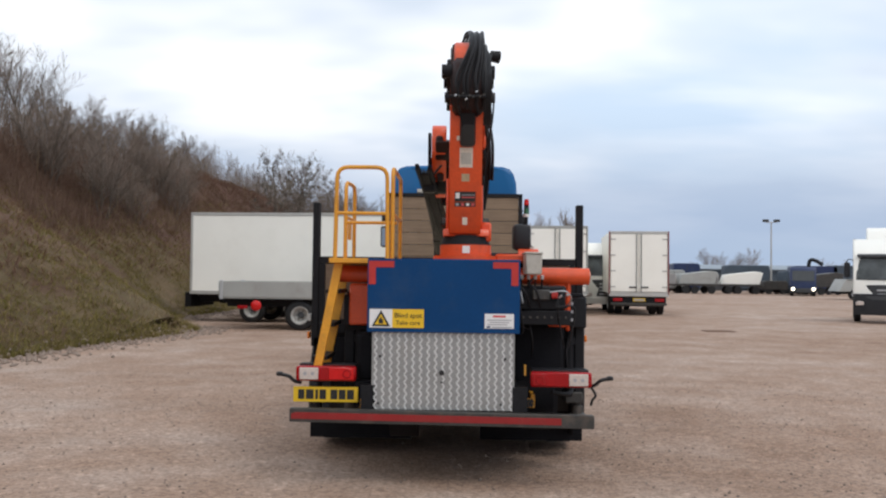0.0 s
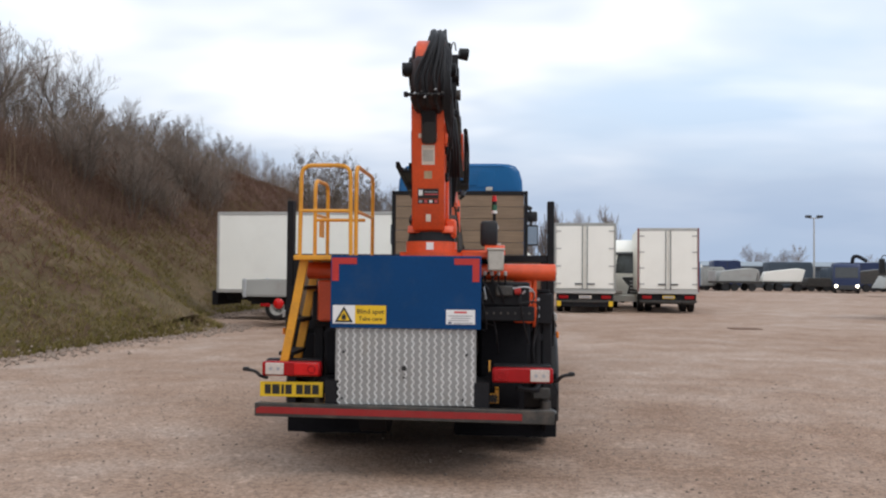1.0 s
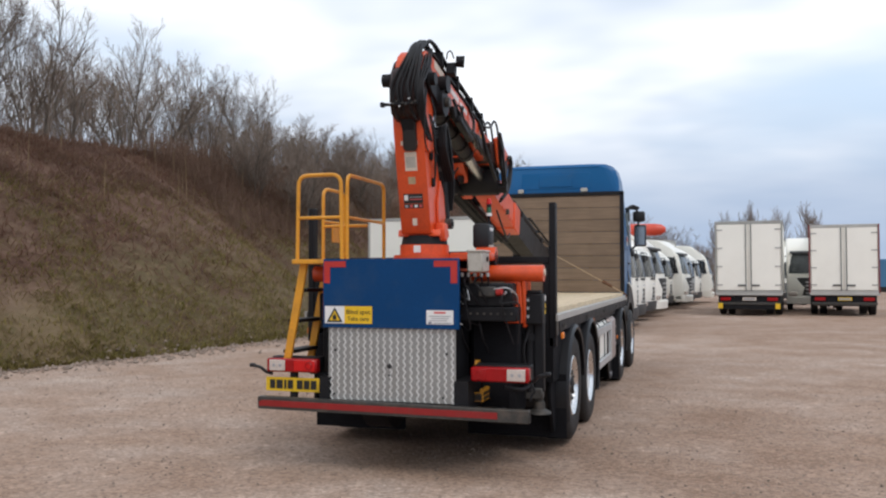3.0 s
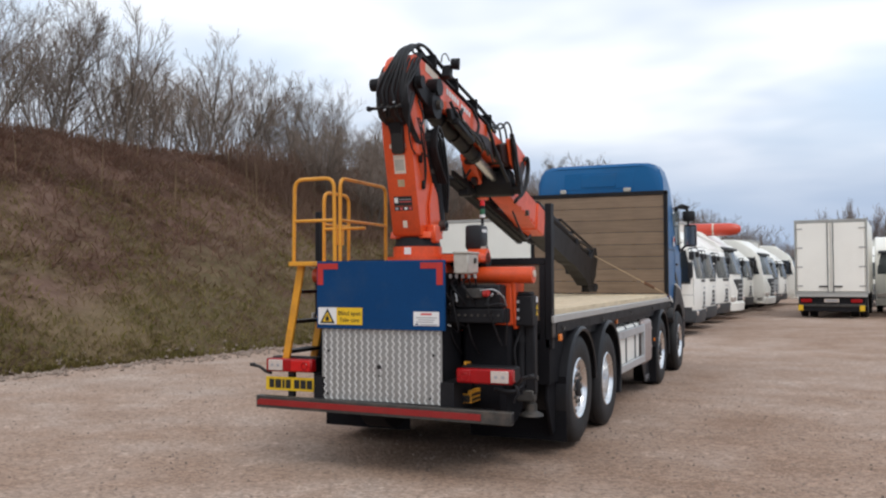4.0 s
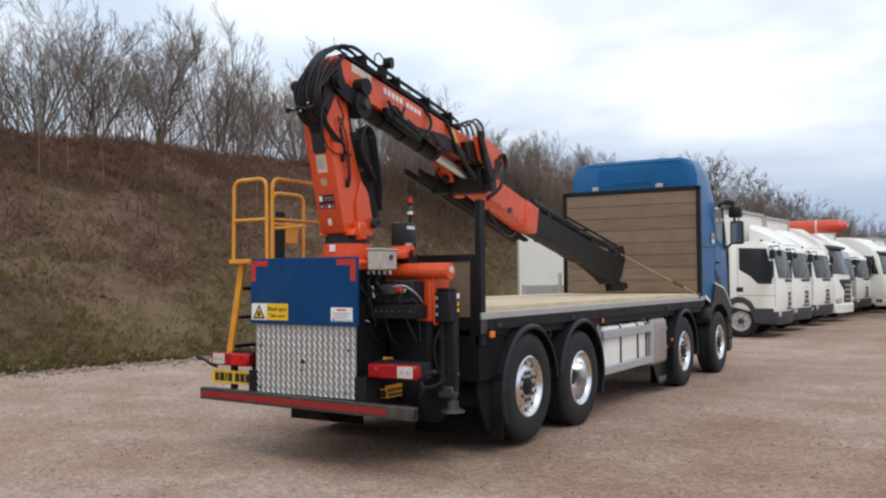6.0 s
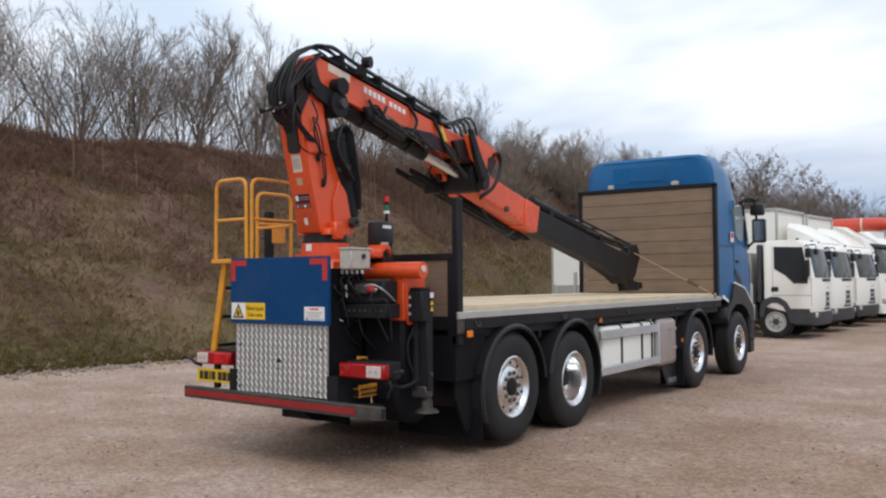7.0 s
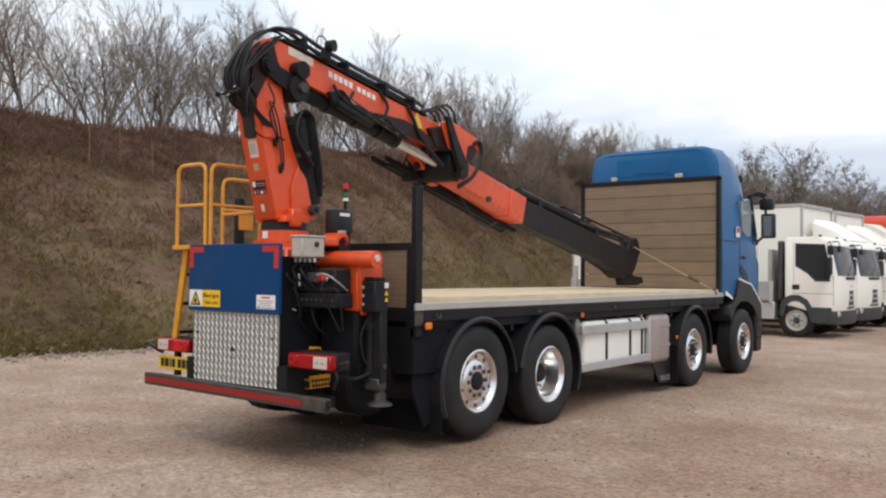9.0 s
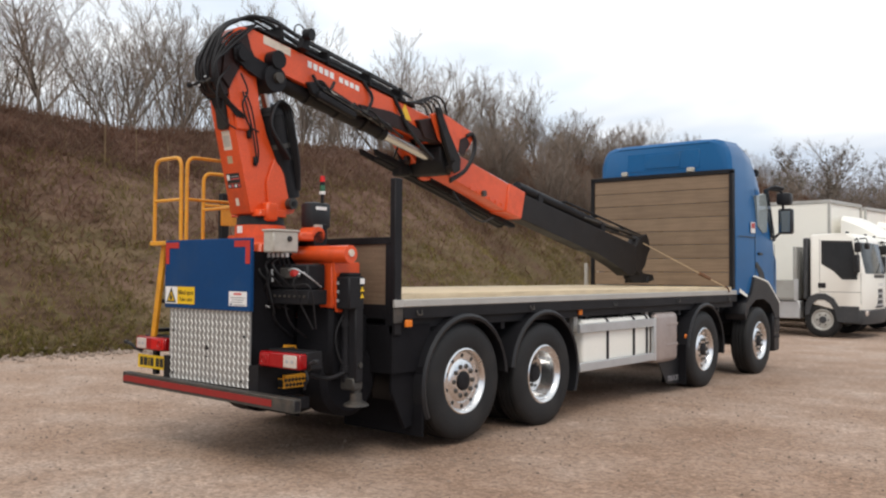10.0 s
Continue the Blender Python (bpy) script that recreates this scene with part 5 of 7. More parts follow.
part("ratchet", rod(p0.lerp(p1, 0.70), p0.lerp(p1, 0.84), 0.030, 0.022, 8), M_RUST, strap, "rusty ratchet")
part("hook", tube([p1, p1 + Vector((0.03, 0.04, -0.02)), p1 + Vector((0.05, 0.05, -0.08))], 0.012, 6), M_RUST, strap)


# ---- the loader crane ----
CX, CY = 0.16, 0.47
crane = thing("loader_crane", "orange hydraulic loader crane folded over the truck deck", "crane", pose(CX, CY, 0, 0, 0, 1.0))


def cp(name, profile, x0, x1, mat, bevel=0.008, label="", parent=None):
    """A crane plate or box from an outline in truck metres (y, z), between local x0 and x1."""
    return part(name, prism([(y - CY, z) for y, z in profile], x0, x1, "x", bevel), mat, parent or crane, label)


def chose(name, pts, r=0.017, mat=None, steps=5, parent=None):
    """A hose through points (local x, truck y, z)."""
    return part(name, tube([(x, y - CY, z) for x, y, z in pts], r, 7, steps), mat or M_HOSE, parent or crane)


# base: slew turret, cross tube and stabiliser beams
part("base_frame", box(-0.45, 0.30, -0.25, 0.35, 1.15, 1.78, 0.02), M_ORANGE, crane)
part("turret", rod((0, 0, 1.76), (0, 0, 1.84), 0.27, seg=32), M_ORANGE, crane)
part("turret", rod((0, 0, 1.84), (0, 0, 1.93), 0.215, seg=32), M_ORANGE, crane)
part("slew_ring", rod((0, 0, 1.93), (0, 0, 2.01), 0.205, 0.19, seg=32), M_BLACK, crane)
part("base_label", box(-0.03, 0.03, -0.222, -0.214, 1.86, 1.92), M_STICK_W, crane)
part("slew_housing", box(0.25, 0.62, -0.10, 0.12, 1.79, 1.86, 0.015), M_ORANGE, crane)
part("slew_tube", rod((0.05, 0.12, 1.80), (0.62, 0.12, 1.80), 0.075, seg=18), M_BLACK, crane)
part("slew_tube", rod((0.45, 0.10, 1.84), (0.62, 0.10, 1.84), 0.07, seg=18), M_ORANGE, crane)
# the big orange cross tubes
for s in (-1, 1):
    xa, xb = (-1.06, -0.55) if s < 0 else (0.42, 1.045)
    part("stabiliser_tube", rod((xa, 0.05, 1.68), (xb, 0.05, 1.68), 0.071, seg=24), M_ORANGE, crane, "round orange stabiliser tube")
    xe = xb if s > 0 else xa
    part("tube_cap", rod((xe, 0.05, 1.69), (xe + s * 0.012, 0.05, 1.69), 0.03, seg=14), M_CREAM, crane)
part("stabiliser_box", box(-0.97, -0.78, 0.0, 0.34, 1.25, 1.60, 0.015), M_ORANGE, crane)
part("stabiliser_box", box(0.70, 0.86, 0.03, 0.35, 1.25, 1.62, 0.015), M_ORANGE, crane)
part("stabiliser_bracket", prism([(0.02, 1.62), (0.30, 1.62), (0.22, 1.36), (0.16, 1.22), (0.06, 1.22), (0.04, 1.36)], 0.86, 0.89, "x", 0.004), M_ORANGE, crane)
part("stabiliser_beam", box(-1.0, 0.86, 0.10, 0.32, 1.20, 1.40, 0.01), M_BLACK, crane)
# stabiliser legs: a housing, a slim leg under it, a cylinder beside it, clevis and foot
for s in (-1, 1):
    x = 1.187 - CX if s > 0 else -0.86 - CX

    def sb(a, b, *rest):
        return box(min(x - s * a, x - s * b), max(x - s * a, x - s * b), *rest)

    leg = part("stabiliser_leg", sb(0.0, 0.085, 0.60 - CY, 0.69 - CY, 0.66, 1.30, 0.010), M_BLACK, crane, "black hydraulic stabiliser leg")
    part("leg_housing", sb(-0.003, 0.150, 0.52 - CY, 0.695 - CY, 1.245, 1.505, 0.012), M_BLACK, leg)
    part("leg_cap", sb(0.02, 0.135, 0.54 - CY, 0.68 - CY, 1.505, 1.535, 0.008), M_BLACK, leg)
    part("leg_tube", rod((x - s * 0.125, 0.62 - CY, 0.66), (x - s * 0.125, 0.62 - CY, 1.25), 0.038, seg=14), M_BLACK, leg)
    part("leg_collar", rod((x - s * 0.125, 0.62 - CY, 1.10), (x - s * 0.125, 0.62 - CY, 1.16), 0.050, seg=14), M_BLACK, leg)
    part("leg_collar", rod((x - s * 0.125, 0.62 - CY, 0.74), (x - s * 0.125, 0.62 - CY, 0.79), 0.050, seg=14), M_BLACK, leg)
    part("leg_clevis", sb(0.01, 0.165, 0.59 - CY, 0.70 - CY, 0.60, 0.70, 0.012), M_STEEL, leg)
    part("leg_rod", rod((x - s * 0.05, 0.66 - CY, 0.50), (x - s * 0.05, 0.66 - CY, 0.68), 0.036, seg=14), M_STEEL, leg)
    part("foot", lathe([(0, 0.03), (0, 0.048), (0.06, 0.05), (0.085, 0.10), (0.100, 0.105), (0.105, 0.05)], 20), M_STEEL, leg, "worn steel foot").matrix_basis = pose(x - s * 0.05, 0.66 - CY, 0.575, 0, 90, 0)
    part("leg_label", sb(-0.0065, -0.0035, 0.64 - CY, 0.688 - CY, 1.445, 1.490), M_STICK_W, leg)
    for k in range(2):
        part("leg_warning", prism([(0.642 - CY, 1.385 - k * 0.052), (0.686 - CY, 1.385 - k * 0.052), (0.664 - CY, 1.425 - k * 0.052)], x + s * 0.0035, x + s * 0.0065, "x"), M_STICK_Y, leg)
    for k in range(3):
        part("leg_mark", sb(0.110, 0.132, 0.514 - CY, 0.5195 - CY, 1.30 + 0.07 * k, 1.325 + 0.07 * k), M_GREYINK, leg)
    part("leg_pin", rod((x - s * 0.19, 0.65 - CY, 0.80), (x + s * 0.012, 0.65 - CY, 0.80), 0.022, seg=12), M_STEEL, leg)
    if s > 0:
        part("lamp_stay", tube([(x - 0.30, 0.40 - CY, 0.72), (x - 0.16, 0.46 - CY, 0.70), (x - 0.10, 0.58 - CY, 0.74)], 0.018, 8), M_BLACK, leg)
        part("leg_hose", tube([(x - 0.125, 0.585 - CY, 1.20), (x - 0.16, 0.54 - CY, 1.05), (x - 0.15, 0.55 - CY, 0.90), (x - 0.125, 0.585 - CY, 0.80)], 0.010, 7), M_HOSE, leg)

# control levers and valve block on the right side
valve = part("valve_block", box(0.30, 0.86, -0.22, -0.02, 1.28, 1.40, 0.01), M_BLACK, crane, "black hydraulic valve block")
part("valve_bank", box(0.36, 0.82, -0.20, 0.0, 1.40, 1.60, 0.015), M_BLACK, crane)
for k in range(7):
    x = 0.47 + k * 0.058
    part("valve_plug", rod((x, -0.232, 1.345), (x, -0.215, 1.345), 0.010, seg=10), M_STEEL, valve)
for k in range(5):
    x = 0.40 + k * 0.055
    part("control_lever", rod((x, -0.20, 1.58), (x, -0.23, 1.66), 0.008, seg=6), M_BLACK, valve)
    part("lever_knob", rod((x, -0.23, 1.655), (x, -0.235, 1.685), 0.014, seg=8), M_ALU, valve)
part("valve_cover", box(0.54, 0.69, -0.24, -0.10, 1.485, 1.57, 0.01), M_STEEL, crane)
part("emergency_button", rod((0.70, -0.24, 1.525), (0.745, -0.25, 1.53), 0.028, seg=12), M_REDMARK, crane)
gb = part("switch_box", box(0.475, 0.605, -0.36, -0.10, 1.69, 1.862, 0.012), M_GREYBOX, crane, "grey steel switch box")
part("box_knob", rod((0.605, -0.20, 1.80), (0.617, -0.20, 1.80), 0.022, seg=12), M_INK, gb)
part("box_lid", box(0.467, 0.613, -0.37, -0.09, 1.855, 1.873, 0.006), M_GREYBOX, gb)
for k in range(4):
    x = 0.36 + 0.085 * k
    chose("hydraulic_hose", [(x, 0.28, 1.42), (x - 0.05, 0.16, 1.50 + 0.02 * k), (x - 0.10, 0.20, 1.62), (x - 0.04, 0.33, 1.68)], 0.009)
    if k % 2:
        continue
    chose("hydraulic_hose", [(x, 0.30, 1.28), (x + 0.02, 0.31, 1.18), (x + 0.03, 0.36, 1.10), (x + 0.04, 0.5, 1.0)], 0.008)
chose("hydraulic_hose", [(0.34, 0.22, 1.60), (0.30, 0.16, 1.45), (0.33, 0.2, 1.30), (0.40, 0.25, 1.25)], 0.006, M_ALU)
for k in range(5):
    rk = random.Random(k)
    xx = rk.uniform(0.32, 0.84)
    chose("hydraulic_hose", [(xx, 0.30, rk.uniform(1.4, 1.6)), (xx + rk.uniform(-0.1, 0.1), 0.20, rk.uniform(1.42, 1.62)), (xx + rk.uniform(-0.1, 0.1), 0.24, rk.uniform(1.2, 1.5)), (xx + rk.uniform(-0.1, 0.1), 0.34, rk.uniform(1.0, 1.3))], 0.007)
    part("hose_fitting", rod((xx, 0.235 - CY, rk.uniform(1.42, 1.6)), (xx + 0.02, 0.225 - CY, rk.uniform(1.42, 1.6)), 0.009, seg=6), M_ALU, crane)
chose("hydraulic_hose", [(0.68, 0.2, 1.55), (0.80, 0.17, 1.56), (0.86, 0.25, 1.50), (0.84, 0.4, 1.42)], 0.006, M_ALU)
# black control unit with beacon
cu_ = part("control_unit", box(0.41, 0.56, 0.08, 0.30, 1.90, 2.12, 0.03, seg=2), M_PLASTIC, crane, "black control unit with white mark")
part("unit_mark", box(0.5605, 0.564, 0.12, 0.24, 2.055, 2.082), M_STICK_W, cu_)
part("unit_stand", box(0.47, 0.58, 0.12, 0.24, 1.80, 1.94, 0.01), M_BLACK, crane)
part("unit_foot", rod((0.54, 0.15, 1.86), (0.54, 0.15, 1.93), 0.05, seg=14), M_GREYBOX, crane)
part("beacon_pole", rod((0.53, 0.22, 2.12), (0.53, 0.22, 2.20), 0.014, seg=8), M_BLACK, crane)
part("beacon_base", rod((0.53, 0.22, 2.19), (0.53, 0.22, 2.215), 0.026, seg=14), M_STICK_W, crane)
part("beacon_green", rod((0.53, 0.22, 2.215), (0.53, 0.22, 2.265), 0.024, seg=14), material("green_lens", (0.03, 0.12, 0.06), 0.2), crane)
part("beacon_black", rod((0.53, 0.22, 2.265), (0.53, 0.22, 2.295), 0.022, seg=14), M_BLACK, crane)
part("beacon_red", rod((0.53, 0.22, 2.295), (0.53, 0.22, 2.345), 0.024, 0.018, seg=14), M_LENS_RED2, crane)

# column
col = cp("column", [(0.26, 2.02), (0.62, 2.02), (0.70, 2.05), (0.735, 2.12), (0.71, 2.20), (0.56, 2.44), (0.42, 2.68), (0.34, 2.90), (0.30, 3.28), (0.02, 3.28), (0.02, 3.10), (0.06, 2.86)], -0.145, 0.118, M_ORANGE, 0.012, "orange steel crane column")
cp("column_flange", [(0.30, 2.0), (0.60, 2.0), (0.58, 2.06), (0.32, 2.06)], -0.19, 0.19, M_ORANGE, 0.006)
for x0, x1 in ((0.118, 0.14), (-0.167, -0.145)):
    cp("column_cheek", [(0.44, 2.03), (0.64, 2.03), (0.72, 2.05), (0.75, 2.12), (0.71, 2.22), (0.58, 2.42), (0.50, 2.50), (0.42, 2.30)], x0, x1, M_ORANGE, 0.006)
part("pivot_pin", rod((-0.20, 0.665 - CY, 2.125), (0.20, 0.665 - CY, 2.125), 0.048, seg=20), M_STEEL, crane)
part("pivot_pin", rod((-0.21, 0.665 - CY, 2.125), (0.21, 0.665 - CY, 2.125), 0.022, seg=14), M_BLACK, crane)
part("column_slot", box(-0.065, 0.060, -0.46, -0.395, 2.76, 3.26, 0.03, seg=2), M_INK, crane).matrix_basis = Matrix.Translation((0, -0.04, 2.86)) @ pose(0, 0, 0, 9) @ Matrix.Translation((0, 0.055, -2.86))


def on_back(z):
    """The y of the column's back face at a height."""
    pts = [(0.26, 2.02), (0.06, 2.86), (0.02, 3.10), (0.02, 3.28)]
    for (ya, za), (yb, zb) in zip(pts, pts[1:]):
        if z <= zb:
            return ya + (yb - ya) * (z - za) / (zb - za) - CY
    return 0.02 - CY


def back_decal(name, x0, x1, z0, z1, mat, lift=0.002, label=""):
    bm = bmesh.new()
    ya, yb = on_back(z0) - lift, on_back(z1) - lift
    x0, x1 = x0 - 0.014, x1 - 0.014
    v = [bm.verts.new(p) for p in ((x0, ya, z0), (x1, ya, z0), (x1, yb, z1), (x0, yb, z1))]
    w = [bm.verts.new(p.co + Vector((0, 0.0015, 0))) for p in v]
    bm.faces.new(v)
    bm.faces.new(w[::-1])
    for k in range(4):
        bm.faces.new((v[k], v[(k + 1) % 4], w[(k + 1) % 4], w[k]))
    return part(name, bm, mat, col, label)


back_decal("maker_mark", -0.075, 0.075, 2.755, 2.79, M_CREAM)
back_decal("data_label", -0.05, 0.055, 2.545, 2.70, M_CREAM, label="worn cream data label")
back_decal("data_label_text", -0.04, 0.045, 2.57, 2.66, M_GREYBOX, 0.0042)
back_decal("round_label", -0.032, 0.032, 2.435, 2.495, M_STRAP)
back_decal("warning_label", -0.085, 0.085, 2.275, 2.355, M_INK, label="black warning label")
back_decal("warning_label_mark", -0.078, -0.045, 2.30, 2.345, M_STICK_W, 0.0042)
back_decal("warning_label_text", -0.03, 0.078, 2.305, 2.313, M_REDINK, 0.0042)
back_decal("warning_label_text", -0.03, 0.078, 2.325, 2.331, M_GREYINK, 0.0042)
back_decal("warning_label", -0.085, 0.085, 2.235, 2.27, M_INK)
for k in range(4):
    back_decal("warning_label_mark", -0.075 + k * 0.042, -0.05 + k * 0.042, 2.242, 2.263, (M_GREYINK, M_REDINK, M_STICK_W, M_REDINK)[k], 0.0042)
back_decal("grease_label", -0.02, 0.02, 2.09, 2.15, M_CREAM)
part("base_nub", rod((0.171, 0.46 - CY, 2.09), (0.185, 0.46 - CY, 2.09), 0.03, seg=12), M_CREAM, crane)
part("column_lug", box(0.12, 0.21, -0.10, 0.02, 1.96, 2.12, 0.015), M_ORANGE, crane)

# elbow: dark maroon cheek plates, link arms, joint pins
for x0, x1 in ((-0.145, -0.120), (0.1165, 0.135)):
    cp("elbow_plate", [(-0.05, 3.10), (-0.03, 3.34), (0.05, 3.45), (0.20, 3.535), (0.235, 3.38), (0.34, 3.26), (0.31, 3.16), (0.22, 3.18), (0.14, 3.26), (0.03, 3.02)], x0, x1, M_SHADERED, 0.008, "dark maroon elbow plate")
    cp("link_arm", [(0.04, 3.36), (0.12, 3.42), (0.24, 3.32), (0.44, 3.27), (0.56, 3.22), (0.57, 3.12), (0.46, 3.06), (0.36, 3.14), (0.18, 3.20), (0.06, 3.26)], x0 * 1.2, x1 * 1.2 + 0.004, M_BLACK, 0.008)
part("elbow_pin", rod((-0.21, 0.115 - CY, 3.31), (0.21, 0.115 - CY, 3.31), 0.055, seg=18), M_BLACK, crane)
part("elbow_pin", rod((-0.20, 0.47 - CY, 3.335), (0.22, 0.47 - CY, 3.335), 0.078, seg=20), M_BLACK, crane)
part("ram_eye", rod((-0.14, 0.45 - CY, 3.17), (0.20, 0.45 - CY, 3.17), 0.115, seg=24), M_BLACK, crane, "black ram eye")
part("ram_eye_pin", rod((-0.19, 0.47 - CY, 3.18), (0.235, 0.47 - CY, 3.18), 0.045, seg=14), M_STEEL, crane)
cp("elbow_housing", [(0.05, 2.94), (0.0, 2.95), (-0.07, 2.98), (-0.122, 3.08), (-0.13, 3.22), (-0.08, 3.36), (0.02, 3.41), (0.06, 3.2)], -0.128, 0.118, M_SHADERED, 0.03)
part("elbow_bar", rod((-0.165, -0.61, 3.06), (0.13, -0.61, 3.06), 0.014, seg=8), M_BLACK, crane)
part("bar_end", box(-0.19, -0.155, -0.63, -0.59, 3.04, 3.08, 0.006), M_BLACK, crane)
part("elbow_clamp", rod((-0.215, -0.47, 3.29), (-0.135, -0.47, 3.29), 0.055, seg=14), M_BLACK, crane)
for k in range(9):
    rk = random.Random(40 + k)
    x, z = -0.11 + 0.027 * k, 3.03 + 0.07 * rk.random()
    part("hose_fitting", rod((x, -0.628, z), (x + 0.012, -0.618, z + 0.012), 0.007, seg=6), M_ALU if k % 3 == 0 else M_STEEL, crane)
tongue = cp("column_tongue", [(0.105, 2.74), (0.085, 2.725), (0.06, 2.76), (0.0, 2.92), (-0.04, 3.04), (0.03, 3.06)], -0.075, 0.06, M_BLACK, 0.012)
for v in tongue.data.vertices:
    v.co.x *= min(1.0, 0.35 + (v.co.z - 2.73) * 2.6)
# lift cylinder in front of the column
part("lift_ram", rod((0.04, 0.72 - CY, 2.18), (0.04, 0.515 - CY, 2.92), 0.118, seg=24), M_BLACK, crane)
part("ram_gland", rod((0.04, 0.525 - CY, 2.88), (0.04, 0.508 - CY, 2.95), 0.128, 0.10, seg=24), M_BLACK, crane)
part("ram_band", rod((0.04, 0.60 - CY, 2.60), (0.04, 0.59 - CY, 2.64), 0.124, seg=24), M_STEEL, crane)
part("lift_ram_rod", rod((0.04, 0.515 - CY, 2.94), (0.03, 0.455 - CY, 3.15), 0.055, seg=14), M_CHROME, crane)
for k in range(4):
    x = 0.09 + 0.025 * k
    chose("hydraulic_hose", [(x + 0.06, 0.60, 2.50), (x + 0.05, 0.46 - 0.02 * k, 2.76), (x + 0.02, 0.50, 2.95 + 0.012 * k), (x, 0.60 + 0.015 * k, 2.95), (x + 0.02, 0.665, 2.80), (x + 0.03, 0.72, 2.50), (x, 0.76, 2.25)], 0.013)
    if k > 1:
        continue
    chose("hydraulic_hose", [(0.135 + 0.01 * k, 0.16 + 0.02 * k, 3.02), (0.16, 0.20 + 0.05 * math.sin(k * 2.3), 2.85 + 0.02 * k), (0.155, 0.26 + 0.03 * k, 2.66), (0.145, 0.30 + 0.02 * k, 2.50 + 0.05 * k), (0.13, 0.33, 2.45)], 0.007)
part("hose_clamp", box(0.116, 0.148, -0.19, -0.15, 2.42, 2.50, 0.012), M_BLACK, crane)
part("hose_clamp", box(0.116, 0.148, -0.26, -0.215, 2.64, 2.74, 0.012), M_BLACK, crane)
part("hose_plate", box(0.116, 0.145, -0.38, -0.24, 2.70, 2.88, 0.012), M_ORANGE, crane)

# first boom
b1 = cp("main_boom", [(-0.02, 3.34), (0.01, 3.44), (0.06, 3.51), (0.14, 3.56), (0.24, 3.575), (3.02, 3.10), (3.06, 3.02), (3.00, 2.90), (2.60, 2.90), (1.10, 3.155), (0.55, 3.262), (0.34, 3.27), (0.16, 3.26)], -0.115, 0.115, M_ORANGE, 0.012, "orange box-section main boom")
for y0, z0, w, h, sh, nm in ((0.88, 3.395, 0.34, 0.056, 0.175, "maker_mark"), (1.27, 3.325, 0.28, 0.048, 0.175, "model_mark")):
    n = 5 if nm == "maker_mark" else 4
    for k in range(n):
        ya = y0 + w * k / n
        za = z0 - (ya - y0) * sh
        yb = ya + w / n * 0.72
        cp(nm, [(ya, za - h / 2), (yb, za - h / 2 - (yb - ya) * sh), (yb, za + h / 2 - (yb - ya) * sh), (ya, za + h / 2)], 0.1165, 0.1185, M_STICK_W, 0, "", b1)
cp("pale_label", [(0.38, 3.47), (0.68, 3.418), (0.68, 3.488), (0.38, 3.54)], 0.1165, 0.1185, M_CREAM, 0, "", b1)
cp("yellow_triangle", [(2.11, 3.10), (2.29, 3.08), (2.19, 3.245)], 0.1165, 0.1185, M_STICK_Y, 0, "", b1)
# boom head: flanges where the second boom hangs, and the dark links
for x0, x1 in ((0.17, 0.20), (-0.33, -0.29)):
    cp("boom_head_plate", [(2.50, 3.18), (2.66, 3.22), (2.84, 3.19), (2.98, 3.13), (3.20, 3.09), (3.23, 2.99), (3.13, 2.87), (2.98, 2.83), (2.80, 2.86), (2.64, 2.93)], x0, x1, M_ORANGE, 0.010)
cp("head_cheek", [(2.42, 3.24), (2.50, 3.30), (2.62, 3.22), (2.74, 2.92), (3.00, 2.64), (2.95, 2.55), (2.86, 2.58), (2.52, 2.88), (2.40, 2.98)], -0.325, -0.170, M_ORANGE, 0.012)
# slots, opening and head box are coloured as shaded orange steel
part("cheek_slot", box(-0.285, -0.205, 2.385 - CY, 2.44 - CY, 3.02, 3.17, 0.02), M_SHADERED, crane)
part("cheek_slot", box(-0.275, -0.195, 2.60 - CY, 2.66 - CY, 2.70, 2.80, 0.02), M_SHADERED, crane)
cp("head_opening", [(2.99, 2.98), (3.10, 3.02), (3.17, 2.95), (3.05, 2.80), (2.96, 2.84)], 0.2005, 0.2055, M_SHADERED, 0.002)
cp("boom_head_box", [(2.34, 3.10), (2.60, 3.16), (3.02, 3.06), (3.04, 2.92), (2.80, 2.88), (2.44, 2.92)], -0.288, 0.168, M_SHADERED, 0.012)
cp("link_plate", [(2.54, 3.25), (2.63, 3.26), (2.75, 3.02), (2.97, 2.76), (2.96, 2.63), (2.86, 2.59), (2.78, 2.68), (2.66, 2.92)], 0.207, 0.238, M_EXT, 0.010, "worn black link plate")
cp("link_plate", [(2.52, 3.22), (2.62, 3.23), (2.72, 3.0), (2.94, 2.74), (2.93, 2.63), (2.82, 2.59), (2.70, 2.65), (2.60, 2.86)], -0.37, -0.335, M_BLACK, 0.006)
cp("link_block", [(2.70, 2.88), (2.84, 2.86), (2.94, 2.70), (2.88, 2.58), (2.78, 2.60), (2.70, 2.72)], -0.28, 0.165, M_BLACK, 0.012)
part("link_pin", rod((-0.38, 2.84 - CY, 2.66), (0.26, 2.84 - CY, 2.66), 0.058, seg=16), M_EXT, crane)
part("link_pin", rod((-0.36, 3.02 - CY, 2.97), (0.19, 3.02 - CY, 2.97), 0.045, seg=16), M_BLACK, crane)
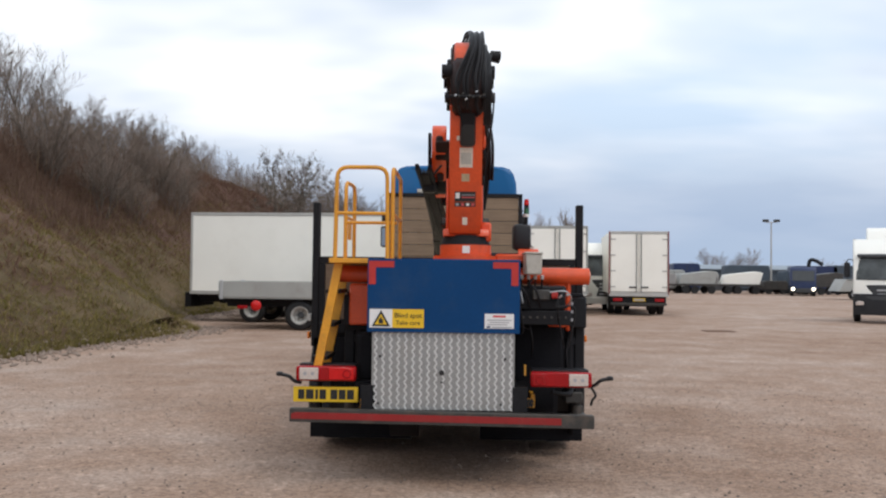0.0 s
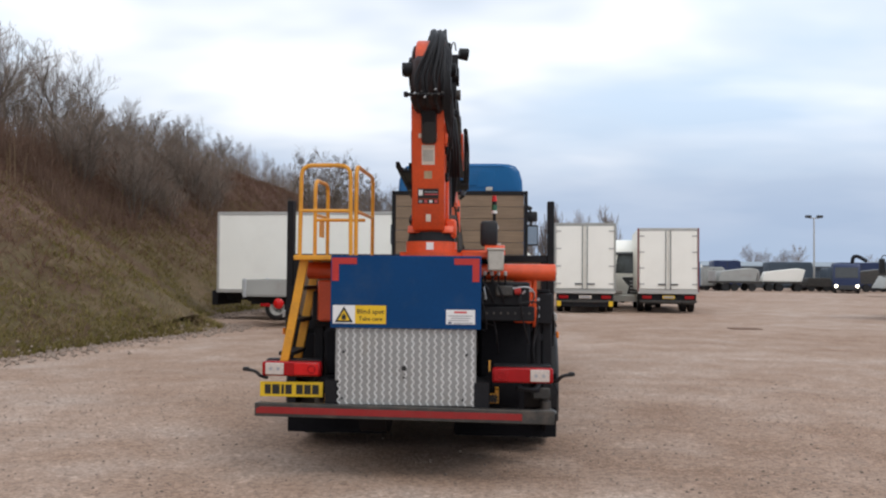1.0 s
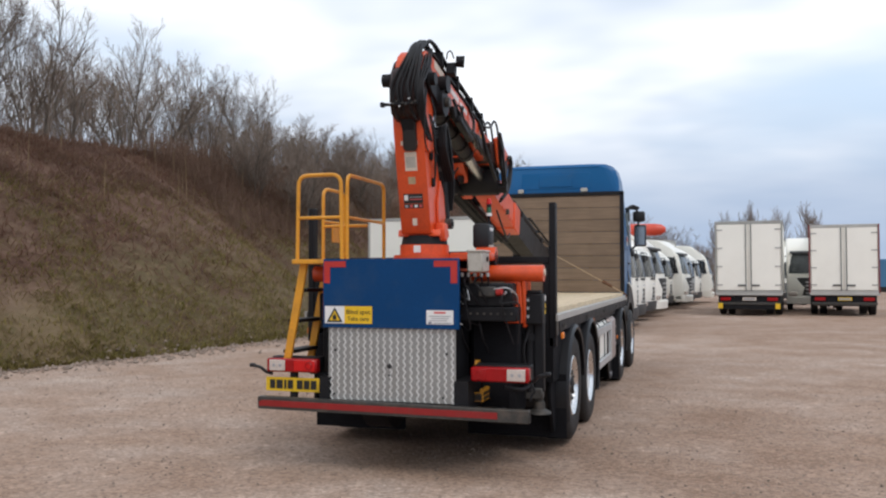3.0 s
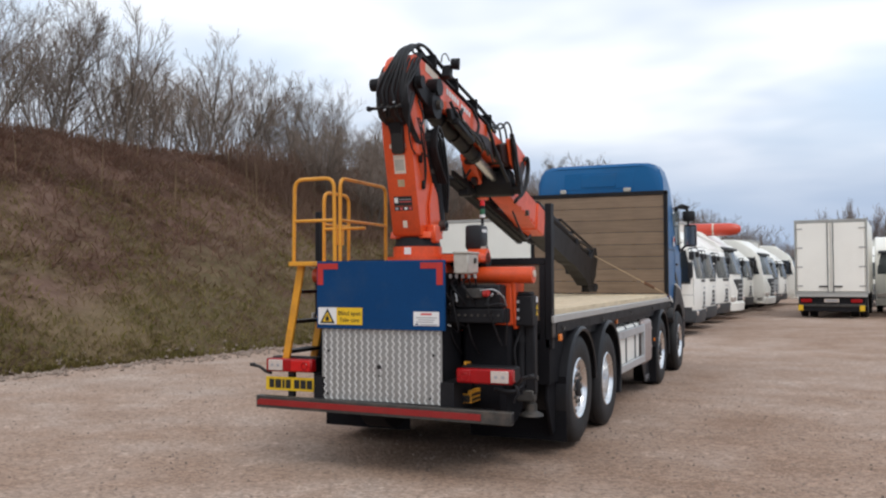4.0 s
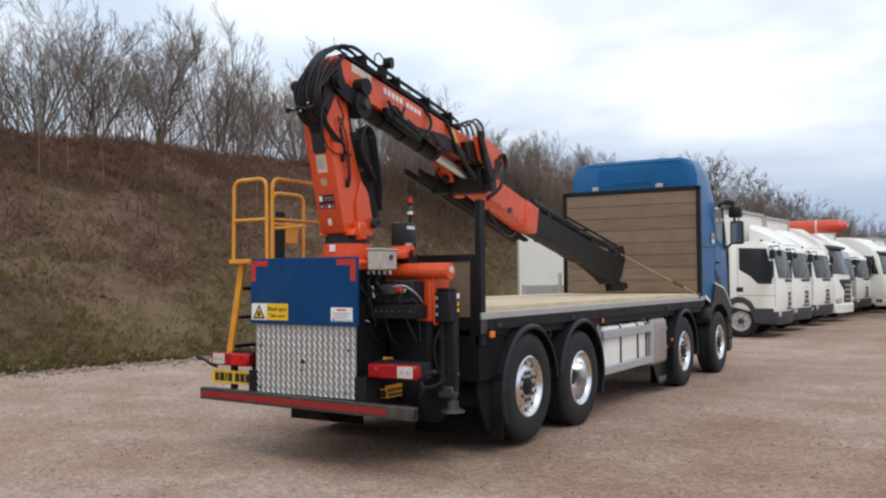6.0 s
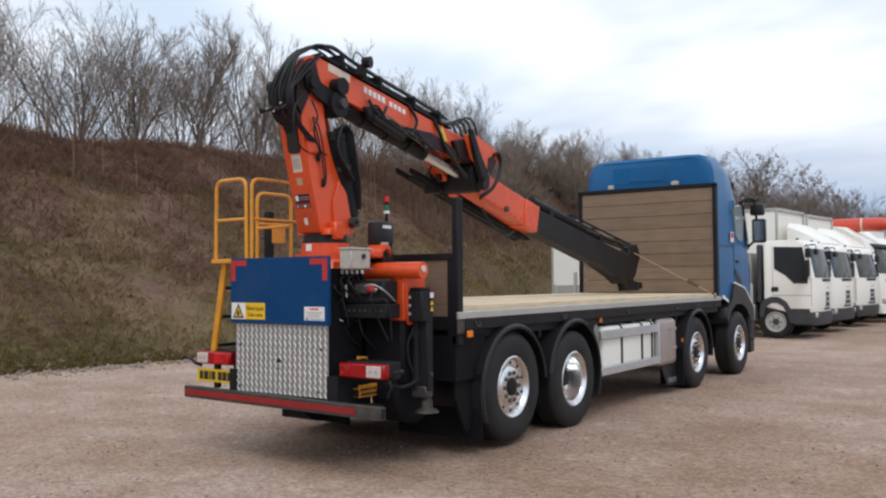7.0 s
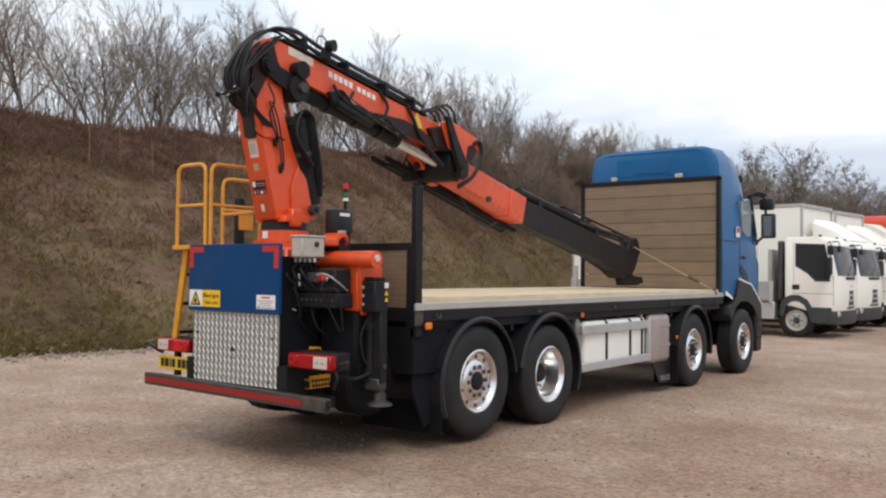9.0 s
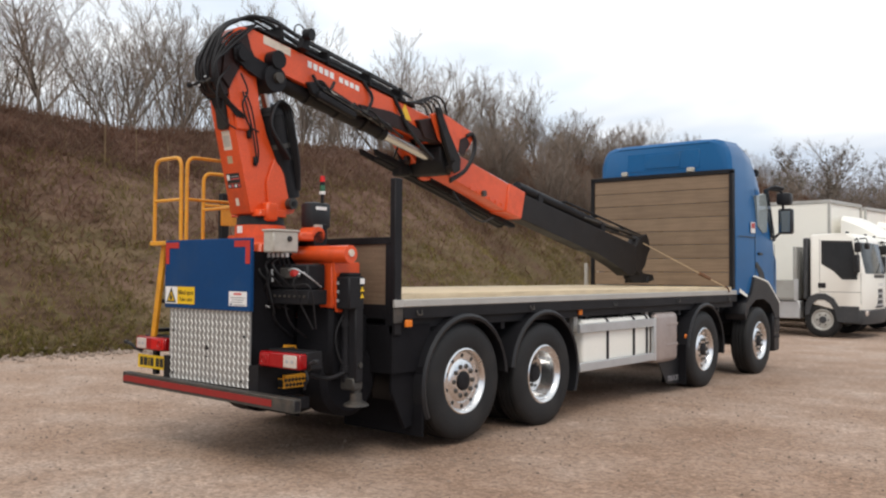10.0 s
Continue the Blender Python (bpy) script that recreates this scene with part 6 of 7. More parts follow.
# dark plates painted as the boom's shaded flank, with clamps and hoses
cp("valve_plate", [(1.50, 3.13), (1.96, 3.13), (2.20, 3.08), (2.42, 2.99), (2.60, 2.95), (2.62, 2.885), (2.46, 2.90), (2.12, 2.965), (1.82, 3.00), (1.56, 3.04)], 0.1165, 0.150, M_SHADERED, 0.010, "dark maroon plate for the boom's shaded flank")
cp("valve_plate", [(0.84, 3.22), (1.00, 3.25), (1.14, 3.20), (1.50, 3.10), (1.52, 3.02), (1.20, 3.06), (0.90, 3.12)], 0.1165, 0.165, M_BLACK, 0.012)
for y in (0.62, 0.98, 1.36, 1.70):
    z = 3.249 - (y - 0.44) * 0.201
    part("ram_clamp", rod((0.0, y - 0.03 - CY, z + 0.006), (0.0, y + 0.03 - CY, z - 0.006), 0.084, seg=20), M_EXT, crane)
    part("clamp_bolt", rod((0.06, y - CY, z), (0.095, y - CY, z), 0.014, seg=6), M_STEEL, crane)
for k in range(6):
    rk = random.Random(70 + k)
    y = 0.95 + 0.16 * k
    z = 3.20 - (y - 0.9) * 0.25
    chose("hydraulic_hose", [(0.15, y, z + 0.06), (0.185, y + 0.06, z + rk.uniform(-0.03, 0.06)), (0.19, y + 0.20, z - 0.06 + rk.uniform(-0.03, 0.05)), (0.16, y + 0.36, z - 0.10)], 0.011)
    part("hose_fitting", rod((0.175, y + 0.1 - CY, z), (0.185, y + 0.14 - CY, z - 0.012), 0.013, seg=6), M_STEEL, crane)
chose("hydraulic_hose", [(0.12, 2.02, 3.28), (0.15, 2.10, 3.14), (0.165, 2.16, 3.02), (0.18, 2.34, 2.86), (0.19, 2.55, 2.72)], 0.020)
# outer boom ram under the main boom
part("boom_ram", rod((0.0, 0.46 - CY, 3.245), (-0.01, 1.96 - CY, 2.944), 0.075, seg=20), M_BLACK, crane, "black hydraulic ram")
part("boom_ram_collar", rod((-0.01, 1.92 - CY, 2.952), (-0.01, 2.0 - CY, 2.936), 0.082, seg=20), M_BLACK, crane)
part("boom_ram_rod", rod((-0.01, 1.98 - CY, 2.940), (-0.03, 2.80 - CY, 2.772), 0.060, seg=18), M_CHROME, crane, "bright chromed piston rod")
part("ram_valve", box(0.14, 0.21, 0.46, 0.95, 3.02, 3.09, 0.015), M_BLACK, crane).matrix_basis = Matrix.Translation((0, 0.46, 3.06)) @ pose(0, 0, 0, -15) @ Matrix.Translation((0, -0.46, -2.99))
chose("steel_pipe", [(0.18, 1.05, 3.20), (0.19, 1.20, 3.14), (0.16, 1.60, 3.03), (0.12, 1.90, 2.97)], 0.006, M_GREYBOX)
chose("steel_pipe", [(0.19, 1.0, 3.17), (0.20, 1.20, 3.11), (0.17, 1.70, 2.98), (0.10, 1.92, 2.95)], 0.006, M_STEEL)
chose("hydraulic_hose", [(0.14, 0.92, 3.30), (0.17, 0.98, 3.20), (0.17, 1.10, 3.19), (0.17, 1.16, 3.27)], 0.016)
chose("hydraulic_hose", [(0.12, 1.58, 3.36), (0.15, 1.68, 3.22), (0.16, 1.60, 3.08), (0.16, 1.52, 3.02)], 0.016)
# hose pack: out of the column back, over the elbow and along the boom
for k in range(8):
    x = -0.10 + k * 0.029
    o = 0.018 * math.sin(k * 2.1)
    a = 0.022 * math.cos(k * 3.7)
    top = 0.050 + 0.023 * ((k * 3) % 4)
    chose("hose_run", [(x * 0.9, 0.06, 2.97 + a), (x, -0.05 + o, 2.985 + a), (x + a, -0.112 + o, 3.06), (x, -0.135 + o, 3.20), (x * 0.75 + 0.04, -0.095 + o, 3.37), (x * 0.5 + 0.06, -0.025 + o, 3.50 + o), (x * 0.5 + 0.06, 0.09 + o, 3.595), (x * 0.5 + 0.06, 0.26, 3.665 + o * 0.6), (x * 0.7 + 0.03, 0.50, 3.625 + top * 0.8), (x * 0.9 + 0.02, 0.80, 3.525 + top), (x * 0.9 + 0.03, 1.25, 3.435 + top), (x * 0.9 + 0.03, 1.9, 3.32 + top), (x * 0.9 + 0.02, 2.3, 3.245 + top)], 0.0105 + 0.003 * (k % 2), steps=6)
for k in range(4):
    x = 0.125 + 0.014 * k
    chose("hose_run", [(0.15, 0.10 + 0.03 * k, 2.80), (x, -0.04, 2.95), (x, -0.13, 3.10 + 0.03 * k), (x, -0.10 + 0.02 * k, 3.30), (x, -0.02 + 0.04 * k, 3.44), (x - 0.03, 0.12 + 0.03 * k, 3.53), (x - 0.05, 0.3, 3.61)], 0.010)
chose("hose_run", [(0.15, 0.02, 3.20), (0.19, -0.12, 3.05), (0.18, -0.12, 2.86), (0.16, -0.02, 2.74), (0.15, 0.08, 2.70)], 0.007)
chose("hose_run", [(0.16, 0.12, 3.16), (0.185, 0.17, 3.02), (0.185, 0.12, 2.90), (0.175, 0.20, 2.74), (0.17, 0.30, 2.70)], 0.008)
cp("hose_tray", [(0.30, 3.578), (2.35, 3.228), (2.35, 3.248), (0.32, 3.598)], -0.12, 0.125, M_BLACK, 0.003)
for y in (0.55, 1.1, 1.65, 2.1):
    z = 3.575 - (y - 0.24) * 0.1713
    cp("hose_bracket", [(y, z), (y + 0.04, z - 0.007), (y + 0.025, z + 0.128), (y, z + 0.132)], -0.13, 0.145, M_BLACK, 0.004)
cp("lamp_bracket", [(0.74, 3.50), (0.82, 3.48), (0.84, 3.60), (0.78, 3.61)], 0.12, 0.20, M_BLACK, 0.004)
part("boom_lamp", rod((0.21, 0.76 - CY, 3.61), (0.285, 0.78 - CY, 3.605), 0.048, 0.055, 16), M_BLACK, crane, "round black work lamp")
chose("lamp_wire", [(0.14, 0.70, 3.62), (0.15, 0.70, 3.68), (0.17, 0.74, 3.70), (0.18, 0.80, 3.65)], 0.006)
for k in range(5):
    x = -0.12 + 0.07 * k
    chose("hose_loop", [(x, 2.20, 3.25), (x, 2.42, 3.29 + 0.02 * (k % 2)), (x, 2.60, 3.345 + 0.01 * k), (x, 2.76, 3.34), (x + 0.01, 2.84, 3.22 - 0.02 * k), (x + 0.02, 2.96, 3.08)], 0.012)
for k in range(3):
    chose("hose_loop", [(0.21 + 0.012 * k, 2.58, 3.24), (0.25, 2.60 + 0.03 * k, 3.08), (0.255, 2.68, 2.90), (0.25, 2.78 + 0.03 * k, 2.72)], 0.014)
chose("hose_loop", [(0.20, 3.10, 3.02), (0.225, 3.19, 3.05), (0.225, 3.22, 2.90), (0.215, 3.08, 2.66), (0.19, 2.84, 2.53)], 0.022)
chose("hose_loop", [(0.16, 3.08, 3.02), (0.20, 3.22, 3.03), (0.20, 3.255, 2.88), (0.19, 3.12, 2.66), (0.17, 2.86, 2.51)], 0.018)

# second boom and its black extensions
cp("outer_boom", [(2.84, 2.87), (3.20, 2.80), (4.34, 2.53), (4.37, 2.49), (4.30, 2.22), (4.24, 2.20), (4.00, 2.27), (3.60, 2.395), (2.88, 2.58)], -0.135, 0.10, M_ORANGE, 0.012, "orange box-section outer boom")
cp("boom_collar", [(4.06, 2.60), (4.40, 2.52), (4.31, 2.19), (3.98, 2.26)], -0.155, 0.12, M_ORANGE, 0.012)
cp("extension_boom", [(4.30, 2.525), (7.50, 1.955), (7.56, 1.90), (7.54, 1.68), (7.38, 1.53), (7.16, 1.52), (6.92, 1.64), (6.22, 1.835), (5.98, 1.86), (5.90, 1.895), (4.24, 2.215)], -0.11, 0.085, M_EXT, 0.012, "black telescopic boom extension")
part("extension_ram", rod((0.01, 4.36 - CY, 2.595), (0.0, 6.45 - CY, 2.225), 0.062, seg=16), M_BLACK, crane)
part("extension_ram", rod((-0.07, 5.0 - CY, 2.50), (-0.07, 7.1 - CY, 2.165), 0.045, seg=14), M_BLACK, crane)
for x in (0.06, -0.09):
    part("ram_guide", rod((x, 5.45 - CY, 2.475), (x, 7.62 - CY, 2.125), 0.016, seg=8), M_BLACK, crane)
for y in (5.45, 6.3, 7.1):
    part("guide_bridge", rod((-0.09, y - CY, 2.475 - 0.1613 * (y - 5.45)), (0.06, y - CY, 2.475 - 0.1613 * (y - 5.45)), 0.018, seg=8), M_BLACK, crane)
part("extension_ram_rod", rod((0.0, 6.40 - CY, 2.20), (0.0, 7.74 - CY, 2.045), 0.022, seg=10), M_STEEL, crane)
part("extension_ram_rod", rod((0.06, 5.9 - CY, 2.30), (0.06, 7.70 - CY, 2.10), 0.018, seg=8), M_STEEL, crane)
for y, z in ((4.75, 2.46), (6.36, 2.185)):
    cp("ram_bracket", [(y, z - 0.16), (y + 0.10, z - 0.18), (y + 0.11, z + 0.06), (y + 0.01, z + 0.08)], -0.11, 0.08, M_BLACK, 0.005)
cp("tip_bracket", [(7.38, 1.95), (7.60, 2.12), (7.76, 2.15), (7.84, 2.06), (7.88, 1.92), (7.78, 1.84), (7.70, 1.66), (7.52, 1.54), (7.38, 1.60)], -0.10, 0.09, M_EXT, 0.008)
cp("tip_hook", [(7.42, 1.62), (7.66, 1.62), (7.72, 1.55), (8.06, 1.54), (8.10, 1.45), (7.80, 1.41), (7.40, 1.41), (7.26, 1.50)], -0.06, 0.05, M_BLACK, 0.01)
for k in range(5):
    part("tip_shackle", rod((-0.05 + 0.025 * k, 7.36 + 0.12 * k - CY, 1.42), (-0.05 + 0.025 * k, 7.40 + 0.12 * k - CY, 1.50 + 0.03 * (k % 2)), 0.028, seg=8), M_BLACK, crane)
part("side_ram", rod((-0.33, 2.70 - CY, 2.66), (-0.27, 6.2 - CY, 2.02), 0.055, seg=14), M_BLACK, crane)
part("side_valve", box(-0.42, -0.28, 2.58 - CY, 2.74 - CY, 2.58, 2.76, 0.02), M_BLACK, crane)
for k in range(3):
    chose("hydraulic_hose", [(-0.38 + 0.02 * k, 2.62, 2.74), (-0.41 + 0.02 * k, 2.85, 2.62), (-0.37 + 0.01 * k, 3.6, 2.44), (-0.33, 4.6, 2.25)], 0.014)
part("side_ram_rod", rod((-0.27, 6.2 - CY, 2.02), (-0.22, 7.4 - CY, 1.78), 0.03, seg=10), M_STEEL, crane)
for y, z in ((3.3, 2.60), (5.2, 2.22), (6.2, 2.02), (7.35, 1.80)):
    cp("ram_bracket", [(y, z - 0.08), (y + 0.10, z - 0.10), (y + 0.11, z + 0.06), (y + 0.01, z + 0.08)], -0.34, -0.10, M_BLACK, 0.005)
# guide tray under the booms, on their far flank
def slant(ob):
    """Leads a part of the tray inwards as it runs forward."""
    for v in ob.data.vertices:
        v.co.x += 0.12 * (v.co.y + CY - 2.3)
    return ob


for x0, o in ((-0.48, 0.0), (-0.36, 0.08)):
    slant(cp("hose_guide", [(2.16 + o, 2.835 - 0.02 * o), (2.17 + o, 2.775), (4.30 + o, 2.095), (4.38 + o, 2.105), (4.35 + o, 2.145)], x0, x0 + 0.04, M_BLACK, 0.004))
slant(cp("guide_tray", [(2.32, 2.765), (2.32, 2.735), (4.26, 2.12), (4.26, 2.142)], -0.44, -0.36, M_BLACK, 0.002))
for k in range(7):
    y = 2.36 + k * 0.32
    z = 2.765 - (y - 2.32) * 0.32
    slant(part("guide_rung", rod((-0.47, y - CY, z), (-0.33, y - CY, z), 0.02, seg=8), M_BLACK, crane))
for y in (2.46, 2.66):
    chose("guide_strut", [(-0.22, y, 2.86), (-0.36, y + 0.06, 2.70)], 0.012, steps=1)
for k in range(4):
    x = -0.455 + k * 0.035
    slant(chose("hose_run", [(x, 2.4, 2.79), (x, 3.0, 2.60), (x, 3.6, 2.405), (x, 4.25, 2.19)], 0.014))
chose("hose_loop", [(0.10, 3.0, 2.42), (0.13, 3.2, 2.22), (0.12, 3.5, 2.12), (0.10, 3.75, 2.18)], 0.012)
part("guide_roller", rod((0.09, 3.55 - CY, 2.44), (0.135, 3.55 - CY, 2.44), 0.035, seg=14), M_STEEL, crane)
for k in range(6):
    y = 3.30 + 0.12 * k
    part("boom_nub", box(0.10, 0.112, y - CY, y + 0.04 - CY, 2.46 - 0.028 * k, 2.50 - 0.028 * k, 0.004), M_ORANGE, crane)
cp("boom_bright_edge", [(3.16, 2.815), (4.34, 2.54), (4.34, 2.552), (3.16, 2.83)], -0.10, 0.06, M_ALU, 0)

# ---- yellow access ladder and cage ----
cage = thing("access_ladder", "yellow steel access ladder with guard rails beside the crane", "ladder")
YR = 0.017


def hoop(points, name="guard_rail", r=YR):
    part(name, tube(rounded(points, 0.09), r, 8, 0), M_YELLOW, cage)


hoop([(-0.885, 0.10, 1.80), (-0.875, 0.10, 2.535), (-0.475, 0.10, 2.535), (-0.465, 0.10, 1.80)])
part("guard_rail", rod((-0.88, 0.10, 2.165), (-0.47, 0.10, 2.165), 0.014), M_YELLOW, cage)
hoop([(-0.43, 0.13, 1.70), (-0.43, 0.13, 2.535), (-0.43, 1.02, 2.535), (-0.43, 1.02, 1.70)])
part("guard_rail", rod((-0.43, 0.13, 2.165), (-0.43, 1.02, 2.165), 0.014), M_YELLOW, cage)
hoop([(-0.87, 0.60, 1.80), (-0.87, 0.60, 2.47), (-0.85, 1.04, 2.47), (-0.85, 1.04, 1.80)])
part("guard_rail", rod((-0.87, 0.60, 2.165), (-0.85, 1.04, 2.165), 0.014), M_YELLOW, cage)
part("guard_rail", rod((-0.43, 0.60, 2.12), (-0.87, 0.60, 2.12), 0.014), M_YELLOW, cage)
part("hinge_plate", box(-0.878, -0.866, 0.80, 0.98, 1.98, 2.14, 0.004), M_YELLOW, cage)
part("platform", box(-0.93, -0.43, 0.08, 1.0, 1.765, 1.805, 0.006), M_YELLOW, cage)
for y in (0.18, 0.66):
    part("stringer", prism([(-0.83, 1.77), (-0.90, 1.77), (-1.07, 0.86), (-1.00, 0.86)], y, y + 0.03, "y", 0.003), M_YELLOW, cage)
for z in (1.52, 1.25, 0.98):
    x = -0.865 - (1.77 - z) * 0.187
    part("tread", box(x - 0.06, x + 0.06, 0.21, 0.66, z, z + 0.03), M_BLACK, cage)


# ---- other vehicles in the yard ----
def bowed(profile, y0, y1, bow, reach=1.0, edge=0.0, n=12):
    """An outline in (x, z) drawn from y0 to y1; its front bows forward in the middle, its side edges are rounded."""
    bm = bmesh.new()
    rows_ = []
    for k in range(n + 1):
        u = -math.cos(math.pi * k / n)
        y = (y0 + y1) / 2 + u * (y1 - y0) / 2
        rows_.append([bm.verts.new((x + bow * (1 - abs(u) ** 2.6) * max(0.0, min(1.0, 1 + x / reach)), y, z)) for x, z in profile])
    m_ = len(profile)
    for a, c in zip(rows_, rows_[1:]):
        for q in range(m_):
            bm.faces.new((a[q], a[(q + 1) % m_], c[(q + 1) % m_], c[q]))
    caps = [bm.faces.new(rows_[0]), bm.faces.new(rows_[-1][::-1])]
    if edge:
        bmesh.ops.bevel(bm, geom=[e for fc in caps for e in fc.edges], offset=edge, segments=3, affect="EDGES", profile=0.5)
    return bm


def small_cab(parent, paint, deflector=True, z_roof=2.60):
    """A tilt cab that faces +x, its front near x = 0, near side at y = 0, 2.3 wide."""
    W = 2.3
    prof = [(-0.06, 0.66), (-0.02, 0.80), (-0.01, 1.05), (-0.02, 1.56), (-0.22, 2.38), (-0.30, 2.50), (-0.44, z_roof - 0.02), (-0.60, z_roof), (-1.72, z_roof), (-1.80, z_roof - 0.06), (-1.80, 0.95), (-1.70, 0.80), (-0.70, 0.66)]
    cab_ = part("cab", bowed(prof, 0, W, 0.22, 0.9, 0.07), paint, parent)
    for y0, y1 in ((-0.006, 0.012), (W - 0.012, W + 0.006)):
        part("window_frame", prism([(-1.40, 2.43), (-0.34, 2.40), (-0.23, 2.0), (-0.16, 1.45), (-0.68, 1.45), (-0.98, 1.66), (-1.40, 1.84)], y0 + 0.003, y1 - 0.003, "y", 0), M_INK, cab_)
        part("side_window", prism([(-1.34, 2.38), (-0.38, 2.35), (-0.28, 2.0), (-0.22, 1.51), (-0.66, 1.51), (-0.95, 1.71), (-1.34, 1.88)], y0, y1, "y", 0), M_GLASS, cab_, "dark side window")
        part("door_seam", box(-1.46, -1.45, y0 + 0.003, y1 - 0.003, 0.95, 2.46), M_GREYPLA, cab_)
        part("door_seam", box(-0.05, -0.04, y0 + 0.003, y1 - 0.003, 0.85, 1.60), M_GREYPLA, cab_)
        part("door_seam", box(-1.45, -0.05, y0 + 0.003, y1 - 0.003, 1.135, 1.145), M_GREYPLA, cab_)
        part("door_handle", box(-1.52, -1.24, y0 - 0.006, y1 + 0.006, 1.23, 1.37, 0.02), M_PLASTIC, cab_)
    scr = [(-0.02, 1.60), (-0.20, 2.36), (-0.185, 2.365), (0.005, 1.60)]
    part("windscreen", bowed(scr, 0.10, W - 0.10, 0.215, 0.9), M_GLASS2, cab_, "curved grey windscreen")
    part("wiper_panel", bowed([(-0.02, 1.50), (-0.018, 1.57), (0.005, 1.57), (0.005, 1.50)], 0.25, W - 0.25, 0.215, 0.9), M_PLASTIC, cab_)
    for y in (0.75, 1.35):
        part("wiper", rod((0.23, y, 1.60), (0.15, y + 0.55, 1.86), 0.010, seg=6), M_PLASTIC, cab_)
    part("grille", bowed([(-0.04, 0.74), (-0.04, 1.24), (0.01, 1.22), (0.01, 0.76)], 0.40, W - 0.40, 0.20, 0.9), M_GREYPLA, cab_)
    for k in range(3):
        part("grille_slat", bowed([(-0.02, 0.80 + k * 0.14), (-0.02, 0.85 + k * 0.14), (0.025, 0.85 + k * 0.14), (0.025, 0.80 + k * 0.14)], 0.50, W - 0.50, 0.20, 0.9), M_ALU, cab_)
    part("bumper", bowed([(-0.02, 0.36), (0.02, 0.50), (0.01, 0.70), (-0.10, 0.72), (-0.55, 0.72), (-0.60, 0.36)], -0.01, W + 0.01, 0.20, 0.9, 0.05), M_GREYPLA, parent, "grey plastic bumper")
    for y0 in (0.10, W - 0.46):
        part("headlamp", box(-0.02, 0.12, y0, y0 + 0.36, 0.56, 0.70, 0.03), M_LENS_WHITE, parent)
    arch = [(-1.98, 0.55), (-1.96, 0.84), (-1.84, 1.02), (-1.55, 1.10), (-1.25, 1.10), (-0.96, 0.98), (-0.76, 0.74), (-0.66, 0.40), (-0.84, 0.40), (-0.91, 0.66), (-1.08, 0.86), (-1.28, 0.95), (-1.52, 0.95), (-1.70, 0.86), (-1.80, 0.66), (-1.82, 0.55)]
    for y0, y1 in ((-0.02, 0.22), (W - 0.22, W + 0.02)):
        part("wheel_arch", prism(arch, y0, y1, "y", 0.01), M_GREYPLA, parent, "grey plastic wheel arch")
        part("side_sill", box(-0.80, -0.10, y0 + 0.005, y1 - 0.005, 0.385, 0.80, 0.02), M_GREYPLA, parent)
    for s, y in ((-1, -0.16), (1, W + 0.16)):
        part("mirror_arm", tube([(-0.26, y - s * 0.2, 2.42), (-0.08, y, 2.40), (-0.10, y, 1.70), (-0.18, y - s * 0.2, 1.55)], 0.020, 6), M_PLASTIC, parent)
        part("mirror_head", box(-0.22, -0.04, y - 0.10, y + 0.10, 1.62, 2.06, 0.03), M_PLASTIC, parent)
        part("mirror_head", box(-0.18, 0.02, y - 0.09, y + 0.09, 2.12, 2.36, 0.03), M_PLASTIC, parent)
    part("front_mirror", box(0.02, 0.16, 0.10, 0.34, 2.20, 2.36, 0.03), M_PLASTIC, parent)
    part("mirror_arm", tube([(-0.16, 0.20, 2.46), (0.06, 0.20, 2.46), (0.10, 0.20, 2.34)], 0.016, 6), M_PLASTIC, parent)
    part("roof_lamp", box(-0.66, -0.56, 0.25, 0.34, z_roof, z_roof + 0.05, 0.01), M_PLASTIC, parent)
    part("roof_lamp", box(-0.66, -0.56, W - 0.34, W - 0.25, z_roof, z_roof + 0.05, 0.01), M_PLASTIC, parent)
    for k in range(3):
        part("panel_mark", bowed([(-0.01, 1.30), (-0.01, 1.36), (0.003, 1.36), (0.003, 1.30)], 0.95 + 0.15 * k, 1.05 + 0.15 * k, 0.22, 0.9, n=2), M_ALU, cab_)
    if deflector:
        bm = bmesh.new()
        rows_ = []
        for x, h, inset in ((-0.40, 0.02, 0.32), (-0.58, 0.12, 0.28), (-0.90, 0.28, 0.25), (-1.35, 0.48, 0.22), (-1.80, 0.64, 0.20), (-1.88, 0.66, 0.20)):
            w0, w1 = inset, W - inset
            rows_.append([bm.verts.new(p) for p in ((x, w0, z_roof), (x, w0 + 0.03, z_roof + h * 0.8), (x, w0 + 0.18, z_roof + h), (x, w1 - 0.18, z_roof + h), (x, w1 - 0.03, z_roof + h * 0.8), (x, w1, z_roof))])
        for a, c in zip(rows_, rows_[1:]):
            for q in range(6):
                bm.faces.new((a[q], a[(q + 1) % 6], c[(q + 1) % 6], c[q]))
        bm.faces.new(rows_[0])
        bm.faces.new(rows_[-1][::-1])
        part("wind_deflector", bm, paint, parent, "curved white roof wind deflector")


def shorten(parent, factor=0.68, about=-1.8):
    """Shorten a cab along x, with all its parts."""
    m = Matrix.Translation((about, 0, 0)) @ Matrix.Diagonal((factor, 1, 1, 1)) @ Matrix.Translation((-about, 0, 0))
    for o in parent.children_recursive:
        o.data.transform(m)


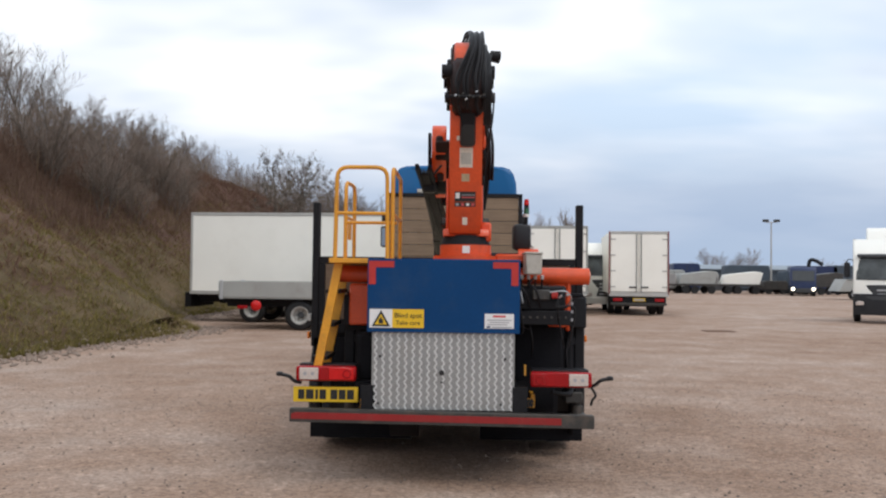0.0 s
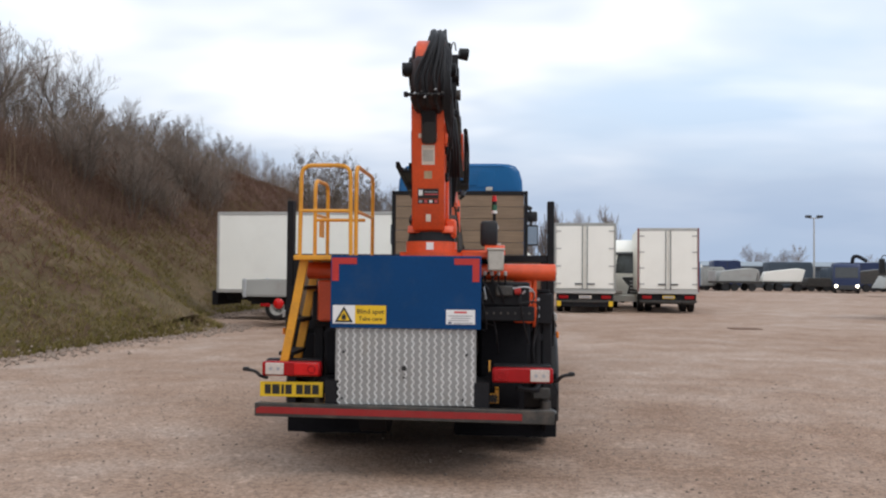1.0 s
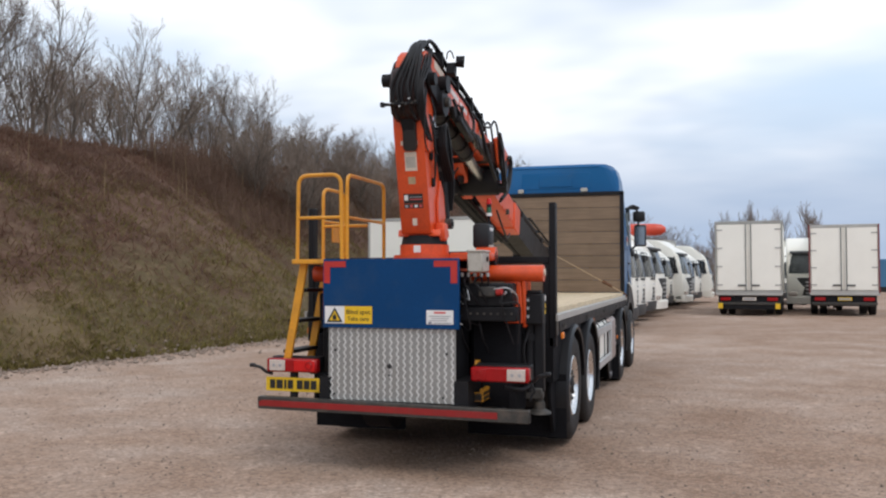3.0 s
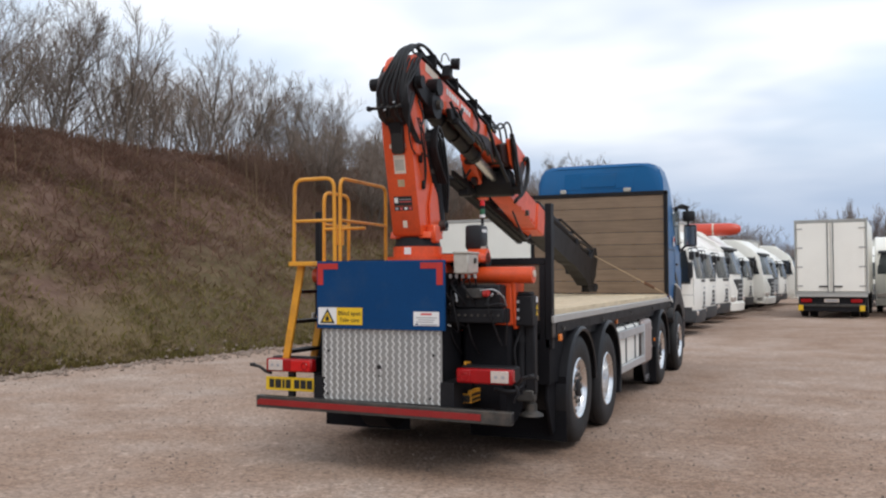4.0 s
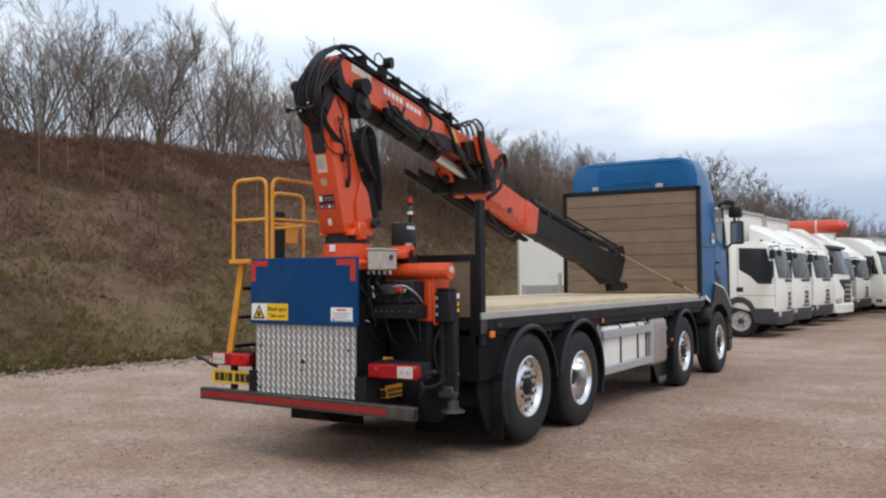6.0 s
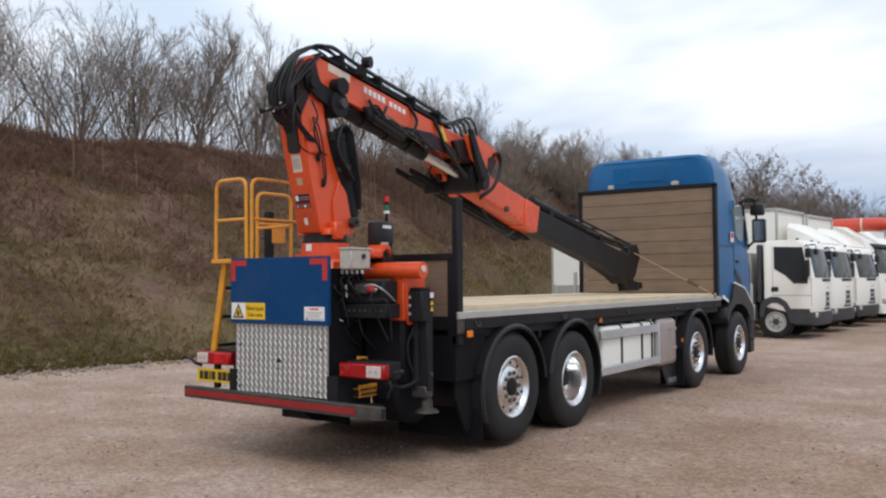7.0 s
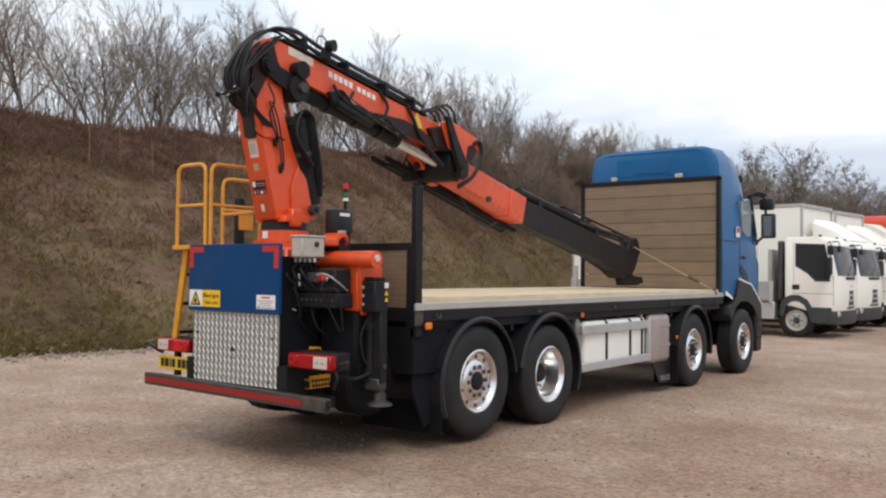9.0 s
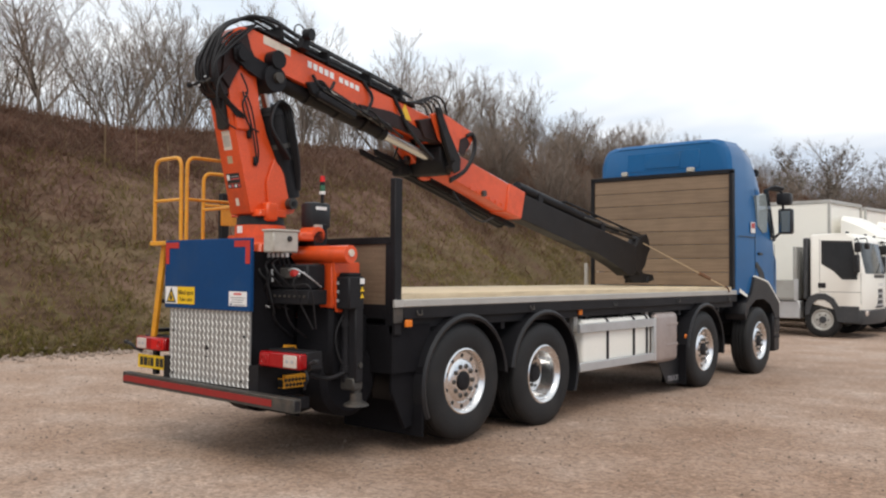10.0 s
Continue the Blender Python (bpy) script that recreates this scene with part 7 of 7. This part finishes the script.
def small_wheels(parent, front_x, rear_xs, W=2.3, R=0.44):
    for x in (front_x, *rear_xs):
        wheel(parent, "wheel", pose(x, 0.02, R, 0, 0, -90), radius=R, width=0.26, style="flat" if x == front_x else "deep", rim_r=0.255, rim=M_PALERIM, hub_mat=M_GREYPLA, nuts=6)
        wheel(parent, "wheel", pose(x, W - 0.02, R, 0, 0, 90), radius=R, width=0.26, style="flat" if x == front_x else "deep", rim_r=0.255, rim=M_PALERIM, hub_mat=M_GREYPLA, nuts=6)


def chassis(parent, x0, x1, W=2.3):
    for y in (W / 2 - 0.40, W / 2 + 0.40):
        part("chassis_rail", box(x0, x1, y - 0.04, y + 0.04, 0.66, 0.90), M_BLACK, parent)


def dropside(m):
    t = thing("dropside_truck", "white-cabbed dropside lorry with grey aluminium sides", "truck", m, "parked lorries in the row")
    small_cab(t, M_WHITE, False)
    shorten(t)
    small_wheels(t, -1.514, (-5.67,))
    chassis(t, -8.0, -0.5)
    part("deck", box(-8.02, -2.15, -0.08, 2.38, 0.92, 1.00), M_GREYBODY, t)
    for y0 in (-0.10, 2.36):
        for k in range(2):
            part("dropside_panel", box(-8.02 + k * 2.9, -5.16 + k * 3.0, y0, y0 + 0.04, 0.96, 1.42, 0.006), M_GREYBODY, t, "grey aluminium dropside")
        for x in (-8.02, -5.14, -2.16):
            part("side_post", box(x, x + 0.10, y0 - 0.01, y0 + 0.05, 0.90, 1.45, 0.006), M_ALU, t)
    part("tail_panel", box(-8.06, -8.02, -0.05, 2.35, 0.96, 1.42), M_GREYBODY, t)
    part("bulkhead", box(-2.20, -2.12, -0.06, 2.36, 0.96, 2.28, 0.01), M_GREYBODY, t)
    part("air_intake", box(-1.98, -1.86, 0.02, 0.30, 0.95, 2.50, 0.03), M_GREYPLA, t)
    part("side_locker", box(-2.6, -2.05, 0.0, 0.35, 0.45, 0.9, 0.02), M_ALU, t)
    part("tail_lamp", box(-7.5, -7.2, -0.06, -0.02, 0.62, 0.72, 0.01), M_LENS_RED, t)
    part("red_disc", lathe([(0, 0.02), (0, 0.15), (0.03, 0.155), (0.07, 0.10), (0.08, 0.02)], 20), M_LENS_RED2, t, "round red plastic cover").matrix_basis = pose(-6.93, -0.10, 0.72, 0, 0, -90)
    part("disc_bracket", box(-6.98, -6.88, -0.10, 0.3, 0.66, 0.78), M_BLACK, t)
    return t


def box_lorry(m, length=8.0, top=3.70, deflector=True, label="white box lorry with plain panel sides", paint=None):
    t = thing("box_lorry", label, "truck", m, "parked lorries in the row")
    small_cab(t, paint or M_WHITE, deflector)
    shorten(t)
    small_wheels(t, -1.514, (-2.05 - length * 0.73,))
    chassis(t, -2.0 - length, -0.5)
    x1, x0 = -2.02, -2.02 - length
    part("box_body", box(x0 + 0.06, x1 - 0.06, -0.08, 2.38, 1.02, top - 0.03), M_BOXW, t, "white panelled box body")
    for y in (-0.10, 2.36):
        part("body_rail", box(x0, x1, y, y + 0.04, top - 0.10, top, 0.01), M_GALV, t)
        part("body_rail", box(x0, x1, y, y + 0.04, 0.94, 1.06, 0.01), M_GALV, t)
        for x in (x0, x1 - 0.08):
            part("corner_post", box(x, x + 0.08, y - 0.003, y + 0.043, 1.06, top - 0.10, 0.01), M_GALV, t)
    for x in (x0, x1 - 0.06):
        part("end_rail", box(x, x + 0.06, -0.06, 2.36, top - 0.10, top, 0.01), M_GALV, t)
    part("under_frame", box(x0 + 0.2, x1, 0.15, 2.15, 0.86, 1.0), M_BLACK, t)
    part("tail_lift", box(x0 - 0.25, x0 - 0.02, 0.1, 2.2, 0.50, 1.0, 0.02), M_BLACK, t)
    return t


row_y = (18.40, 21.3, 24.7, 27.9, 31.0, 34.2, 37.3, 40.6, 44.0, 47.3)
row_x = (1.09, 0.98, 1.08, 0.72, 1.06, 1.35, 1.6, 2.3, 2.7, 3.0)
dropside(pose(row_x[0], row_y[0], 0))
lorry = box_lorry(pose(row_x[1], row_y[1], 0, 0, 0, -5))
copy_thing(lorry, pose(row_x[2], row_y[2], 0, 0, 0, -7))


def sleeper_tractor(m, paint, roof=3.45):
    """A tall tractor unit that faces +x, its front at x = 0."""
    t = thing("tractor_unit", "white tall-cabbed articulated tractor unit", "truck", m, "parked lorries in the row")
    W = 2.45
    prof = [(0.0, 0.40), (0.03, 1.1), (-0.06, 1.70), (-0.30, 2.70), (-0.55, 2.95), (-1.1, roof - 0.05), (-1.5, roof), (-2.15, roof), (-2.20, 0.95), (-0.75, 0.85), (-0.70, 0.40)]
    c = part("cab", bowed(prof, 0, W, 0.16, 1.0, 0.09), paint, t)
    for y0, y1 in ((-0.006, 0.012), (W - 0.012, W + 0.006)):
        part("side_window", prism([(-1.15, 2.62), (-0.42, 2.55), (-0.20, 1.75), (-0.85, 1.80), (-1.15, 1.95)], y0, y1, "y", 0), M_GLASS, c, "dark side window")
        part("door_seam", box(-1.26, -1.25, y0 + 0.003, y1 - 0.003, 0.9, 2.7), M_GREYPLA, c)
    part("windscreen", bowed([(-0.10, 1.74), (-0.32, 2.66), (-0.28, 2.67), (-0.04, 1.74)], 0.10, W - 0.10, 0.16, 1.0), M_GLASS2, c)
    part("grille", bowed([(-0.02, 0.70), (-0.02, 1.55), (0.05, 1.53), (0.05, 0.72)], 0.4, W - 0.4, 0.16, 1.0), M_GREYPLA, c)
    for k in range(4):
        part("grille_slat", bowed([(0.0, 0.80 + 0.17 * k), (0.0, 0.86 + 0.17 * k), (0.062, 0.86 + 0.17 * k), (0.062, 0.80 + 0.17 * k)], 0.5, W - 0.5, 0.16, 1.0), M_ALU, c)
    part("bumper", bowed([(0.06, 0.34), (0.08, 0.62), (0.02, 0.68), (-0.4, 0.68), (-0.4, 0.34)], 0.0, W, 0.16, 1.0, 0.05), M_WHITE, t)
    for y0 in (0.08, W - 0.46):
        part("headlamp", box(0.0, 0.16, y0, y0 + 0.38, 0.70, 0.88, 0.03), M_LENS_WHITE, t)
    for s, y in ((-1, -0.22), (1, W + 0.22)):
        part("mirror_head", box(-0.42, -0.30, y - 0.11, y + 0.11, 1.85, 2.45, 0.03), M_PLASTIC, t)
        part("mirror_arm", tube([(-0.45, y - s * 0.24, 2.55), (-0.36, y, 2.52), (-0.36, y, 1.80), (-0.45, y - s * 0.24, 1.72)], 0.018, 6), M_PLASTIC, t)
    part("sun_visor", bowed([(-0.34, 2.68), (-0.34, 2.80), (-0.16, 2.74), (-0.16, 2.66)], 0.15, W - 0.15, 0.16, 1.0), M_GREYPLA, t)
    small_wheels(t, -1.35, (-4.6,), W, 0.50)
    chassis(t, -5.6, -0.4, W)
    part("fuel_tank", box(-3.6, -2.4, 0.05, 0.6, 0.42, 0.95, 0.06), M_ALU, t)
    return t


tr = sleeper_tractor(pose(row_x[3], row_y[3], 0, 0, 0, -7), M_WHITE)
grey_lorry = box_lorry(pose(row_x[4], row_y[4], 0, 0, 0, -10), 7.0, 3.3, True, "silver-grey box lorry with a curved roof deflector", M_SILVER)
copy_thing(lorry, pose(row_x[5], row_y[5], 0, 0, 0, -9))
copy_thing(tr, pose(row_x[6], row_y[6], 0, 0, 0, -8))
copy_thing(grey_lorry, pose(row_x[7], row_y[7], 0, 0, 0, -9))
copy_thing(lorry, pose(row_x[8], row_y[8], 0, 0, 0, -8))
copy_thing(tr, pose(row_x[9], row_y[9], 0))

# long red tank carried on a low white body behind the fourth cab
tank = thing("red_tank", "long rounded red tank carried on a low white body", "tank")
part("shell", lathe([(-6.6, 0.05), (-6.5, 0.19), (-6.3, 0.245), (-0.42, 0.245), (-0.16, 0.21), (0.0, 0.11), (0.02, 0.03)], 24, centre=(1.12, 28.6, 3.49)), M_REDBODY, tank)
part("pale_band", lathe([(-0.03, 0.235), (-0.03, 0.250), (0.03, 0.250), (0.03, 0.235)], 24, centre=(0.10, 28.6, 3.49)), M_CREAM, tank)
for x in (-4.6, -1.9):
    part("saddle", box(x, x + 0.2, 28.4, 28.8, 3.12, 3.28), M_GALV, tank)
part("low_body", box(-5.6, -1.55, 28.2, 30.2, 0.95, 3.12, 0.03), M_BOXW, tank)


def rear_box_truck(m, trim, head=None, length=6.5, top=3.86, frame_w=2.55, lamps=True, low_marks=False, label="white box van body seen with its two rear doors shut"):
    """A box lorry whose two rear doors face -y; rear at y = 0, centred on x = 0."""
    t = thing("box_lorry", label, "truck", m, "box lorries with rear doors")
    w = frame_w / 2
    z0 = 0.92
    part("box_body", box(-w + 0.02, w - 0.02, 0.06, length, z0 + 0.05, top - 0.03), M_BOXW, t)
    part("rear_frame", box(-w, -w + 0.06, 0.0, 0.10, z0, top, 0.01), trim, t)
    part("rear_frame", box(w - 0.06, w, 0.0, 0.10, z0, top, 0.01), trim, t)
    part("rear_frame", box(-w + 0.06, w - 0.06, 0.0, 0.10, top - 0.13, top, 0.01), head or trim, t)
    part("rear_frame", box(-w + 0.06, w - 0.06, 0.0, 0.10, z0, z0 + 0.13, 0.01), head or trim, t)
    for s in (-1, 1):
        xa, xb = sorted((s * 0.02, s * (w - 0.10)))
        d = part("rear_door", box(xa, xb, -0.015, 0.05, z0 + 0.14, top - 0.14, 0.008), M_BOXW, t)
        for x in (s * 0.10,):
            part("lock_bar", rod((x, -0.04, z0 + 0.10), (x, -0.04, top - 0.12), 0.016, seg=8), M_GREYPLA, d)
        part("lock_handle", box(min(s * 0.09, s * 0.42), max(s * 0.09, s * 0.42), -0.06, -0.03, z0 + 0.30, z0 + 0.36), M_GREYPLA, d)
        for k in range(4):
            z = z0 + 0.32 + k * (top - z0 - 0.70) / 3
            part("hinge", box(min(s * (w - 0.30), s * (w - 0.05)), max(s * (w - 0.30), s * (w - 0.05)), -0.035, -0.012, z, z + 0.05), M_GALV, d)
    part("rear_step", box(-w + 0.1, w - 0.1, -0.03, 0.15, 0.46, 0.56, 0.01), M_STEEL, t)
    part("under_panel", box(-w + 0.12, w - 0.12, 0.10, 0.16, 0.55, z0 - 0.02), M_BLACK, t)
    part("under_frame", box(-w + 0.2, w - 0.2, 0.2, length, 0.70, z0 + 0.06), M_BLACK, t)
    for s in (-1, 1):
        part("tail_lamp", box(min(s * 0.70, s * 1.10), max(s * 0.70, s * 1.10), -0.01, 0.10, 0.62, 0.76, 0.01), M_LENS_RED, t)
        wheel(t, "wheel", pose(s * (w - 0.06), 1.7, 0.48, 0, 0, 0 if s > 0 else 180), radius=0.48, width=0.28, style="deep", rim_r=0.26, rim=M_ALU, nuts=6)
        part("inner_tyre", lathe([(-0.28, 0.28), (-0.28, 0.46), (0, 0.46), (0, 0.28)], 24, centre=(s * (w - 0.55) + 0.14, 1.7, 0.48)), M_RUBBER, t)
        wheel(t, "wheel", pose(s * (w - 0.06), length - 0.4, 0.48, 0, 0, 0 if s > 0 else 180), radius=0.48, width=0.28, rim_r=0.26, rim=M_ALU, nuts=6)
        part("lift_frame", box(min(s * 0.55, s * 0.62), max(s * 0.55, s * 0.62), 0.02, 0.5, 0.36, 0.62, 0.01), M_BLACK, t)
        if low_marks:
            part("yellow_marker", box(s * 1.10 - 0.09, s * 1.10 + 0.09, -0.06, -0.03, 0.30, 0.52), M_STICK_Y, t, "square yellow marker plate")
    if low_marks:
        part("tail_lift", box(-1.16, 1.16, 0.02, 0.26, 0.27, 0.60, 0.02), M_BLACK, t, "black folded tail lift")
    else:
        part("under_run_bar", box(-1.12, 1.12, 0.06, 0.18, 0.40, 0.52, 0.02), M_STEEL, t)
    part("sill_rail", box(-w + 0.02, w - 0.02, -0.03, 0.08, 0.84, 0.93, 0.01), M_GALV, t)
    pl = part("number_plate", box(-0.24, 0.28, -0.02, 0.02, 0.63, 0.76), M_CREAM if low_marks else M_PLATE, t)
    part("plate_bar", box(-0.20, 0.24, -0.026, -0.021, 0.655, 0.735), M_GREYINK, pl)
    cabz = 2.6
    part("cab", prism([(length + 0.15, 0.6), (length + 2.0, 0.6), (length + 2.0, 1.5), (length + 1.6, cabz), (length + 0.15, cabz)], -w + 0.12, w - 0.12, "x", 0.04), M_WHITE, t)
    part("chassis_rail", box(-0.45, -0.36, 0.3, length + 1.5, 0.55, 0.72), M_BLACK, t)
    part("chassis_rail", box(0.36, 0.45, 0.3, length + 1.5, 0.55, 0.72), M_BLACK, t)
    return t


M_TRIMRED = material("dark_red_trim", (0.20, 0.045, 0.045), 0.4, spread=0.1, scale=2)
rear_box_truck(pose(4.32, 30.4, 0, 0, 0, -5.5), M_GREYBODY, top=3.88, frame_w=2.62, low_marks=True, label="white box lorry with grey-framed rear doors shut")
rear_box_truck(pose(8.0, 31.2, 0, 0, 0, -6.3), M_TRIMRED, top=3.72, frame_w=2.62, head=M_GALV, label="white box lorry with dark red trim and shut rear doors")
# cabs in the gap between the two box lorries and in the far rank
copy_thing(tr, pose(6.3, 36.5, 0, 0, 0, -95))
copy_thing(lorry, pose(5.6, 44, 0, 0, 0, -100))
# a pale tractor unit that faces the walk, at the yard's right side
pale = copy_thing(tr, pose(15.55, 27.2, 0, 0, 0, -114) @ Matrix.Diagonal((1, 1, 0.97, 1)))
part("front_panel", bowed([(-0.05, 0.34), (-0.05, 1.20), (0.06, 1.18), (0.10, 0.95), (0.10, 0.34)], -0.01, 2.46, 0.165, 1.0, 0.04), M_PLASTIC, pale, "dark lower front panel")
part("centre_band", bowed([(0.05, 0.95), (0.05, 1.10), (0.11, 1.10), (0.115, 0.95)], 0.2, 2.25, 0.165, 1.0), M_GREYPLA, pale)
for y in (0.12, 1.97):
    part("headlamp", box(0.06, 0.20, y, y + 0.36, 0.72, 0.90, 0.03), M_LENS_WHITE, pale)
part("roof_fairing", prism([(-1.2, 3.36), (-1.6, 3.78), (-2.1, 3.96), (-2.1, 3.42), (-1.35, 3.42)], 0.5, 1.95, "y", 0.04), M_WHITE, pale, "white roof fairing")

# ---- the far side of the yard ----
def flatbed_far(m, paint, label):
    """A low trailer with a raised headboard and a sloping load, far off."""
    t = thing("parked_trailer", label, "trailer", m, "vehicles on the far side")
    part("bed", box(-2.4, 2.4, 0, 2.4, 0.85, 1.05, 0.03), M_STEEL, t)
    part("load", prism([(-2.1, 1.05), (2.0, 1.05), (2.35, 2.35), (1.6, 2.5), (-1.7, 2.1)], 0.2, 2.2, "y", 0.05), paint, t)
    part("headboard", box(-2.45, -2.35, 0.1, 2.3, 1.05, 2.2, 0.02), M_GALV, t)
    for x in (-1.3, -0.3, 1.6):
        part("wheel", lathe([(-0.12, 0.2), (-0.12, 0.42), (0.12, 0.42), (0.12, 0.2)], 16), M_RUBBER, t).matrix_basis = pose(x, 0.15, 0.42, 0, 0, 90)
        part("wheel", lathe([(-0.12, 0.2), (-0.12, 0.42), (0.12, 0.42), (0.12, 0.2)], 16), M_RUBBER, t).matrix_basis = pose(x, 2.25, 0.42, 0, 0, 90)
    return t


def simple_van(m, paint, l=2.6, h=2.4, w=4.4, label="pale covered trailer body parked far off"):
    t = thing("parked_trailer", label, "trailer", m, "vehicles on the far side")
    part("body", prism([(-w / 2, 0.5), (w / 2, 0.5), (w / 2, h - 0.2), (w / 2 - 0.25, h), (-w / 2 + 0.15, h), (-w / 2, h - 0.15)], 0, l, "y", 0.05), paint, t)
    for x in (-w * 0.32, w * 0.32):
        part("wheel", lathe([(-0.12, 0.2), (-0.12, 0.42), (0.12, 0.42), (0.12, 0.2)], 16), M_RUBBER, t).matrix_basis = pose(x, 0.15, 0.42, 0, 0, 90)
        part("wheel", lathe([(-0.12, 0.2), (-0.12, 0.42), (0.12, 0.42), (0.12, 0.2)], 16), M_RUBBER, t).matrix_basis = pose(x, l - 0.15, 0.42, 0, 0, 90)
    part("chassis", box(-w / 2, w / 2, 0.3, l - 0.3, 0.38, 0.52), M_BLACK, t)
    part("panel_seam", box(-0.03, 0.03, -0.01, 0.02, 0.6, h - 0.2), M_GREYPLA, t)
    return t


far = [(24.2, 90, 2.4, M_GREYBODY, 2.6), (35.6, 90, 2.6, M_STEEL, 1.5), (38.4, 91, 3.0, M_SHED, 2.6), (20.2, 84.5, 2.6, M_CURTAIN, 3.2), (22.8, 95, 2.6, M_WHITE, 3.0), (28, 99, 3.2, M_TRUCKBLUE, 3.5), (16.5, 92, 3.0, M_ALU, 2.9), (34.5, 96, 5.0, M_SHED, 3.3), (42.5, 96, 5.0, M_TRUCKBLUE, 3.3), (47.5, 96, 6, M_SHED, 3.4), (54, 98, 5, M_GREYBODY, 3.0)]
for x, y, w, paint, h in far:
    simple_van(pose(x, y, 0), paint, 2.5, h, w, {M_CURTAIN: "blue curtain-sided trailer parked far off", M_TRUCKBLUE: "dark blue covered body parked far off", M_SHED: "dark covered trailer parked far off"}.get(paint, "pale covered trailer body parked far off"))
flatbed_far(pose(26.0, 87, 0, 0, 0, 6), M_GREYBODY, "grey sheeted load on a low trailer far off")
flatbed_far(pose(31.0, 88, 0, 0, 0, -8), M_BOXW, "white tilted load on a low trailer far off")
flatbed_far(pose(40.5, 89, 0, 0, 0, 4), M_STEEL, "dark scrap load on a low trailer far off")
for x, y, l, h, mat in ((20, 112, 46, 2.9, M_SHED), (72, 120, 60, 3.3, M_SHED)):
    s = thing("long_shed", "long low dark shed at the yard's far edge", "shed", pose(x, y, 0))
    part("wall", box(0, l, 0, 10, 0, h), mat, s)
    part("roof", prism([(-0.4, h), (5, h + 0.6), (10.4, h), (10.4, h + 0.12), (5, h + 0.75), (-0.4, h + 0.12)], -0.3, l + 0.3, "x"), M_SHED2, s)
    for k in range(int(l / 6)):
        part("shed_door", box(1.5 + k * 6, 4.8 + k * 6, -0.05, 0.02, 0, h - 0.7), M_GREYPLA, s)
# dark blue lorry with its lamps lit
bt = thing("blue_lorry", "dark blue lorry with lit headlamps facing the yard", "truck", pose(34.6, 80, 0, 0, 0, -20))
part("cab", prism([(0, 0.6), (0.04, 1.4), (0.3, 2.7), (0.7, 2.95), (2.1, 2.95), (2.1, 0.6)], -1.2, 1.2, "x", 0.05), M_TRUCKBLUE, bt)
part("windscreen", prism([(0.02, 1.55), (0.27, 2.55), (0.25, 2.56), (0.0, 1.55)], -1.02, 1.02, "x"), M_GLASS, bt)
part("bumper", box(-1.22, 1.22, -0.05, 0.5, 0.35, 0.8, 0.04), M_GREYPLA, bt)
m_lit = bpy.data.materials.new("lit_headlamp")
m_lit.use_nodes = True
m_lit.node_tree.nodes["Principled BSDF"].inputs["Emission Color"].default_value = (1, 0.88, 0.62, 1)
m_lit.node_tree.nodes["Principled BSDF"].inputs["Emission Strength"].default_value = 6
for x in (-0.95, 0.95):
    part("headlamp", rod((x, -0.07, 0.72), (x, -0.03, 0.72), 0.15, seg=16), m_lit, bt, "lit headlamp")
    for y in (1.3, 5.5, 6.8):
        part("wheel", lathe([(-0.14, 0.25), (-0.14, 0.5), (0.14, 0.5), (0.14, 0.25)], 18, centre=(x * 1.08, y, 0.5)), M_RUBBER, bt)
part("body", box(-1.22, 1.22, 2.3, 8.0, 1.0, 2.5, 0.03), M_TRUCKBLUE, bt)
part("loader_arm", tube([(0.6, 2.2, 2.0), (0.6, 2.2, 3.4), (1.0, 2.2, 3.7), (1.9, 2.2, 3.2)], 0.18, 8), M_BLACK, bt)
# grey tipping trailer in front of it
gt = thing("tipping_trailer", "grey low tipping trailer parked in the yard", "trailer", pose(34.2, 66, 0))
part("tub", prism([(-2.2, 0.7), (2.6, 0.7), (2.9, 1.75), (-1.6, 1.75)], 0, 2.2, "y", 0.03), M_GREYBODY, gt)
for x in (-0.9, 0.1):
    part("wheel", lathe([(-0.14, 0.22), (-0.14, 0.45), (0.14, 0.45), (0.14, 0.22)], 18), M_RUBBER, gt).matrix_basis = pose(x, 0.1, 0.45, 0, 0, 90)
    part("rim", lathe([(-0.02, 0.02), (-0.02, 0.24), (0.02, 0.24), (0.02, 0.02)], 18), M_ALU, gt).matrix_basis = pose(x, -0.05, 0.45, 0, 0, 90)
part("chassis", box(-2.6, 2.4, 0.5, 1.7, 0.5, 0.72), M_BLACK, gt)
# lamp posts
lp = thing("lamp_post", "tall grey lamp post with two floodlights", "lamp post", pose(36.8, 95, 0))
part("pole", rod((0, 0, 0), (0, 0, 8.4), 0.11, 0.07, 10), M_GALV, lp)
part("arm", rod((-0.6, 0, 8.4), (0.6, 0, 8.4), 0.05), M_GALV, lp)
for x in (-0.65, 0.65):
    part("floodlight", box(x - 0.32, x + 0.32, -0.25, 0.25, 8.42, 8.72, 0.05), M_GREYPLA, lp)
